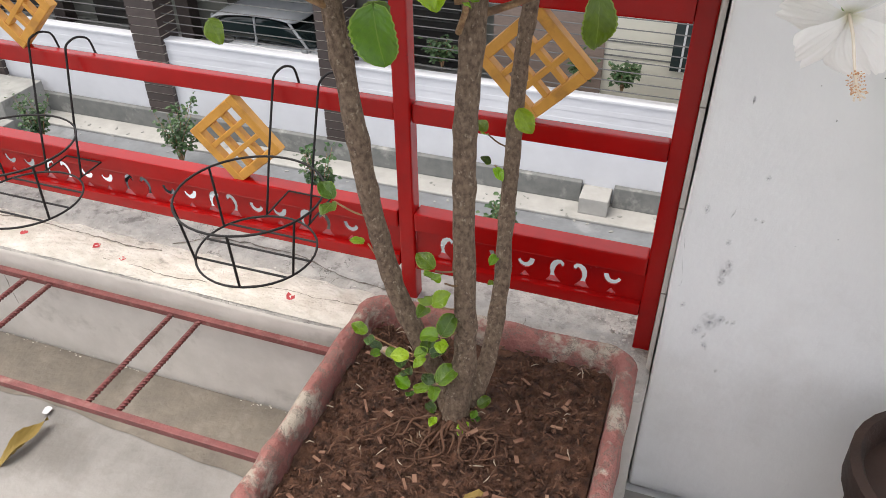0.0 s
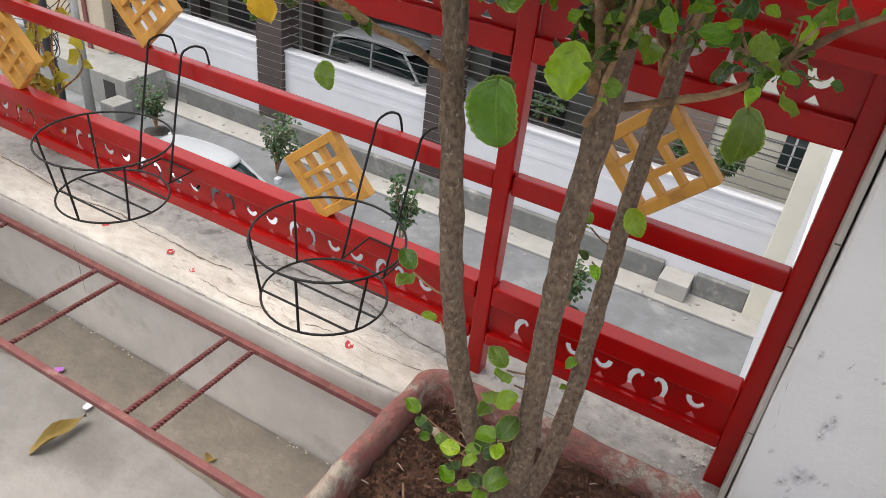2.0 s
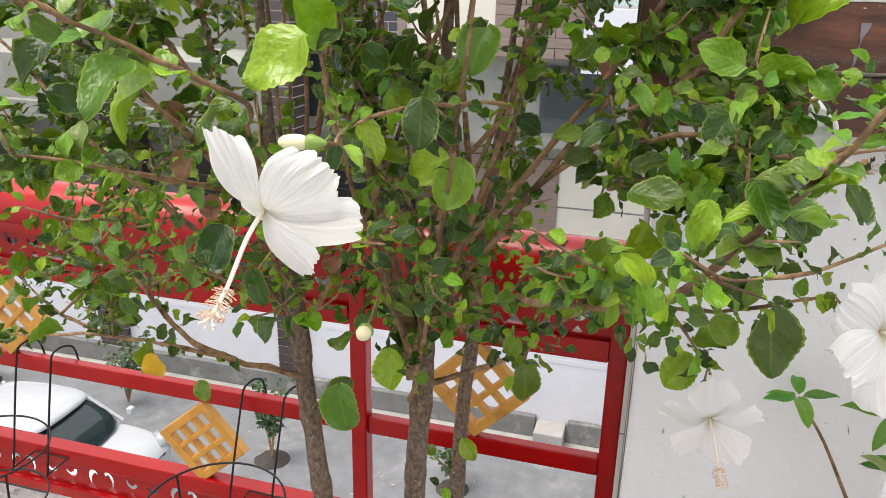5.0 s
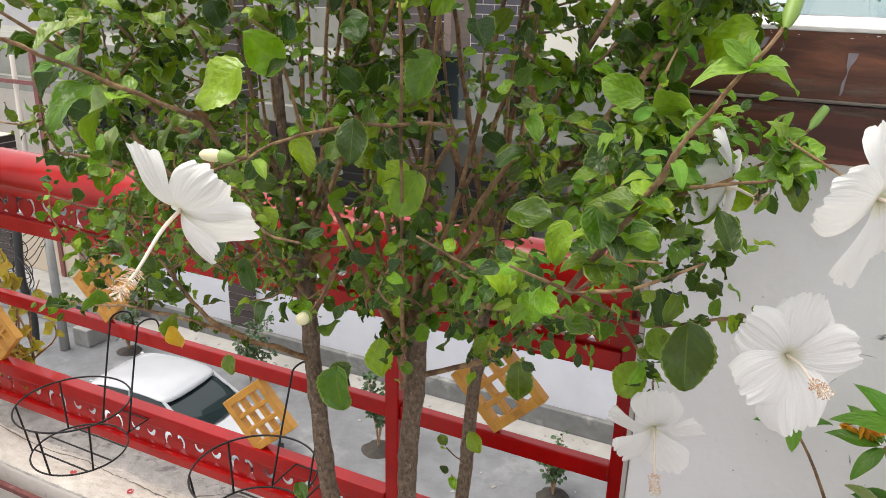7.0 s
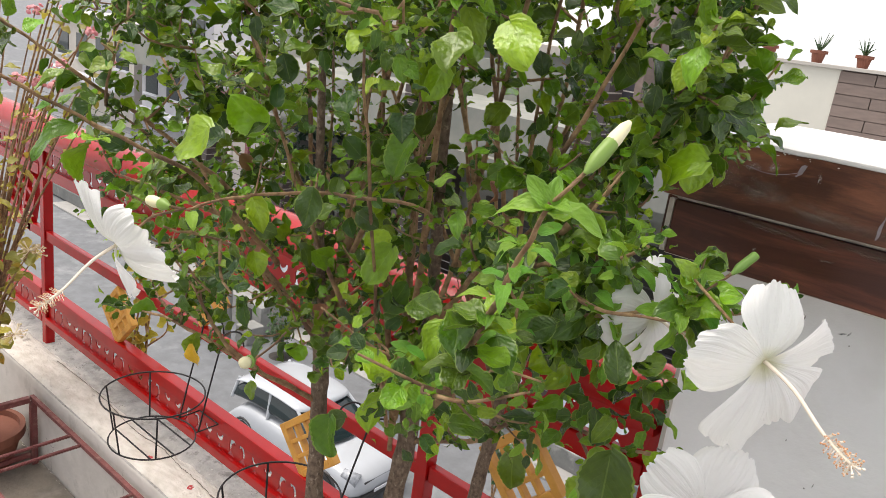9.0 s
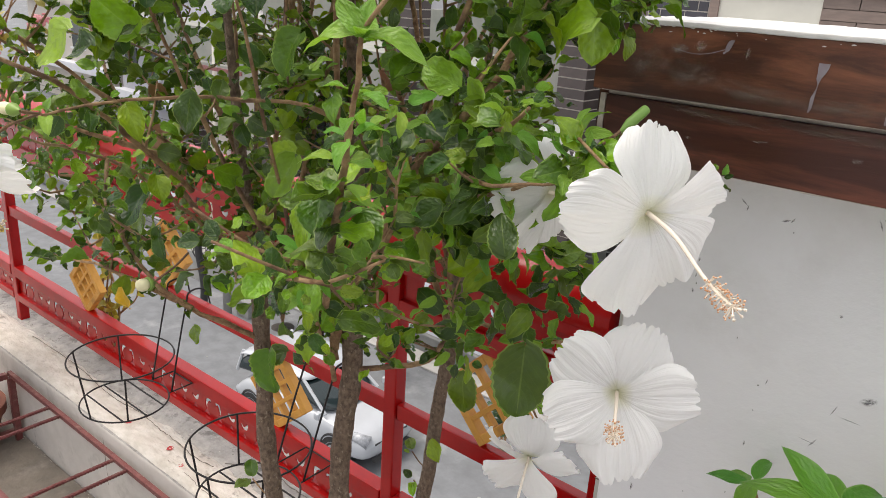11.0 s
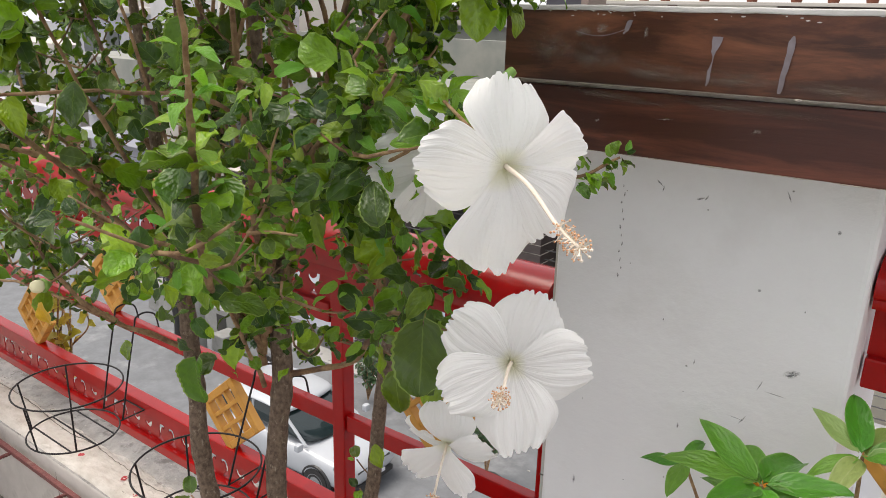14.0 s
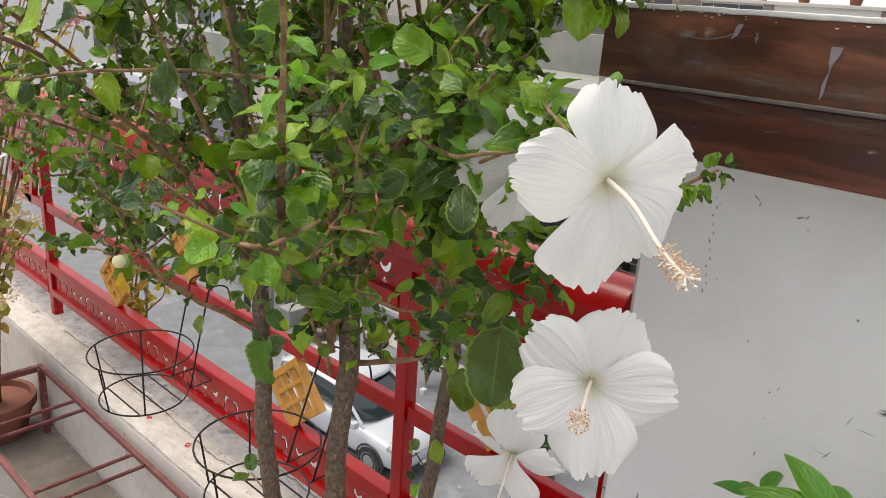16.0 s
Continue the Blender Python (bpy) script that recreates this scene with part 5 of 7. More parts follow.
trunk([(-0.19, 0.676, 0.655), (-0.215, 0.69, 0.71), (-0.238, 0.682, 0.775), (-0.263, 0.673, 0.86), (-0.275, 0.667, 0.93), (-0.284, 0.659, 1.01), (-0.292, 0.656, 1.09), (-0.312, 0.669, 1.2), (-0.317, 0.667, 1.29), (-0.335, 0.66, 1.46), (-0.33, 0.64, 1.65), (-0.35, 0.64, 1.87)],
      [0.0151, 0.0141, 0.0133, 0.0129, 0.0123, 0.0118, 0.0117, 0.0116, 0.0107, 0.0071, 0.0044, 0.0027])
trunk([(-0.168, 0.69, 0.66), (-0.155, 0.735, 0.715), (-0.155, 0.785, 0.79), (-0.162, 0.825, 0.86), (-0.166, 0.855, 0.93), (-0.168, 0.872, 1.0), (-0.166, 0.88, 1.09), (-0.16, 0.888, 1.17), (-0.15, 0.89, 1.32), (-0.13, 0.88, 1.5), (-0.1, 0.86, 1.74)],
      [0.0133, 0.012, 0.0114, 0.0109, 0.0107, 0.0105, 0.0102, 0.0098, 0.008, 0.0053, 0.0027])
first_bough = len(nodes)

# boughs: some by hand, then a fan of upright branches from each fork
boughs = []


def bough(*pts):
    boughs.append(list(pts))


bough((-0.168, 0.68, 1.3), (-0.08, 0.61, 1.37), (0.0, 0.51, 1.42), (0.075, 0.43, 1.46), (0.13, 0.386, 1.535), (0.16, 0.364, 1.584), (0.173, 0.356, 1.609), (0.187, 0.346, 1.632), (0.208, 0.33, 1.664))
bough((-0.174, 0.703, 1.21), (-0.083, 0.731, 1.244), (-0.026, 0.711, 1.305), (0.044, 0.662, 1.362), (0.126, 0.637, 1.378), (0.188, 0.567, 1.424), (0.215, 0.556, 1.44))
bough((-0.172, 0.7, 1.27), (-0.1, 0.66, 1.4), (-0.015, 0.627, 1.51), (0.06, 0.57, 1.55), (0.12, 0.53, 1.57), (0.19, 0.495, 1.612))
bough((-0.165, 0.695, 1.3), (-0.09, 0.665, 1.41), (-0.015, 0.627, 1.523), (0.035, 0.63, 1.592), (0.09, 0.64, 1.66), (0.13, 0.65, 1.72))
bough((-0.15, 0.66, 1.44), (-0.09, 0.59, 1.53), (-0.05, 0.535, 1.573), (-0.103, 0.449, 1.584), (-0.118, 0.37, 1.582), (-0.11, 0.325, 1.58))
bough((-0.322, 0.67, 1.3), (-0.42, 0.63, 1.4), (-0.53, 0.61, 1.5), (-0.66, 0.64, 1.6), (-0.9, 0.68, 1.72))
bough((-0.313, 0.669, 1.215), (-0.349, 0.6, 1.26), (-0.4, 0.567, 1.287), (-0.5, 0.55, 1.295), (-0.62, 0.535, 1.285))
bough((-0.36, 0.592, 1.265), (-0.4, 0.56, 1.31), (-0.427, 0.535, 1.375), (-0.47, 0.52, 1.42))
bough((-0.28, 0.55, 1.45), (-0.22, 0.42, 1.56), (-0.192, 0.361, 1.595), (-0.225, 0.28, 1.64), (-0.26, 0.22, 1.675), (-0.3, 0.17, 1.71))
bough((-0.34, 0.6, 1.46), (-0.33, 0.45, 1.58), (-0.34, 0.35, 1.65), (-0.37, 0.27, 1.71), (-0.4, 0.22, 1.75))
bough((-0.34, 0.6, 1.46), (-0.4, 0.5, 1.5), (-0.47, 0.45, 1.52))
bough((-0.5, 0.56, 1.29), (-0.57, 0.565, 1.31), (-0.62, 0.572, 1.345))
bough((-0.322, 0.67, 1.31), (-0.28, 0.55, 1.42), (-0.2, 0.43, 1.51), (-0.13, 0.32, 1.56))
bough((-0.34, 0.66, 1.46), (-0.46, 0.67, 1.6), (-0.56, 0.68, 1.74), (-0.64, 0.7, 1.9))
bough((0.095, 0.645, 1.37), (0.118, 0.64, 1.345), (0.137, 0.632, 1.318))
bough((0.03, 0.57, 1.53), (0.1, 0.59, 1.62), (0.14, 0.6, 1.69), (0.18, 0.6, 1.76), (0.2, 0.59, 1.83))
bough((0.11, 0.52, 1.56), (0.17, 0.49, 1.56), (0.225, 0.48, 1.575))
bough((0.03, 0.6, 1.5), (0.12, 0.71, 1.5), (0.18, 0.76, 1.505), (0.213, 0.797, 1.525))
bough((-0.02, 0.56, 1.42), (0.02, 0.5, 1.44), (0.042, 0.44, 1.48))
bough((0.11, 0.525, 1.53), (0.15, 0.51, 1.545), (0.19, 0.506, 1.565), (0.225, 0.504, 1.587))


def in_crown(q):
    """The space that the crown fills: it leans out towards the terrace as it rises, and narrows to its sides."""
    low = 1.25 + 0.86 * max(0.0, 0.66 - q.y)
    left = -0.70 + 0.95 * max(0.0, 0.66 - q.y) - 0.15 * max(0.0, q.z - 1.5)
    right = 0.10 - 0.62 * max(0.0, q.y - 0.64) + 0.42 * max(0.0, 0.55 - q.y) - 0.25 * max(0.0, 1.45 - q.z) + 0.28 * max(0.0, q.z - 1.45)
    # the top, mostly out of view, is raised to 2.15 to shade what is below
    return low < q.z < 2.15 - 0.6 * max(0.0, 0.5 - q.y) and left < q.x < right and 0.31 < q.y < 0.95


def crown_point():
    while True:
        q = Vector((rnd.uniform(-0.8, 0.26), rnd.uniform(0.31, 0.95), rnd.uniform(1.25, 2.15)))
        if (q.x < -0.12 and q.y < 0.52 and rnd.random() < 0.45) or (q.x > 0.06 and q.y < 0.43 and q.z > 1.56):
            continue
        if in_crown(q) and noise.noise(q * 7.5) > -0.02 - 0.25 * max(0, q.z - 1.5):
            return q


for base in ((-0.182, 0.683, 1.19), (-0.172, 0.682, 1.27), (-0.315, 0.669, 1.20), (-0.322, 0.67, 1.28), (-0.175, 0.908, 1.17), (-0.165, 0.902, 1.28)):
    for k in range(5):
        q = crown_point()
        while q.z < 1.62 or (q - Vector(base)).xy.length > 0.42:
            q = crown_point()
        b = Vector(base) + Vector((0, 0, rnd.uniform(0, 0.08)))
        d = q - b
        boughs.append([b, b + Vector((d.x * 0.33, d.y * 0.33, d.z * 0.27)), b + Vector((d.x * 0.68 + rnd.uniform(-0.015, 0.015), d.y * 0.68, d.z * 0.64)), q])
twigs = bmesh.new()
tips = []
for b in boughs:
    line = spline(b, 6)
    n = len(line)
    stout = 0.0045 if line[-1].z > 1.55 and line[0].z < 1.36 and line[-1].y > 0.42 else (0.0042 if line[-1].y > 0.42 or line[-1].x > 0.1 else 0.0031)
    if (line[-1] - line[0]).length < 0.2:
        stout = 0.0026
    part("branch", tube(bmesh.new(), [p - OFF + Vector(noise.noise_vector(p * 40)) * 0.003 for p in line], [stout * (1 - 0.74 * (i / n) ** 0.7) * (1.0 + 0.20 * noise.noise(p * 90) + (0.22 if i % 4 == 0 else 0)) for i, p in enumerate(line)], 8), TWIG, plant, smooth=True)
    nodes += [p for p in line if p.y > 0.40]
    tips.append((line[-1], (line[-1] - line[-3]).normalized()))
targets = sorted((crown_point() for _ in range(720)), key=lambda q: (q - Vector((-0.2, 0.67, 1.28))).length)
targets += [Vector((rnd.uniform(-0.64, -0.28), rnd.uniform(0.52, 0.80), rnd.uniform(1.27, 1.48))) for k in range(52)]
targets += [Vector((rnd.uniform(-0.66, -0.36), rnd.uniform(0.48, 0.80), rnd.uniform(1.42, 1.80))) for k in range(34)]
targets += [Vector((-0.66 - 0.4 * k / 14, 0.66 + rnd.uniform(-0.08, 0.1), 1.60 + 0.2 * k / 14 + rnd.uniform(-0.08, 0.12))) for k in range(14)]
targets += [Vector((rnd.uniform(0.05, 0.20), rnd.uniform(0.56, 0.74), rnd.uniform(1.62, 1.88))) for k in range(40)]
targets += [Vector((rnd.uniform(0.07, 0.17), rnd.uniform(0.52, 0.68), rnd.uniform(1.50, 1.66))) for k in range(26)]
targets += [Vector((rnd.uniform(-0.24, 0.04), rnd.uniform(0.54, 0.70), rnd.uniform(1.31, 1.42))) for k in range(14)]
for q in targets:
    best = min(nodes, key=lambda p: (p - q).length + (0.35 * max(0, p.z - q.z + 0.03)) + (0.0 if (p - q).length > 0.03 else 1))
    d = q - best
    mid = best + d * 0.5 + Vector((rnd.uniform(-1, 1), rnd.uniform(-1, 1), rnd.uniform(-1.2, 0.3))) * d.length * 0.12
    line = spline([best, mid, q], max(2, int(d.length / 0.03)))
    n = len(line)
    r0 = 0.0012 + 0.0075 * min(d.length, 0.28)
    tube(twigs, [p - OFF for p in line], [r0 * (1 - 0.62 * i / n) for i in range(n)], 5)
    nodes += line[1:]
    tips.append((q, (line[-1] - line[-2]).normalized()))
tagged(part("twig_mass", twigs, TWIG, plant, "grey-brown forking twigs", smooth=True), kind="stuff")

CENTRE = Vector((-0.2, 0.70, 1.45))
small, young, near = [], [], []


def spray(at, along, count, reach, size, fresh=0.15, upto=4, vary=(0.45, 0.55, 0.7, 0.85, 1.0, 1.15, 1.4, 1.8)):
    """Leaves set alternately down one twig end, with a tuft at the tip."""
    for i in range(count):
        t = i / count
        p = at - along * reach * t
        a = i * 2.4 + rnd.uniform(-0.5, 0.5)
        side = along.orthogonal().normalized()
        out = (Matrix.Rotation(a, 3, along) @ side)
        way = (out * (0.7 + 0.5 * t) + along * (0.75 - 0.5 * t) + Vector((0, 0, rnd.uniform(-0.75, 0.2)))).normalized()
        away = (p - CENTRE).normalized()
        face = Vector((0, 0, 0.7)) + away * 0.5 + Vector((rnd.uniform(-1, 1), rnd.uniform(-1, 1), rnd.uniform(-0.6, 0.6))) * 1.0
        s = size * rnd.choice(vary) * (0.65 + 0.5 * t)
        m = leaf_pose(p + way * 0.008, way, face, s)
        (young if i < upto and rnd.random() < fresh and s < 0.023 else small).append((m, s))


def leaf_size(q):
    return 0.92 * (0.0160 + 0.0035 * min(1, max(0, (q.z - 1.27) / 0.33))) * (1 - 1.4 * max(0, 0.56 - q.y))


for q, d in tips:
    spray(q, d, rnd.randint(10, 15) if q.z > 1.46 else rnd.randint(6, 10), rnd.uniform(0.05, 0.11), leaf_size(q) * rnd.uniform(0.75, 1.2), 0.12)
for p in nodes[first_bough:]:
    if rnd.random() < (0.55 if p.z > 1.46 else 0.38) and p.z > 1.24:
        way = Vector((rnd.uniform(-1, 1), rnd.uniform(-1, 1), rnd.uniform(-0.6, 0.5))).normalized()
        s = leaf_size(p) * rnd.uniform(0.5, 1.25)
        small.append((leaf_pose(p, way, Vector((rnd.uniform(-0.7, 0.7), rnd.uniform(-0.9, 0.5), 0.8)), s), s))
for b in boughs:
    if Vector(b[-1]).y < 0.3 and Vector(b[-1]).x < -0.2:
        for p in spline(b, 4)[5:]:
            for k in range(1):
                way = Vector((rnd.uniform(-1, 0.6), rnd.uniform(-1, 0.6), rnd.uniform(-0.7, 0.6))).normalized()
                s = rnd.uniform(0.014, 0.030)
                small.append((leaf_pose(p + way * 0.006, way, Vector((rnd.uniform(-0.5, 0.5), rnd.uniform(-0.8, 0.2), 0.8)), s), s))
# bright shoots in front: whorls up each shoot, palest at the tip
def front_shoot(q, d, n, s):
    """A shoot with young leaves at its tip."""
    spray(Vector(q), Vector(d).normalized(), int(n * 1.4), 0.05, s * 0.85, 0.8, 12, (0.6, 0.8, 1.0, 1.15))


front_shoot((0.137, 0.364, 1.572), (0.3, -0.2, 0.9), 10, 0.022)
front_shoot((0.12, 0.375, 1.545), (0.4, -0.3, 0.8), 10, 0.024)
front_shoot((0.1, 0.39, 1.515), (0.4, -0.3, 0.7), 8, 0.026)
front_shoot((0.213, 0.797, 1.525), (0.7, 0.1, 0.6), 8, 0.022)
front_shoot((0.185, 0.765, 1.508), (0.6, -0.1, 0.3), 4, 0.02)
front_shoot((0.156, 0.6, 1.7), (0.6, -0.2, 0.3), 8, 0.026)
front_shoot((0.198, 0.477, 1.625), (0.5, -0.2, 0.8), 7, 0.022)
front_shoot((0.15, 0.5, 1.585), (0.6, -0.3, 0.6), 9, 0.026)
front_shoot((0.2, 0.488, 1.572), (0.7, -0.3, 0.3), 7, 0.026)
front_shoot((0.215, 0.505, 1.59), (0.6, 0.0, 0.7), 5, 0.024)
front_shoot((0.04, 0.44, 1.49), (0.2, -0.6, 0.4), 8, 0.026)
front_shoot((0.1, 0.592, 1.38), (0.6, -0.2, 0.3), 5, 0.018)
front_shoot((0.02, 0.46, 1.46), (0.3, -0.6, 0.2), 8, 0.024)
front_shoot((0.07, 0.42, 1.47), (0.4, -0.5, 0.1), 8, 0.026)
front_shoot((0.1, 0.47, 1.55), (0.4, -0.5, 0.4), 8, 0.024)
front_shoot((0.13, 0.44, 1.62), (0.4, -0.4, 0.6), 7, 0.022)
front_shoot((0.16, 0.55, 1.5), (0.7, -0.3, 0.1), 8, 0.024)
front_shoot((0.12, 0.53, 1.44), (0.6, -0.4, 0.0), 4, 0.022)

for q, d, s in (((0.228, 0.503, 1.592), (0.6, 0.0, 0.8), 0.026), ((0.222, 0.495, 1.575), (0.5, -0.5, 0.1), 0.028), ((0.205, 0.500, 1.57), (0.4, -0.6, 0.5), 0.026), ((0.188, 0.498, 1.552), (0.3, -0.7, -0.2), 0.028), ((0.22, 0.515, 1.56), (0.7, 0.2, -0.3), 0.024)):
    spray(Vector(q), Vector(d).normalized(), 7, 0.03, s, 0.5, 6, (0.6, 0.8, 1.0, 1.2))
for q, d in (((0.17, 0.60, 1.475), (0.6, -0.4, 0.1)), ((0.19, 0.585, 1.455), (0.6, -0.4, -0.2)), ((0.205, 0.60, 1.49), (0.7, -0.2, 0.2)), ((0.165, 0.62, 1.44), (0.5, -0.4, -0.3))):
    spray(Vector(q), Vector(d).normalized(), 7, 0.05, 0.026, 0.0, 0, (0.7, 0.9, 1.1))
# fresh sprays round and between the two big blooms
for q, d, s in (((0.150, 0.495, 1.575), (0.1, -0.5, 0.5), 0.026), ((0.131, 0.515, 1.59), (0.2, -0.6, 0.4), 0.028), ((0.175, 0.498, 1.612), (0.5, -0.4, 0.6), 0.026), ((0.205, 0.485, 1.593), (0.5, -0.5, 0.5), 0.028), ((0.118, 0.50, 1.535), (0.2, -0.8, 0.0), 0.028), ((0.222, 0.50, 1.60), (0.7, -0.2, 0.6), 0.022),
                ((0.10, 0.595, 1.455), (0.4, -0.6, 0.0), 0.028), ((0.13, 0.59, 1.43), (0.5, -0.6, -0.1), 0.030), ((0.165, 0.575, 1.445), (0.6, -0.5, 0.2), 0.028), ((0.095, 0.61, 1.39), (0.4, -0.7, -0.2), 0.028), ((0.065, 0.61, 1.35), (0.3, -0.7, -0.3), 0.026), ((0.15, 0.59, 1.40), (0.5, -0.5, -0.4), 0.026)):
    spray(Vector(q), Vector(d).normalized(), 10 if q[2] > 1.5 else 6, 0.055, s, 0.35, 6, (0.6, 0.8, 1.0, 1.2))
# the tall shoot that bears the long bud: older leaves drop away from it, pale whorls climb it
STEM = spline([(0.105, 0.405, 1.495), (0.13, 0.386, 1.535), (0.16, 0.364, 1.584), (0.173, 0.356, 1.609), (0.187, 0.346, 1.632), (0.208, 0.330, 1.664), (0.221, 0.334, 1.69)], 8)
small = [e for e in small if min((e[0].translation - p).length for p in STEM) > 0.036]
young = [e for e in young if min((e[0].translation - p).length for p in STEM[8:]) > 0.034]
# the bloom half inside the crown has an open pocket before it
for c, r in (((0.197, 0.485, 1.565), 0.032), ((0.20, 0.44, 1.58), 0.040), ((0.185, 0.535, 1.552), 0.030)):
    small = [e for e in small if (e[0].translation - Vector(c)).length > r]
    young = [e for e in young if (e[0].translation - Vector(c)).length > r]
for q, n, s in (((0.187, 0.346, 1.632), 3, 0.014), ((0.18, 0.351, 1.62), 2, 0.017), ((0.173, 0.356, 1.607), 3, 0.018), ((0.165, 0.361, 1.592), 3, 0.020), ((0.157, 0.366, 1.578), 4, 0.022), ((0.148, 0.373, 1.565), 5, 0.024), ((0.137, 0.381, 1.547), 5, 0.025), ((0.125, 0.39, 1.525), 5, 0.026)):
    for k in range(n):
        a = k * 6.283 / n + s * 300 + rnd.uniform(-0.3, 0.3)
        way = Vector((math.cos(a), math.sin(a), rnd.uniform(-0.3, 0.6)))
        (young if q[2] > 1.585 or k == 0 else small).append((leaf_pose(Vector(q) + way * 0.004, way, (-0.3 * math.cos(a), -0.3 * math.sin(a) - 0.3, 1), s * rnd.uniform(0.75, 1.1)), s))
for q, d, s in (((0.232, 0.500, 1.590), (0.6, -0.1, 0.8), 0.030), ((0.226, 0.494, 1.580), (0.5, -0.6, 0.2), 0.030), ((0.238, 0.508, 1.577), (0.8, 0.2, 0.1), 0.026), ((0.215, 0.51, 1.60), (0.2, -0.3, 0.8), 0.028)):
    spray(Vector(q), Vector(d).normalized(), 6, 0.018, s, 0.7, 6, (0.7, 0.9, 1.1))
for way, face, s in (((-0.80, -0.55, 0.12), (0.2, -0.4, 1), 0.027), ((0.78, 0.42, -0.02), (0.0, -0.5, 1), 0.029), ((-0.45, -0.30, 0.75), (0.6, -0.7, 0.5), 0.020), ((-0.1, 0.25, 0.9), (0.4, -0.9, 0.3), 0.018), ((0.45, -0.35, 0.35), (-0.2, -0.3, 1), 0.019), ((-0.55, 0.45, 0.3), (0.3, -0.6, 1), 0.018)):
    young.append((leaf_pose(Vector((0.209, 0.329, 1.661)), way, face, s), s))

for q, d, s in (((-0.30, 0.17, 1.71), (-0.5, -0.6, 0.5), 0.028), ((-0.26, 0.22, 1.675), (-0.5, -0.6, 0.5), 0.026), ((-0.225, 0.28, 1.64), (-0.4, -0.6, 0.5), 0.024), ((-0.37, 0.27, 1.71), (-0.3, -0.6, 0.5), 0.026), ((-0.40, 0.22, 1.75), (-0.3, -0.6, 0.5), 0.026), ((-0.34, 0.36, 1.645), (-0.3, -0.6, 0.5), 0.024), ((-0.47, 0.45, 1.52), (-0.6, -0.4, 0.2), 0.024), ((-0.42, 0.48, 1.51), (-0.6, -0.4, 0.2), 0.02), ((-0.62, 0.572, 1.345), (-0.6, -0.1, 0.5), 0.022), ((-0.65, 0.525, 1.285), (-0.7, -0.2, 0.2), 0.022)):
    spray(Vector(q), Vector(d).normalized(), 7, 0.05, s, 0.5)

# low shoots at the foot of the trunks, each on a short twig
shoots = bmesh.new()
def low_shoot(q, n, s):
    """A sprig of round leaves on a short twig from the nearest trunk."""
    for i in range(int(n * 0.55)):
        a = i * 2.4 + q[0] * 50
        way = Vector((math.cos(a), math.sin(a) - 0.25, rnd.uniform(-0.1, 0.6)))
        k = s * rnd.uniform(0.45, 0.95)
        near.append((leaf_pose(Vector(q) + way * 0.006, way, (0.1, -0.4, 1), k), k))
    foot = min(stem_line, key=lambda p: (p - Vector(q)).length + 0.5 * max(0, p.z - q[2] + 0.01))
    tube(shoots, spline([foot - OFF, (foot + Vector(q)) * 0.5 - OFF - Vector((0, 0, 0.004)), Vector(q) - OFF], 3), 0.0012, 5)


low_shoot((-0.295, 0.69, 0.725), 6, 0.03)
low_shoot((-0.32, 0.7, 0.74), 5, 0.026)
low_shoot((-0.262, 0.675, 0.715), 5, 0.028)
low_shoot((-0.245, 0.665, 0.69), 6, 0.026)
low_shoot((-0.21, 0.655, 0.86), 7, 0.034)
low_shoot((-0.215, 0.655, 0.775), 6, 0.03)
low_shoot((-0.2, 0.65, 0.92), 5, 0.032)
low_shoot((-0.195, 0.65, 0.815), 7, 0.032)
low_shoot((-0.2, 0.645, 0.735), 7, 0.034)
low_shoot((-0.235, 0.65, 0.77), 4, 0.026)
low_shoot((-0.205, 0.655, 0.665), 5, 0.026)
low_shoot((-0.16, 0.66, 0.665), 5, 0.024)
low_shoot((-0.165, 0.81, 0.84), 3, 0.02)
low_shoot((-0.155, 0.68, 0.67), 4, 0.02)
low_shoot((-0.19, 0.86, 0.95), 5, 0.03)
low_shoot((-0.205, 0.87, 0.99), 4, 0.024)
low_shoot((-0.165, 0.8, 0.8), 3, 0.018)
low_shoot((-0.31, 0.7, 0.9), 3, 0.022)
low_shoot((-0.33, 0.66, 0.985), 5, 0.034)
low_shoot((-0.19, 0.655, 0.9), 3, 0.02)
tagged(part("shoot_mass", shoots, TWIG, plant, "thin green-brown shoots at the trunks' feet", smooth=True), kind="stuff")

# single large leaves
def single_leaf(q, way, face, s):
    """A large leaf: the middle of its blade, the way its tip points, the way it faces, its length."""
    near.append((leaf_pose(Vector(q) - Vector(way).normalized() * s * 0.44, way, face, s * 0.88), s))


single_leaf((-0.246, 0.626, 1.203), (0.15, -0.2, -0.9), (0.1, -1, 0.3), 0.062)
single_leaf((-0.262, 0.65, 1.215), (-0.7, -0.3, -0.4), (0, -1, 0.5), 0.04)
single_leaf((-0.197, 0.656, 1.248), (0.15, -0.3, -0.9), (0.0, -1, 0.3), 0.05)
single_leaf((-0.444, 0.65, 1.179), (0.4, -0.2, -0.6), (0, -0.9, 0.5), 0.03)
single_leaf((-0.062, 0.795, 1.178), (0.15, -0.15, -0.95), (0.4, -0.9, 0.2), 0.064)
single_leaf((0.11, 0.641, 1.306), (-0.5, -0.2, -0.8), (-0.2, -1, 0.3), 0.046)
single_leaf((0.174, 0.547, 1.393), (0.05, -0.1, -1.0), (0.45, -0.9, 0.2), 0.062)
single_leaf((0.145, 0.6, 1.375), (0.5, -0.2, -0.7), (0, -1, 0.5), 0.034)
single_leaf((0.199, 0.465, 1.539), (-0.3, 0.1, 0.9), (0.5, -0.9, 0.3), 0.03)
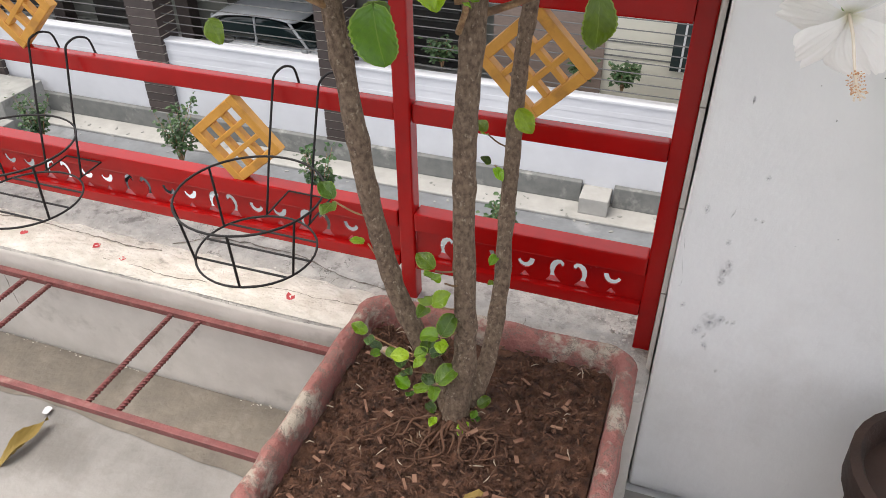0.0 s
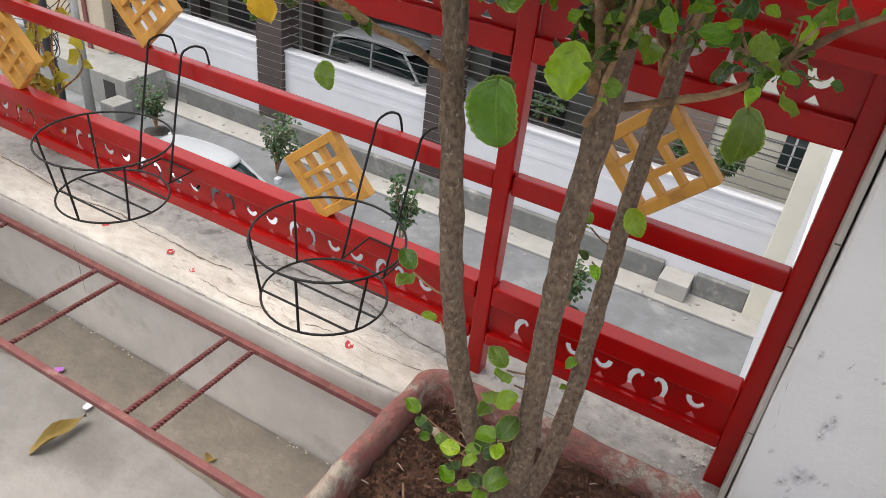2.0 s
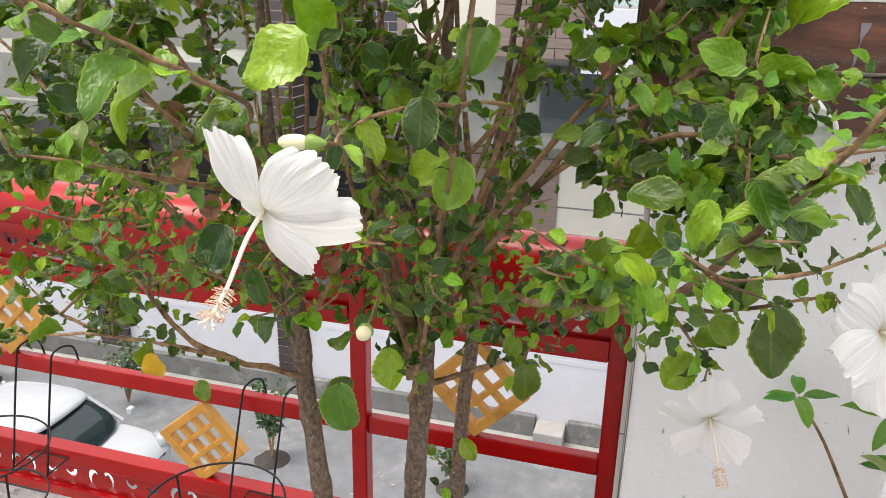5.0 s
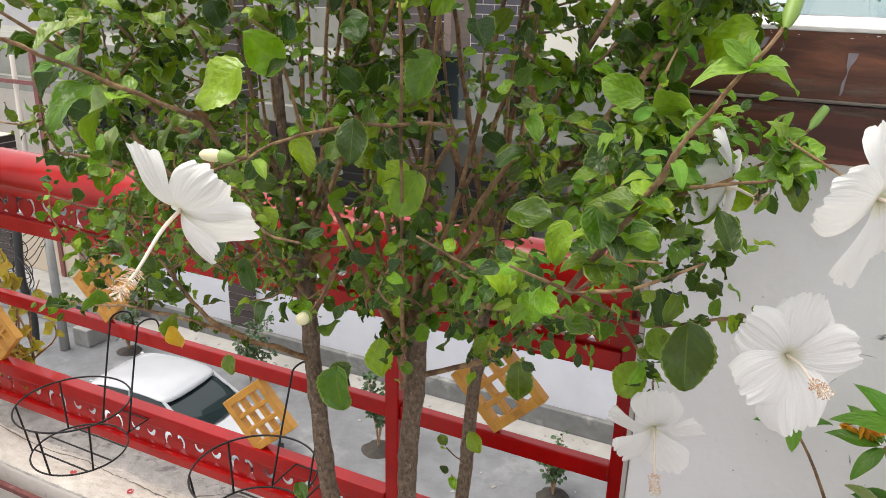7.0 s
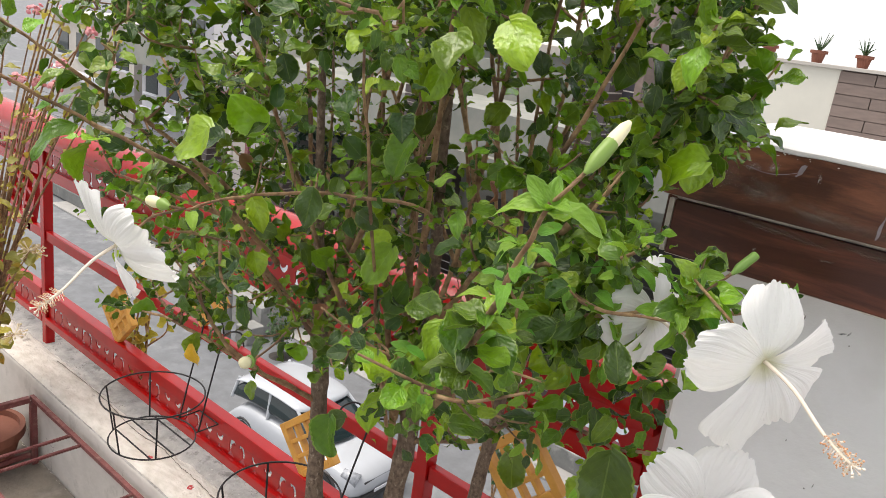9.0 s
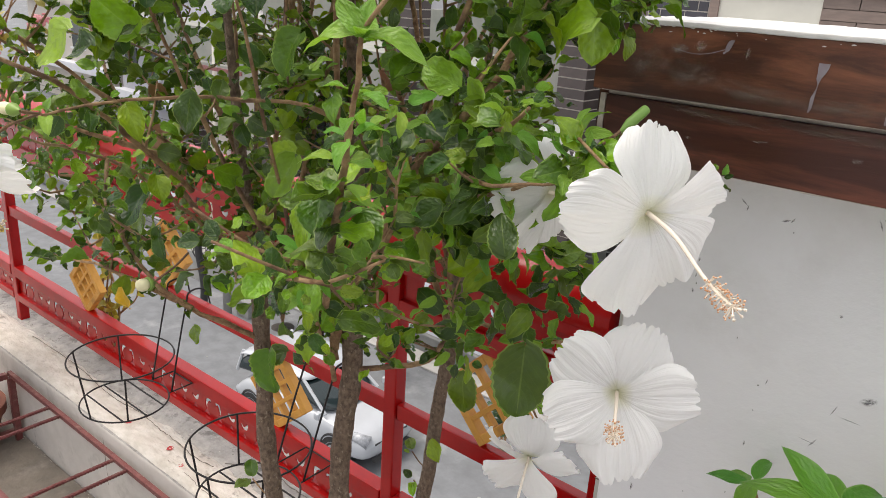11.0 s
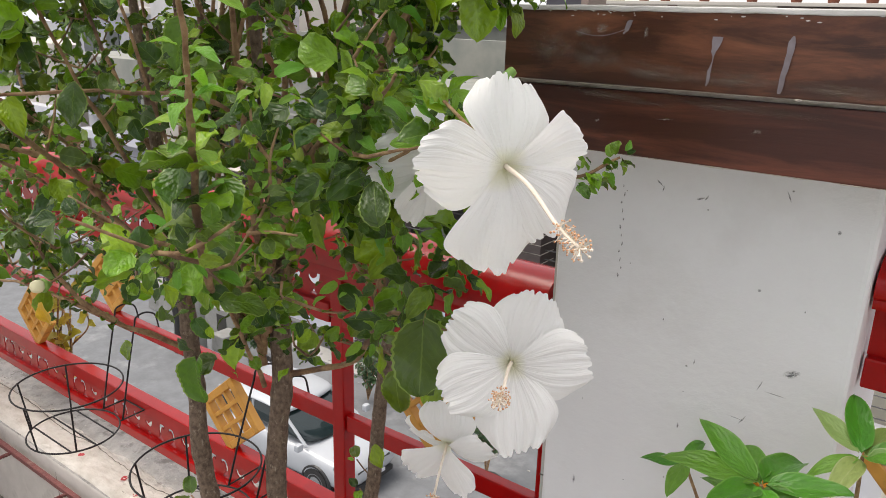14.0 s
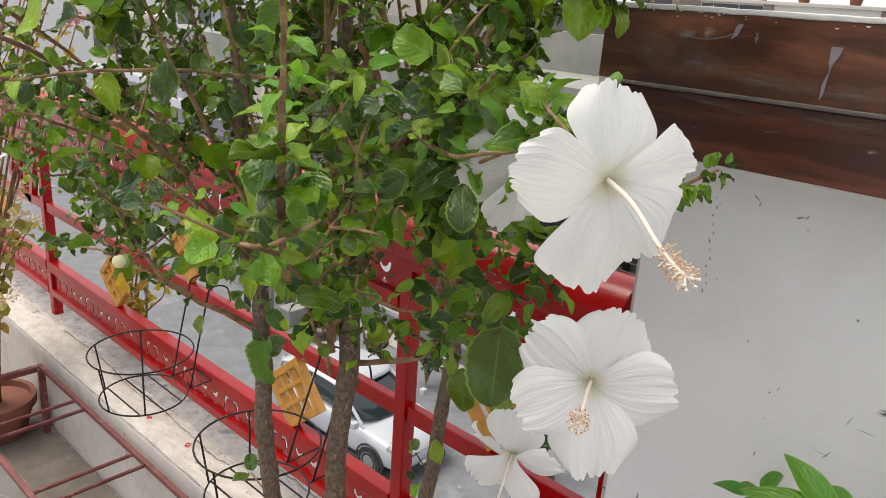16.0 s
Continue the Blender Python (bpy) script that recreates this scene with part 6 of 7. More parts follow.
single_leaf((0.178, 0.523, 1.531), (0.7, -0.3, 0.2), (0.2, -0.8, 0.6), 0.032)
single_leaf((0.132, 0.468, 1.536), (-0.6, -0.3, -0.4), (0.3, -0.8, 0.6), 0.028)
single_leaf((0.105, 0.461, 1.576), (-0.3, -0.5, -0.5), (0.2, -0.7, 0.8), 0.036)
single_leaf((0.087, 0.526, 1.581), (0.85, -0.2, -0.1), (0.1, -0.6, 0.8), 0.036)
single_leaf((-0.093, 0.433, 1.573), (0.0, -0.2, -0.95), (0.3, -0.9, 0.3), 0.038)
single_leaf((-0.167, 0.416, 1.645), (-0.2, -0.5, 0.5), (0.3, -0.9, 0.4), 0.044)
single_leaf((-0.169, 0.363, 1.62), (-0.7, -0.2, -0.55), (0.2, -0.8, 0.6), 0.052)
single_leaf((0.112, 0.603, 1.569), (0.5, -0.3, -0.6), (0.3, -0.9, 0.4), 0.048)
single_leaf((0.154, 0.636, 1.651), (0.25, -0.2, -0.9), (0.7, -0.6, 0.3), 0.044)
single_leaf((-0.095, 0.533, 1.504), (-0.2, -0.3, -0.8), (0.1, -1, 0.35), 0.048)
single_leaf((-0.125, 0.55, 1.515), (-0.6, -0.3, -0.4), (0.0, -1, 0.4), 0.042)
single_leaf((0.042, 0.463, 1.464), (0.1, -0.3, -0.9), (0.2, -1, 0.3), 0.058)
single_leaf((0.012, 0.473, 1.721), (0.3, -0.5, -0.5), (0.3, -0.9, 0.5), 0.046)
single_leaf((0.06, 0.49, 1.735), (0.6, -0.3, -0.5), (0.4, -0.8, 0.5), 0.048)
single_leaf((0.073, 0.411, 1.543), (0.9, -0.2, -0.05), (0.1, -0.7, 0.7), 0.038)
single_leaf((-0.075, 0.52, 1.62), (-0.2, -0.4, -0.7), (0.1, -1, 0.4), 0.044)
single_leaf((-0.13, 0.5, 1.66), (0.5, -0.4, -0.3), (0.2, -0.9, 0.5), 0.04)
single_leaf((0.13, 0.374, 1.553), (0.3, -0.4, -0.7), (0.3, -0.8, 0.5), 0.031)
single_leaf((0.155, 0.39, 1.545), (0.6, -0.3, -0.6), (0.3, -0.8, 0.5), 0.029)
single_leaf((0.1, 0.385, 1.535), (-0.1, -0.4, -0.8), (0.1, -0.9, 0.5), 0.031)
single_leaf((-0.2, 0.4, 1.615), (-0.8, -0.2, -0.2), (0.1, -0.7, 0.7), 0.036)
single_leaf((-0.31, 0.5, 1.43), (-0.1, -0.4, -0.8), (0.1, -1, 0.3), 0.052)
single_leaf((-0.35, 0.52, 1.4), (-0.4, -0.3, -0.7), (0, -1, 0.4), 0.04)
single_leaf((-0.27, 0.5, 1.4), (0.3, -0.3, -0.7), (0.1, -1, 0.4), 0.036)
single_leaf((-0.15, 0.86, 1.02), (0.5, -0.2, -0.7), (0, -1, 0.4), 0.038)

# leaves on the open, street-away side stand singly; the rest are one mass
small.sort(key=lambda e: e[0].translation.y)
near += small[:255]
mass = small[255:]
big = [leaf_mesh("leaf", [(sh, Matrix.Identity(4))], LEAF) for sh in LARGE]
for i, (m, s) in enumerate(near):
    lf = part("leaf", big[i % len(big)], LEAF, plant)
    lf.matrix_basis = Matrix.Translation(-OFF) @ m
tagged(part("foliage", leaf_mesh("foliage", [(SMALL[i % 14], Matrix.Translation(-OFF) @ m) for i, (m, s) in enumerate(mass)], LEAF), LEAF, plant, "dense mid-green toothed leaves"), kind="stuff")
fresh = [leaf_mesh("young_leaf", [(sh, Matrix.Identity(4))], YOUNG) for sh in FRESH]
for i, (m, s) in enumerate(young):
    part("young_leaf", fresh[i % 5], YOUNG, plant).matrix_basis = Matrix.Translation(-OFF) @ m
for q, way, face, s in (((-0.418, 0.533, 1.292), (0.05, -0.1, -1), (0.1, -1, 0.2), 0.029),):
    yl = part("yellow_leaf", leaf_mesh("yellow_leaf", [(LARGE[1], Matrix.Identity(4))], YELLOW), YELLOW, plant, "single yellowed leaf")
    yl.matrix_basis = Matrix.Translation(-OFF) @ leaf_pose(q, way, face, s)

dry_leaf = [leaf_mesh("dry_leaf", [(leaf_shape(9, 5, 0.9, -0.5, 0.8, 0.12, 0.05, 0.3, 40 + k), Matrix.Identity(4))], HUSK) for k in range(3)]
for i, (q, way, s) in enumerate((((-0.18, 0.672, 1.312), (0.5, -0.5, 0.3), 0.030), ((-0.175, 0.668, 1.305), (-0.6, -0.5, 0.1), 0.026), ((-0.40, 0.60, 1.50), (0.1, -0.3, -0.9), 0.034), ((-0.405, 0.60, 1.53), (-0.4, -0.3, 0.6), 0.024), ((-0.385, 0.61, 1.45), (0.3, -0.2, -0.8), 0.03), ((0.02, 0.55, 1.60), (0.4, -0.3, 0.5), 0.022), ((-0.24, 0.60, 1.40), (0.2, -0.4, -0.5), 0.024), ((-0.10, 0.66, 1.36), (0.6, -0.4, -0.2), 0.022))):
    part("dry_leaf", dry_leaf[i % 3], HUSK, plant, "curled dry brown leaf").matrix_basis = Matrix.Translation(-OFF) @ leaf_pose(q, way, (0.2, -0.7, 0.7), s)

# ---- flowers ----
PETAL = bpy.data.materials.new("white_petal")
PETAL.use_nodes = True
nt = PETAL.node_tree
pbs, pout = nt.nodes["Principled BSDF"], nt.nodes["Material Output"]
puv, psep = nt.nodes.new("ShaderNodeUVMap"), nt.nodes.new("ShaderNodeSeparateXYZ")
nt.links.new(puv.outputs[0], psep.inputs[0])
pr = nt.nodes.new("ShaderNodeValToRGB")
pr.color_ramp.elements[0].position, pr.color_ramp.elements[0].color = 0.0, (0.74, 0.72, 0.38, 1)
pr.color_ramp.elements[1].position, pr.color_ramp.elements[1].color = 0.22, (0.955, 0.95, 0.935, 1)
nt.links.new(psep.outputs[1], pr.inputs[0])
nt.links.new(pr.outputs[0], pbs.inputs["Base Color"])
pbs.inputs["Roughness"].default_value = 0.62
pbs.inputs["Specular IOR Level"].default_value = 0.25
pw = nt.nodes.new("ShaderNodeTexNoise")
pmap = nt.nodes.new("ShaderNodeMapping")
pmap.inputs["Scale"].default_value = (17, 0.8, 1)
nt.links.new(puv.outputs[0], pmap.inputs[0])
nt.links.new(pmap.outputs[0], pw.inputs["Vector"])
pw.inputs["Scale"].default_value, pw.inputs["Detail"].default_value = 1.6, 3.0
pbump = nt.nodes.new("ShaderNodeBump")
pbump.inputs["Strength"].default_value, pbump.inputs["Distance"].default_value = 0.8, 0.0026
nt.links.new(pw.outputs[0], pbump.inputs["Height"])
nt.links.new(pbump.outputs[0], pbs.inputs["Normal"])
ptr = nt.nodes.new("ShaderNodeBsdfTranslucent")
ptr.inputs["Color"].default_value = (0.96, 0.955, 0.935, 1)
pms = nt.nodes.new("ShaderNodeMixShader")
pms.inputs[0].default_value = 0.36
nt.links.new(pbs.outputs[0], pms.inputs[1])
nt.links.new(ptr.outputs[0], pms.inputs[2])
nt.links.new(pms.outputs[0], pout.inputs[0])
PISTIL = mat("cream_pistil", (0.80, 0.72, 0.62), (0.76, 0.66, 0.54), 40, 0.6)
ANTHER = mat("tan_anther", (0.55, 0.26, 0.12), (0.66, 0.42, 0.26), 90, 0.8)
CALYX = leaf_mat("calyx", (0.17, 0.33, 0.05), (0.24, 0.42, 0.07), (0.22, 0.36, 0.1), 0.2)
CREAMBUD = mat("cream_bud", (0.78, 0.74, 0.50), (0.72, 0.66, 0.38), 30, 0.6)


def petal_mesh(seed, cup, width):
    """An obovate petal on a narrow claw, ribbed like a fan and frilled along its end; length 1 along +y, its inner side +z."""
    r = random.Random(seed)
    ph, lean, rows, cols = r.uniform(0, 6), r.uniform(-0.10, 0.10), 23, 41
    pts, uvs, faces = [], [], []
    for i in range(rows):
        v = i / (rows - 1)
        half = width * (0.04 + 0.46 * math.sin(min(1, v * 1.25) * math.pi / 2) ** 1.1 * (1 - 0.26 * (max(0, v - 0.70) / 0.30) ** 2))
        for j in range(cols):
            u = j / (cols - 1) * 2 - 1
            edge = 1 - 0.22 * abs(u) ** 2.6
            notch = (1 - abs(math.sin(u * 6.2 + ph))) ** 3 * 0.07 + (1 - abs(math.sin(u * 15 + ph * 2))) ** 2 * 0.035
            rad = v * edge * (1 + (0.03 * math.sin(u * 4 + ph) - notch) * v ** 5)
            x, y = u * half * (0.88 + 0.12 * edge) + lean * v * v, rad
            z = cup * math.sin(math.pi * min(1, v ** 0.8)) - 0.12 * v * v * u * u + 0.05 * v * v * u * math.sin(ph)
            z += 0.035 * v ** 3 * math.sin(u * 6 + ph) + 0.016 * v ** 4 * math.sin(u * 15 + ph) + 0.011 * v * (1 - 0.45 * v) * math.sin(u * 24 + 2 * math.sin(v * 3 + ph))
            pts.append((x, y, z))
            uvs.append((u * 0.5 + 0.5, v))
    for i in range(rows - 1):
        for j in range(cols - 1):
            a = i * cols + j
            faces.append((a, a + 1, a + cols + 1, a + cols))
    return leaf_mesh("petal", [((pts, faces, uvs), Matrix.Identity(4))], PETAL)


def flower(at, pistil, petals, stem, cup=0.13, seed=1, width=0.92, slim=(1, 1, 1, 1, 1)):
    """A white hibiscus bloom: five petals that each reach their own way round a long pistil with a brush of anthers, on a thin stalk with a green calyx."""
    fl = new("flower")
    fl.parent = plant
    tagged(fl, "open white hibiscus bloom with frilled petals and a long pistil")
    fl.matrix_basis = Matrix.Translation(Vector(at) - OFF)
    axis = Vector(pistil).normalized()
    for k, tip in enumerate(petals):
        tip = Vector(tip)
        p = part("petal", petal_mesh(seed * 10 + k, cup, width * slim[k]), PETAL, fl)
        p.matrix_basis = leaf_pose(axis * 0.0007 * (k % 3), tip, axis, tip.length)
    ln = Vector(pistil).length
    line = spline([Vector((0, 0, 0)), Vector(pistil) * 0.35 + Vector((0, 0, 0.010 * ln / 0.07)) * 0.3, Vector(pistil) * 0.72 - Vector((0, 0, 0.001)), Vector(pistil)], 6)
    part("pistil", tube(bmesh.new(), line, [0.0015 - 0.0006 * i / len(line) for i in range(len(line))], 8), PISTIL, fl, smooth=True)
    bm, bm2 = bmesh.new(), bmesh.new()
    r = random.Random(seed + 3)
    n = len(line)
    side = axis.orthogonal().normalized()
    for i in range(95):
        t = r.uniform(0.64, 0.97)
        p = line[min(n - 1, int(t * n))].lerp(line[min(n - 1, int(t * n) + 1)], (t * n) % 1)
        out = Matrix.Rotation(r.uniform(0, 6.28), 3, axis) @ side
        q = p + (out + axis * 0.35) * r.uniform(0.003, 0.0066)
        tube(bm, [p, q], 0.00022, 3, False)
        bmesh.ops.create_icosphere(bm2, subdivisions=1, radius=r.uniform(0.00045, 0.0008), matrix=Matrix.Translation(q))
    for i in range(5):
        out = Matrix.Rotation(i * 1.257, 3, axis) @ side
        q = line[-1] + out * 0.0038 + axis * 0.005
        tube(bm, [line[-1], q], 0.0004, 4, False)
        bmesh.ops.create_icosphere(bm, subdivisions=1, radius=0.0010, matrix=Matrix.Translation(q))
    tagged(part("stamen_brush", bm, PISTIL, fl, "cream hair-thin stamens"), kind="stuff")
    tagged(part("anther_dust", bm2, ANTHER, fl, "tan anthers"), kind="stuff")
    cal = part("calyx", lathe(bmesh.new(), [(0.0, -0.020), (0.004, -0.019), (0.005, -0.010), (0.0045, -0.003), (0.003, -0.0015)], 10), CALYX, fl, smooth=True)
    cal.matrix_basis = axis.to_track_quat("Z", "Y").to_matrix().to_4x4()
    s0, s1 = Vector(stem) - Vector(at), axis * -0.017
    part("stalk", tube(bmesh.new(), spline([s1, s1 - axis * 0.015, (s0 + s1) * 0.5 - axis * 0.008, s0], 5), 0.0011, 6), TWIG, fl, smooth=True)
    return fl


flower((0.286, 0.476, 1.572), (0.064, -0.030, -0.028), ((-0.003, 0.007, 0.049), (0.024, 0.046, 0.004), (0.014, 0.032, -0.044), (-0.003, 0.009, -0.064), (-0.034, -0.038, -0.002)), (0.225, 0.50, 1.60), 0.10, 1, 1.22)
flower((0.252, 0.552, 1.414), (0.029, -0.061, 0.004), ((-0.038, -0.030, 0.030), (0.013, 0.008, 0.055), (0.056, 0.016, 0.004), (0.025, -0.014, -0.060), (-0.026, -0.044, -0.026)), (0.215, 0.556, 1.44), 0.10, 2, 0.96)
flower((0.145, 0.625, 1.272), (0.015, -0.046, -0.042), ((-0.050, 0.002, -0.002), (0.005, -0.004, 0.046), (0.049, 0.006, 0.006), (-0.027, -0.016, -0.038), (0.028, -0.012, -0.040)), (0.137, 0.632, 1.318), 0.12, 3, 1.22)
flower((0.186, 0.535, 1.552), (0.030, -0.002, -0.004), ((-0.010, 0.020, 0.042), (-0.008, -0.010, -0.044), (-0.022, -0.038, 0.006), (0.004, 0.042, 0.006), (0.000, 0.030, -0.034)), (0.12, 0.53, 1.57), 0.14, 4, 1.2)
flower((-0.134, 0.285, 1.550), (0.0, -0.058, -0.040), ((-0.013, -0.024, 0.048), (0.044, -0.009, 0.030), (0.048, 0.022, -0.017), (0.030, -0.004, -0.033), (-0.028, 0.042, -0.012)), (-0.11, 0.325, 1.58), 0.12, 5, 1.12, (0.5, 0.75, 0.95, 0.75, 0.5))


def bud(at, along, ln, r, stem, shut=0.55):
    """A long furled bud in a green calyx."""
    b = new("bud")
    b.parent = plant
    tagged(b, "furled cream bud in a green calyx")
    z = Vector(along).normalized()
    b.matrix_basis = Matrix.Translation(Vector(at) - OFF) @ z.to_track_quat("Z", "Y").to_matrix().to_4x4()
    part("corolla", lathe(bmesh.new(), [(r * 0.5, ln * 0.2), (r * 0.95, ln * 0.45), (r, ln * 0.65), (r * 0.8, ln * 0.88), (r * 0.35, ln), (0.0, ln * 1.01)], 14), CREAMBUD, b, smooth=True)
    part("calyx", lathe(bmesh.new(), [(0.001, -0.004), (r * 0.7, 0.0), (r * 1.1, ln * 0.2), (r * 1.06, ln * shut), (r * 0.9, ln * (shut + 0.06))], 12), CALYX, b, smooth=True)
    inv = b.matrix_basis.to_3x3().inverted()
    s0 = inv @ (Vector(stem) - Vector(at))
    part("stalk", tube(bmesh.new(), spline([Vector((0, 0, 0)), s0 * 0.5 + Vector((0, 0, -0.004)), s0], 4), 0.0011, 6), TWIG, b, smooth=True)


bud((0.2215, 0.337, 1.684), (0.10, 0.72, 0.66), 0.034, 0.0038, (0.208, 0.330, 1.664), 0.52)
bud((-0.112, 0.311, 1.583), (-0.95, -0.12, -0.02), 0.024, 0.0046, (-0.11, 0.325, 1.58), 0.25)
bud((-0.126, 0.410, 1.422), (0.1, -0.8, 0.1), 0.015, 0.0058, (-0.13, 0.45, 1.44), 0.3)
bud((0.240, 0.530, 1.606), (0.35, 0.65, 0.6), 0.019, 0.0031, (0.225, 0.504, 1.585), 0.95)
bud((0.135, 0.65, 1.725), (0.5, -0.2, 0.4), 0.022, 0.004, (0.13, 0.65, 1.72), 0.4)

# ---- the potted plant at the foot of the pillar ----
DARKPOT = mat("dark_terracotta", (0.035, 0.016, 0.011), (0.02, 0.01, 0.007), 12, 0.8, bump=0.2, bump_scale=60)
side = thing("potted_plant", "potted plant with long whorled leaves and an orange bloom", "potted plant", (0.47, 0.785, FLOOR_Z))
part("pot", lathe(bmesh.new(), [(0.0, 0.0), (0.085, 0.0), (0.12, 0.33), (0.132, 0.33), (0.134, 0.375), (0.122, 0.38), (0.115, 0.37), (0.11, 0.34), (0.0, 0.34)], 32), DARKPOT, side, smooth=True).data.set_sharp_from_angle(angle=radians(40))
NARROW = [leaf_shape(13, 5, random.uniform(0.15, 0.45), random.uniform(0.0, 0.4), random.uniform(0.30, 0.40), 0.03, 0.0, 0.0, s) for s in range(6)]
SIDELEAF = leaf_mat("long_leaf", (0.05, 0.19, 0.012), (0.16, 0.38, 0.03), (0.24, 0.42, 0.1), 0.22, 0.35)
PALELEAF = leaf_mat("pale_striped_leaf", (0.16, 0.30, 0.05), (0.42, 0.50, 0.20), (0.62, 0.62, 0.40), 0.22, 0.4)
longleaf = [leaf_mesh("long_leaf", [(sh, Matrix.Identity(4))], SIDELEAF) for sh in NARROW]
paleleaf = [leaf_mesh("pale_leaf", [(sh, Matrix.Identity(4))], PALELEAF) for sh in NARROW]
stems = bmesh.new()
WHORLS = [((-0.19, 0.12, 0.902), 5, 0.056, 0), ((-0.079, -0.033, 1.003), 8, 0.074, 0), ((-0.018, 0.09, 0.995), 8, 0.066, 1), ((-0.09, 0.06, 0.93), 6, 0.060, 0), ((0.05, 0.02, 0.97), 7, 0.066, 1), ((0.10, -0.05, 0.94), 7, 0.066, 1), ((-0.03, -0.06, 0.93), 6, 0.064, 0)]
WHORLS += [((0.11 * math.cos(i * 2.4) + rnd.uniform(-0.02, 0.05), 0.10 * math.sin(i * 2.4), rnd.uniform(0.74, 0.90)), 6, 0.060, i % 2) for i in range(9)]
for i, (top, n, s, pale) in enumerate(WHORLS):
    top = Vector(top)
    tube(stems, spline([(0.02 * math.cos(i), 0.02 * math.sin(i), 0.335), (top.x * 0.35, top.y * 0.35, 0.66), (top.x * 0.75, top.y * 0.75, top.z - 0.07), top], 5), [0.0034 - 0.0017 * k / 15 for k in range(16)], 6)
    for k in range(n):
        b = k * 6.283 / n + i * 1.1 + rnd.uniform(-0.3, 0.3)
        way = Vector((math.cos(b), math.sin(b), rnd.uniform(-0.35, 0.55)))
        me = (paleleaf if pale and k % 2 else longleaf)[(k + i) % 6]
        part("long_leaf", me, me.materials[0], side).matrix_basis = leaf_pose(top + way * 0.004, way, (0.25 * math.cos(b), 0.25 * math.sin(b) - 0.2, 1), s * rnd.uniform(0.75, 1.1))
tagged(part("stem_mass", stems, TWIG, side), kind="stuff")
ORANGE = mat("orange_petal", (0.78, 0.40, 0.02), (0.62, 0.24, 0.02), 40, 0.6)
bm = bmesh.new()
for i in range(26):
    a, e = rnd.uniform(0, 6.28), rnd.uniform(-0.3, 1)
    bmesh.ops.create_icosphere(bm, subdivisions=1, radius=0.009, matrix=Matrix.Translation((0.018 * math.cos(a), 0.013 * math.sin(a), 0.010 * e)) @ Euler((e, a, a * 2)).to_matrix().to_4x4() @ Matrix.Diagonal((1.3, 0.9, 0.12, 1)))
part("bloom", bm, ORANGE, side, "small orange bloom").location = (-0.113, 0.080, 0.935)

# ---- litter on the floor and ledge ----
fl_leaf = part("fallen_leaf", leaf_mesh("fallen_leaf", [(leaf_shape(15, 5, 0.9, -0.12, 0.26, 0.06, 0.03, 0, 5), leaf_pose((0, 0, 0), (0, 1, 0), (0, 0, 1), 0.12))], DRY), DRY)
fl_leaf.matrix_basis = pose(-1.085, 0.585, FLOOR_Z + 0.004, 0, 0, -8)
tagged(fl_leaf, "long curled olive-brown fallen leaf on the floor", "fallen leaf")
fl2 = part("fallen_leaf", leaf_mesh("fallen_leaf", [(LARGE[2], leaf_pose((0, 0, 0), (0, 1, 0), (0, 0, 1), 0.035))], DRY), DRY)
fl2.matrix_basis = pose(-0.80, 0.765, FLOOR_Z + 0.004, 0, 0, 20)
tagged(fl2, "small yellow-brown fallen leaf on the floor", "fallen leaf")
WHITEPETAL = mat("white_fallen_petal", (0.72, 0.72, 0.74), (0.64, 0.62, 0.68), 50, 0.7)
PURPLE = mat("purple_petal", (0.34, 0.10, 0.45), (0.4, 0.16, 0.5), 50, 0.7)
REDPETAL = mat("red_petal", (0.50, 0.06, 0.07), (0.4, 0.05, 0.05), 50, 0.7)
for x, y, z, m, s in ((-1.096, 0.727, FLOOR_Z, WHITEPETAL, 0.022), (-1.231, 0.762, FLOOR_Z, PURPLE, 0.022), (-0.60, 0.935, LEDGE_Z, REDPETAL, 0.022), (-0.98, 0.93, LEDGE_Z, REDPETAL, 0.016), (-1.06, 0.95, LEDGE_Z, REDPETAL, 0.02), (-1.24, 0.94, LEDGE_Z, REDPETAL, 0.016)):
    bm = bmesh.new()
    bmesh.ops.create_grid(bm, x_segments=5, y_segments=4, size=s / 2)
    for v in bm.verts:
        k = 1 - 0.35 * (v.co.y / s * 2) ** 2
        v.co = Vector((v.co.x * k, v.co.y * 0.7, 0.004 + 0.35 * abs(noise.noise(v.co * 120 + Vector((x * 9, 0, 0)))) * s))
    f_ = part("fallen_petal", bm, m, smooth=True)
    f_.matrix_basis = pose(x, y, z + 0.003, 0, 0, x * 400)
    tagged(f_, "crumpled fallen flower petal", "petal", "fallen petals")

# ---- flowering shrub farther along the railing ----
far = thing("flowering_shrub", "thin leggy shrub with olive leaves, pink and cream blooms", "shrub", (-1.90, 0.755, FLOOR_Z))
part("pot", lathe(bmesh.new(), [(0.0, 0.0), (0.085, 0.0), (0.112, 0.10), (0.122, 0.10), (0.122, 0.128), (0.108, 0.128), (0.104, 0.11), (0.0, 0.11)], 28), TERRACOTTA, far, smooth=False)
PINK = mat("pink_petal", (0.62, 0.20, 0.24), (0.66, 0.34, 0.34), 60, 0.7)
CREAMY = mat("cream_floret", (0.66, 0.58, 0.42), (0.60, 0.46, 0.28), 60, 0.7)
bm, leaves = bmesh.new(), []
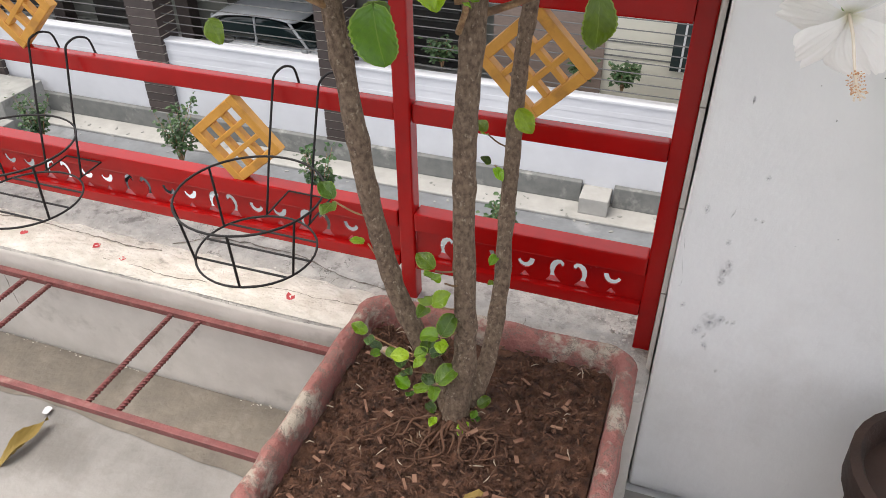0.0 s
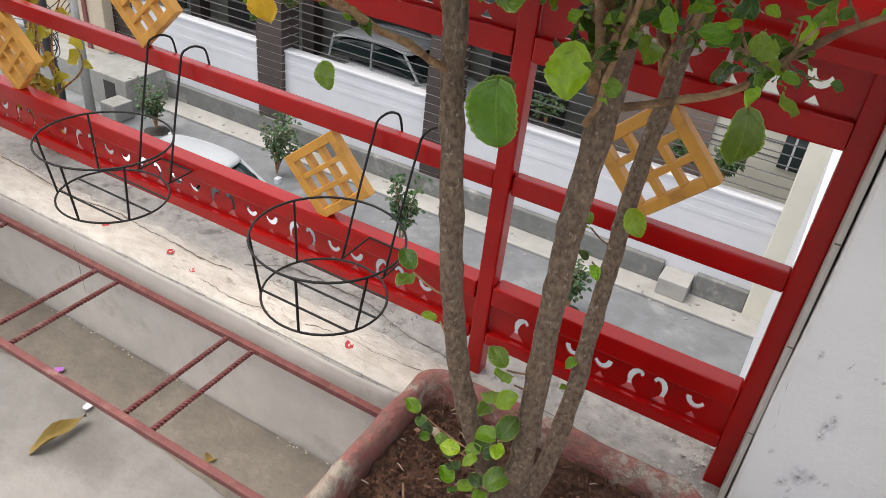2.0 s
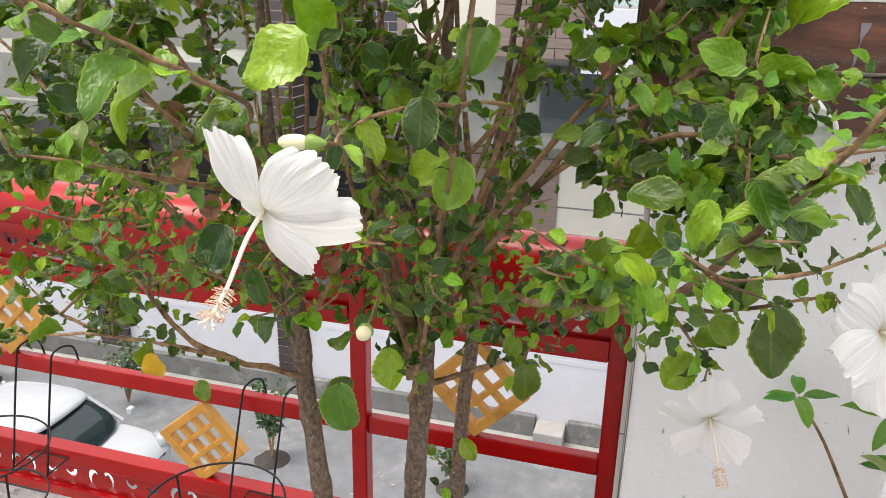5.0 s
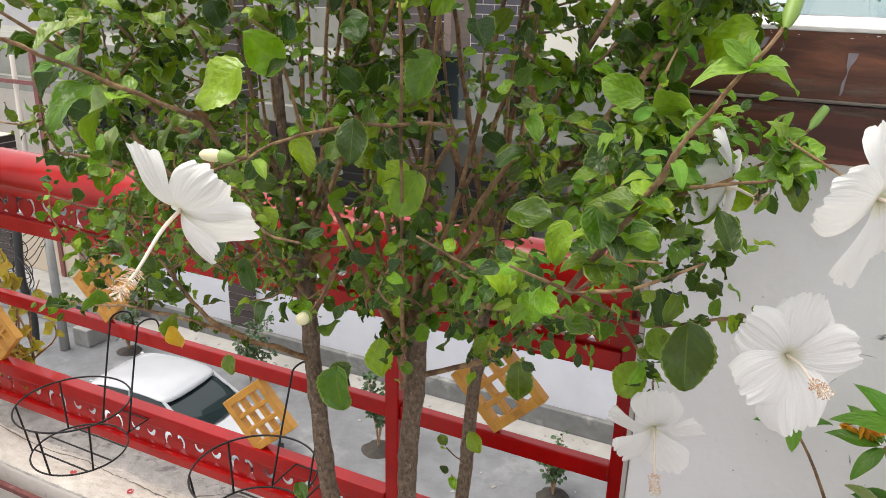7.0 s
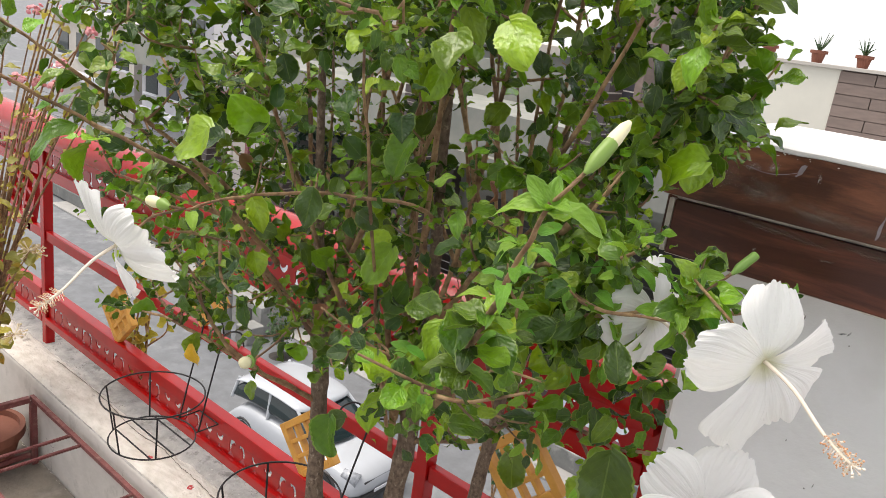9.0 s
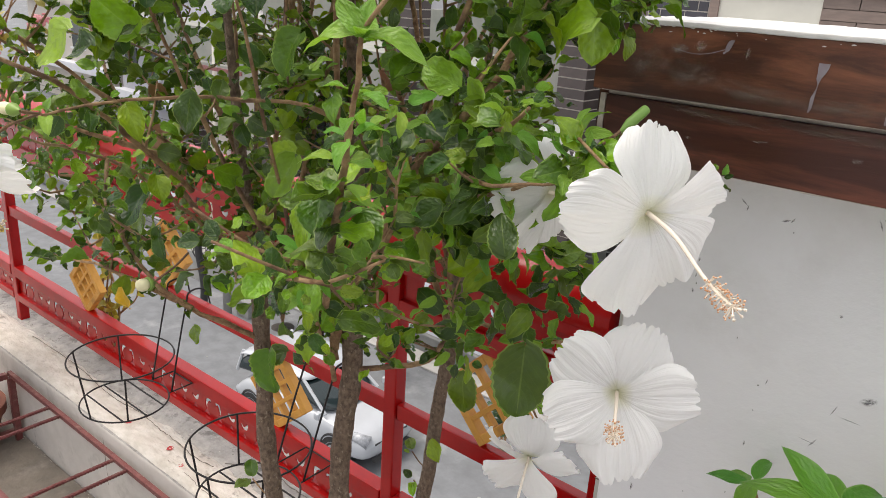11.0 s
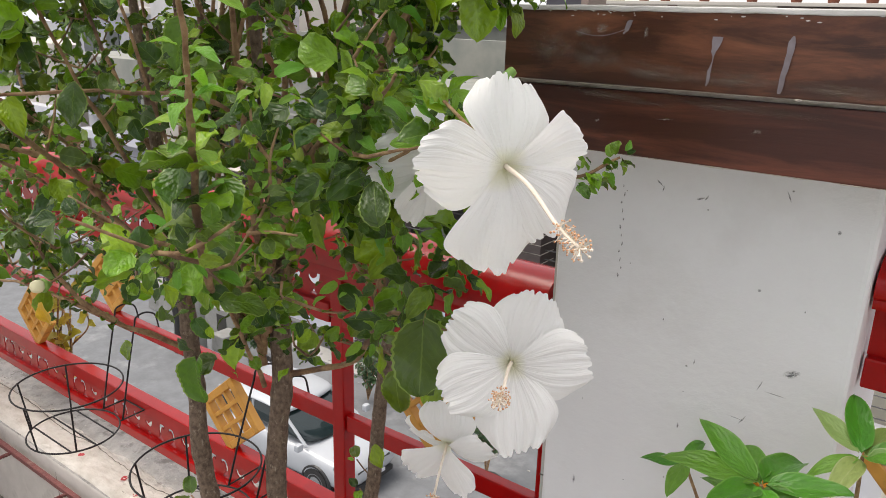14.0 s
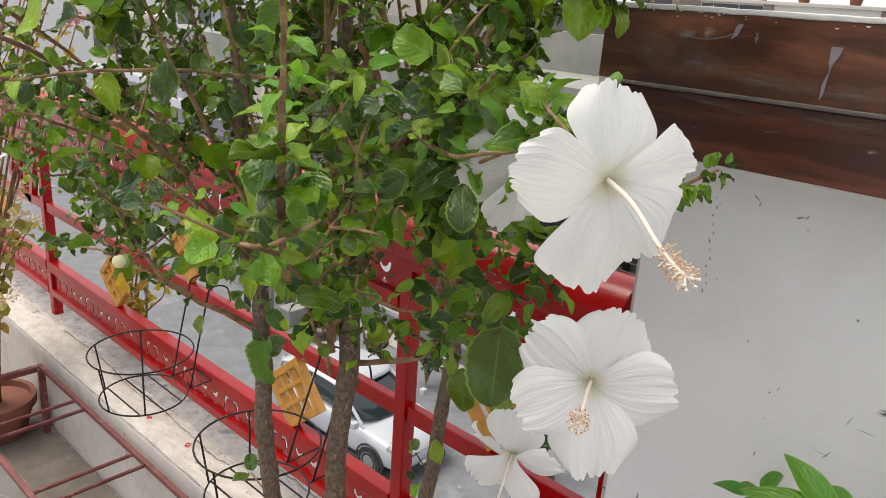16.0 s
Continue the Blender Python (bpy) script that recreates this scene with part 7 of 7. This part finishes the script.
for i in range(24):
    a, lean = rnd.uniform(0, 6.28), rnd.uniform(0.1, 0.42)
    top = Vector((0.12 + lean * math.cos(a), lean * 0.5 * math.sin(a) - 0.02, rnd.uniform(0.6, 1.6)))
    line = spline([(0.02 * math.cos(a), 0.02 * math.sin(a), 0.11), (0.03 + top.x * 0.35, top.y * 0.35, 0.31 + (top.z - 0.31) * 0.5), top], 6)
    tube(bm, line, [0.005 - 0.0038 * k / len(line) for k in range(len(line))], 5)
    for k in range(4, len(line)):
        for j in range(rnd.choice((1, 2)) if top.z < 1.2 else rnd.choice((0, 1))):
            way = Vector((rnd.uniform(-1, 1), rnd.uniform(-1, 1), rnd.uniform(-0.5, 0.6)))
            leaves.append((SMALL[j], leaf_pose(line[k] + way * 0.01, way, (rnd.uniform(-0.5, 0.5), -0.4, 1), rnd.uniform(0.022, 0.048))))
    if i % 2 == 0 or top.z > 1.2:
        pinkish = top.z > 1.05
        bl = bmesh.new()
        for j in range(16):
            way = Vector((rnd.uniform(-1, 1), rnd.uniform(-1, 1), rnd.uniform(-0.3, 1))).normalized()
            if pinkish:
                bmesh.ops.create_icosphere(bl, subdivisions=1, radius=0.009, matrix=Matrix.Translation(way * rnd.uniform(0.008, 0.024)) @ way.to_track_quat("Z", "Y").to_matrix().to_4x4() @ Matrix.Diagonal((1, 0.8, 0.3, 1)))
            else:
                tube(bl, [(0, 0, 0), way * 0.02, way * 0.03], [0.0008, 0.001, 0.0035], 5)
        part("bloom", bl, PINK if pinkish else CREAMY, far, "small cluster of pink petals" if pinkish else "spidery cream flower cluster").location = top
for i in range(13):
    top = Vector((rnd.uniform(0.28, 0.62), rnd.uniform(0.02, 0.20), rnd.uniform(1.15, 1.6)))
    line = spline([(0.05, 0.0, 0.4), (top.x * 0.4, top.y * 0.4, top.z * 0.62), (top.x * 0.8 + rnd.uniform(-0.05, 0.05), top.y * 0.8, top.z * 0.9), top], 6)
    tube(bm, line, [0.004 - 0.003 * k / len(line) for k in range(len(line))], 5)
    for k in range(9, len(line)):
        if rnd.random() < 0.6:
            way = Vector((rnd.uniform(-1, 1), rnd.uniform(-1, 1), rnd.uniform(-0.5, 0.6)))
            leaves.append((SMALL[k % 8], leaf_pose(line[k], way, (rnd.uniform(-0.5, 0.5), -0.4, 1), rnd.uniform(0.018, 0.032))))
    bl = bmesh.new()
    for j in range(14):
        way = Vector((rnd.uniform(-1, 1), rnd.uniform(-1, 1), rnd.uniform(-0.3, 1))).normalized()
        bmesh.ops.create_icosphere(bl, subdivisions=1, radius=0.008, matrix=Matrix.Translation(way * rnd.uniform(0.006, 0.022)) @ way.to_track_quat("Z", "Y").to_matrix().to_4x4() @ Matrix.Diagonal((1, 0.8, 0.3, 1)))
    part("bloom", bl, PINK, far, "small cluster of pink petals").location = top
tagged(part("stem_mass", bm, TWIG, far, smooth=True), kind="stuff")
tagged(part("foliage", leaf_mesh("foliage", leaves, OLIVE), OLIVE, far, "sparse olive and yellow leaves"), kind="stuff")


creeper = thing("creeper", "dry tangled creeper with yellow leaves outside the red railing", "plant", (-1.60, 1.10, LEDGE_Z))
bm, lv = bmesh.new(), []
for i in range(11):
    top = Vector((rnd.uniform(-0.16, 0.10), rnd.uniform(-0.02, 0.04), rnd.uniform(0.16, 0.50)))
    line = spline([(rnd.uniform(-0.03, 0.03), 0.0, 0.0), (top.x * 0.3 + rnd.uniform(-0.05, 0.05), top.y * 0.4, top.z * 0.4), (top.x * 0.8 + rnd.uniform(-0.05, 0.05), top.y, top.z * 0.75), top], 5)
    tube(bm, line, [0.0042 - 0.003 * k / len(line) for k in range(len(line))], 5)
    for k in range(5, len(line)):
        for j in range(rnd.choice((0, 1, 1))):
            way = Vector((rnd.uniform(-1, 1), rnd.uniform(-1, 0.6), rnd.uniform(-0.8, 0.4)))
            lv.append((SMALL[(k + j) % 8], leaf_pose(line[k], way, (rnd.uniform(-0.5, 0.5), -0.8, 0.6), rnd.uniform(0.022, 0.044))))
tagged(part("stem_mass", bm, TWIG, creeper, smooth=True), kind="stuff")
YELLOWGREEN = leaf_mat("yellow_green_leaf", (0.34, 0.30, 0.03), (0.68, 0.50, 0.06), (0.6, 0.5, 0.1), 0.3)
tagged(part("foliage", leaf_mesh("foliage", lv, YELLOWGREEN), YELLOWGREEN, creeper, "yellow and olive leaves"), kind="stuff")

# ---- shrubs in the street ----
def street_shrub(x, y, z, h, spread_, count, label):
    t = thing("street_shrub", label, "shrub", (x, y, z), "street shrubs")
    bm, lv = bmesh.new(), []
    for i in range(14):
        a = rnd.uniform(0, 6.28)
        top = Vector((spread_ * rnd.random() * math.cos(a), spread_ * rnd.random() * math.sin(a), h * rnd.uniform(0.55, 1)))
        line = spline([(0, 0, 0), (top.x * 0.3, top.y * 0.3, top.z * 0.5), top], 4)
        tube(bm, line, [0.014 * (1 - 0.8 * k / len(line)) for k in range(len(line))], 5)
        for k in range(int(count * 1.8)):
            p = line[rnd.randint(4, len(line) - 1)]
            way = Vector((rnd.uniform(-1, 1), rnd.uniform(-1, 1), rnd.uniform(-0.4, 0.7)))
            lv.append((SMALL[k % 8], leaf_pose(p + way * rnd.uniform(0, 0.16), way, (rnd.uniform(-0.5, 0.5), -0.5, 1), rnd.uniform(0.05, 0.11))))
    tagged(part("stem_mass", bm, TWIG, t), kind="stuff")
    part("foliage", leaf_mesh("foliage", lv, FARGREEN), FARGREEN, t)


for x, y, h, s, n in ((-10.35, 11.9, 1.5, 0.7, 16), (-6.45, 11.05, 1.7, 0.35, 12), (-14.0, 11.75, 1.25, 0.5, 14), (-2.9, 11.25, 1.2, 0.3, 10)):
    street_shrub(x, y, GROUND_Z + 0.06, h, s, n, "dusty green shrub growing by the boundary wall")
for x, y in ((-2.1, 14.1), (-1.3, 14.1), (-5.0, 14.1)):
    street_shrub(x, y, -4.9, 0.6, 0.35, 10, "low green shrub behind the boundary wall")
DUST = mat("dark_street_soil", (0.055, 0.048, 0.042), (0.03, 0.026, 0.023), 9, 0.95, bump=0.5, bump_scale=30)
for x, y, r in ((-6.45, 11.05, 0.34), (-2.9, 11.25, 0.30), (-14.0, 11.75, 0.30)):
    bed = lathe(bmesh.new(), [(0.0, 0.07), (r * 0.4, 0.065), (r * 0.8, 0.04), (r, 0.0)], 18)
    rough_up(bed, 0.03, 5)
    soil_bed = part("soil_mound", bed, DUST, smooth=True)
    soil_bed.location = (x, y, GROUND_Z)
    tagged(soil_bed, "dark round soil mound at a shrub's foot in the street", "soil mound", "soil mounds")
pole = thing("utility_pole", "grey metal utility pole hung with loops of black cable", "pole", (-15.44, 11.07, GROUND_Z))
part("shaft", tube(bmesh.new(), [(0, 0, 0), (0, 0, 3.9)], [0.115, 0.095], 12), CEMENT, pole, smooth=True)
for k in range(9):
    z0, w = 1.4 + rnd.uniform(0, 2.2), rnd.uniform(0.15, 0.34)
    loop = [(-0.62 + w * math.cos(a * 0.628 + k) * 0.8, -0.35 + 0.1 * math.sin(a + k), z0 + 1.4 * w * math.sin(a * 0.628 + k)) for a in range(11)]
    part("cable_loop", tube(bmesh.new(), spline(loop, 3), 0.011, 5), TRIMBLACK, pole, smooth=True)
for k in range(6):
    part("cable", tube(bmesh.new(), spline([(0.02, -0.1, 3.5 - 0.14 * k), (-0.6, -0.4 + 0.03 * k, 3.1 - 0.2 * k), (-1.6, -0.9, 3.0 - 0.16 * k), (-3.4, -1.6, 3.5 - 0.1 * k)], 5), 0.011, 5), TRIMBLACK, pole, smooth=True)
part("cable_riser", tube(bmesh.new(), spline([(-0.60, -0.36, 0.0), (-0.56, -0.32, 0.9), (-0.66, -0.38, 1.9), (-0.60, -0.34, 3.0), (-0.62, -0.3, 4.2)], 4), 0.10, 8), TRIMBLACK, pole, "dark bundle of cables", smooth=True)
culvert = thing("culvert", "weathered grey cement culvert with a square black opening", "culvert", (-17.6, 12.0, GROUND_Z), kind="structure")
part("wall", block(-1.8, 0.0, 0, 2.35, 1.3, 0.85, 0.02), CEMENT, culvert)
# no hole is cut: a black plate paints the drain's inner shade
part("opening", block(1.55, -0.012, 0.03, 1.95, -0.003, 0.70), SHADE, culvert, "square black sheet for the drain's shaded inside")
part("block", block(2.1, -0.62, 0, 2.62, -0.05, 0.46, 0.03), CEMENT, culvert, "cement block standing in front")
part("parapet", block(-1.8, 1.0, 0.85, 0.6, 1.3, 2.3, 0.02), BEIGE, culvert, "stained beige upper wall")

frame_pole = thing("gate_frame", "maroon steel pole with a cross bar on the street", "pole", (-17.68, 13.0, GROUND_Z))
part("pole", block(-0.075, -0.05, 0, 0.075, 0.05, 6.87, 0.006), MAROON, frame_pole)
part("cross_bar", block(-1.6, -0.09, 6.06, 0.58, -0.051, 6.17, 0.006), MAROON, frame_pole)
post = part("street_post", tube(bmesh.new(), [(-18.75, 13.1, GROUND_Z), (-18.6, 13.1, -0.35)], [0.09, 0.06], 10), PALE, smooth=True)
tagged(post, "weathered pale pole beside the maroon gate frame", "pole")

dark_tree = thing("street_tree", "dense dark green tree in front of the far houses", "tree", (-21.0, 19.6, GROUND_Z))
bm, lv = bmesh.new(), []
tube(bm, [(0, 0, 0), (0.1, 0, 1.6), (0, 0.1, 3.2)], [0.22, 0.17, 0.1], 10)
for i in range(34):
    a, e = rnd.uniform(0, 6.28), rnd.uniform(-0.4, 1.0)
    c = Vector((1.7 * math.cos(a) * math.cos(e), 1.7 * math.sin(a) * math.cos(e), 3.5 + 1.5 * math.sin(e)))
    tube(bm, [(0, 0, 2.4), (c.x * 0.5, c.y * 0.5, 3.1), c], [0.07, 0.04, 0.01], 5)
    for k in range(34):
        p = c + Vector((rnd.gauss(0, 0.32), rnd.gauss(0, 0.32), rnd.gauss(0, 0.28)))
        lv.append((SMALL[k % 8], leaf_pose(p, (rnd.uniform(-1, 1), rnd.uniform(-1, 1), rnd.uniform(-0.6, 0.5)), (0, -0.3, 1), rnd.uniform(0.14, 0.28))))
part("trunk", bm, TWIG, dark_tree)
DARKLEAF = leaf_mat("dark_tree_leaf", (0.012, 0.045, 0.022), (0.03, 0.085, 0.04), (0.04, 0.1, 0.05), 0.15)
tagged(part("crown", leaf_mesh("crown", lv, DARKLEAF), DARKLEAF, dark_tree), kind="stuff")
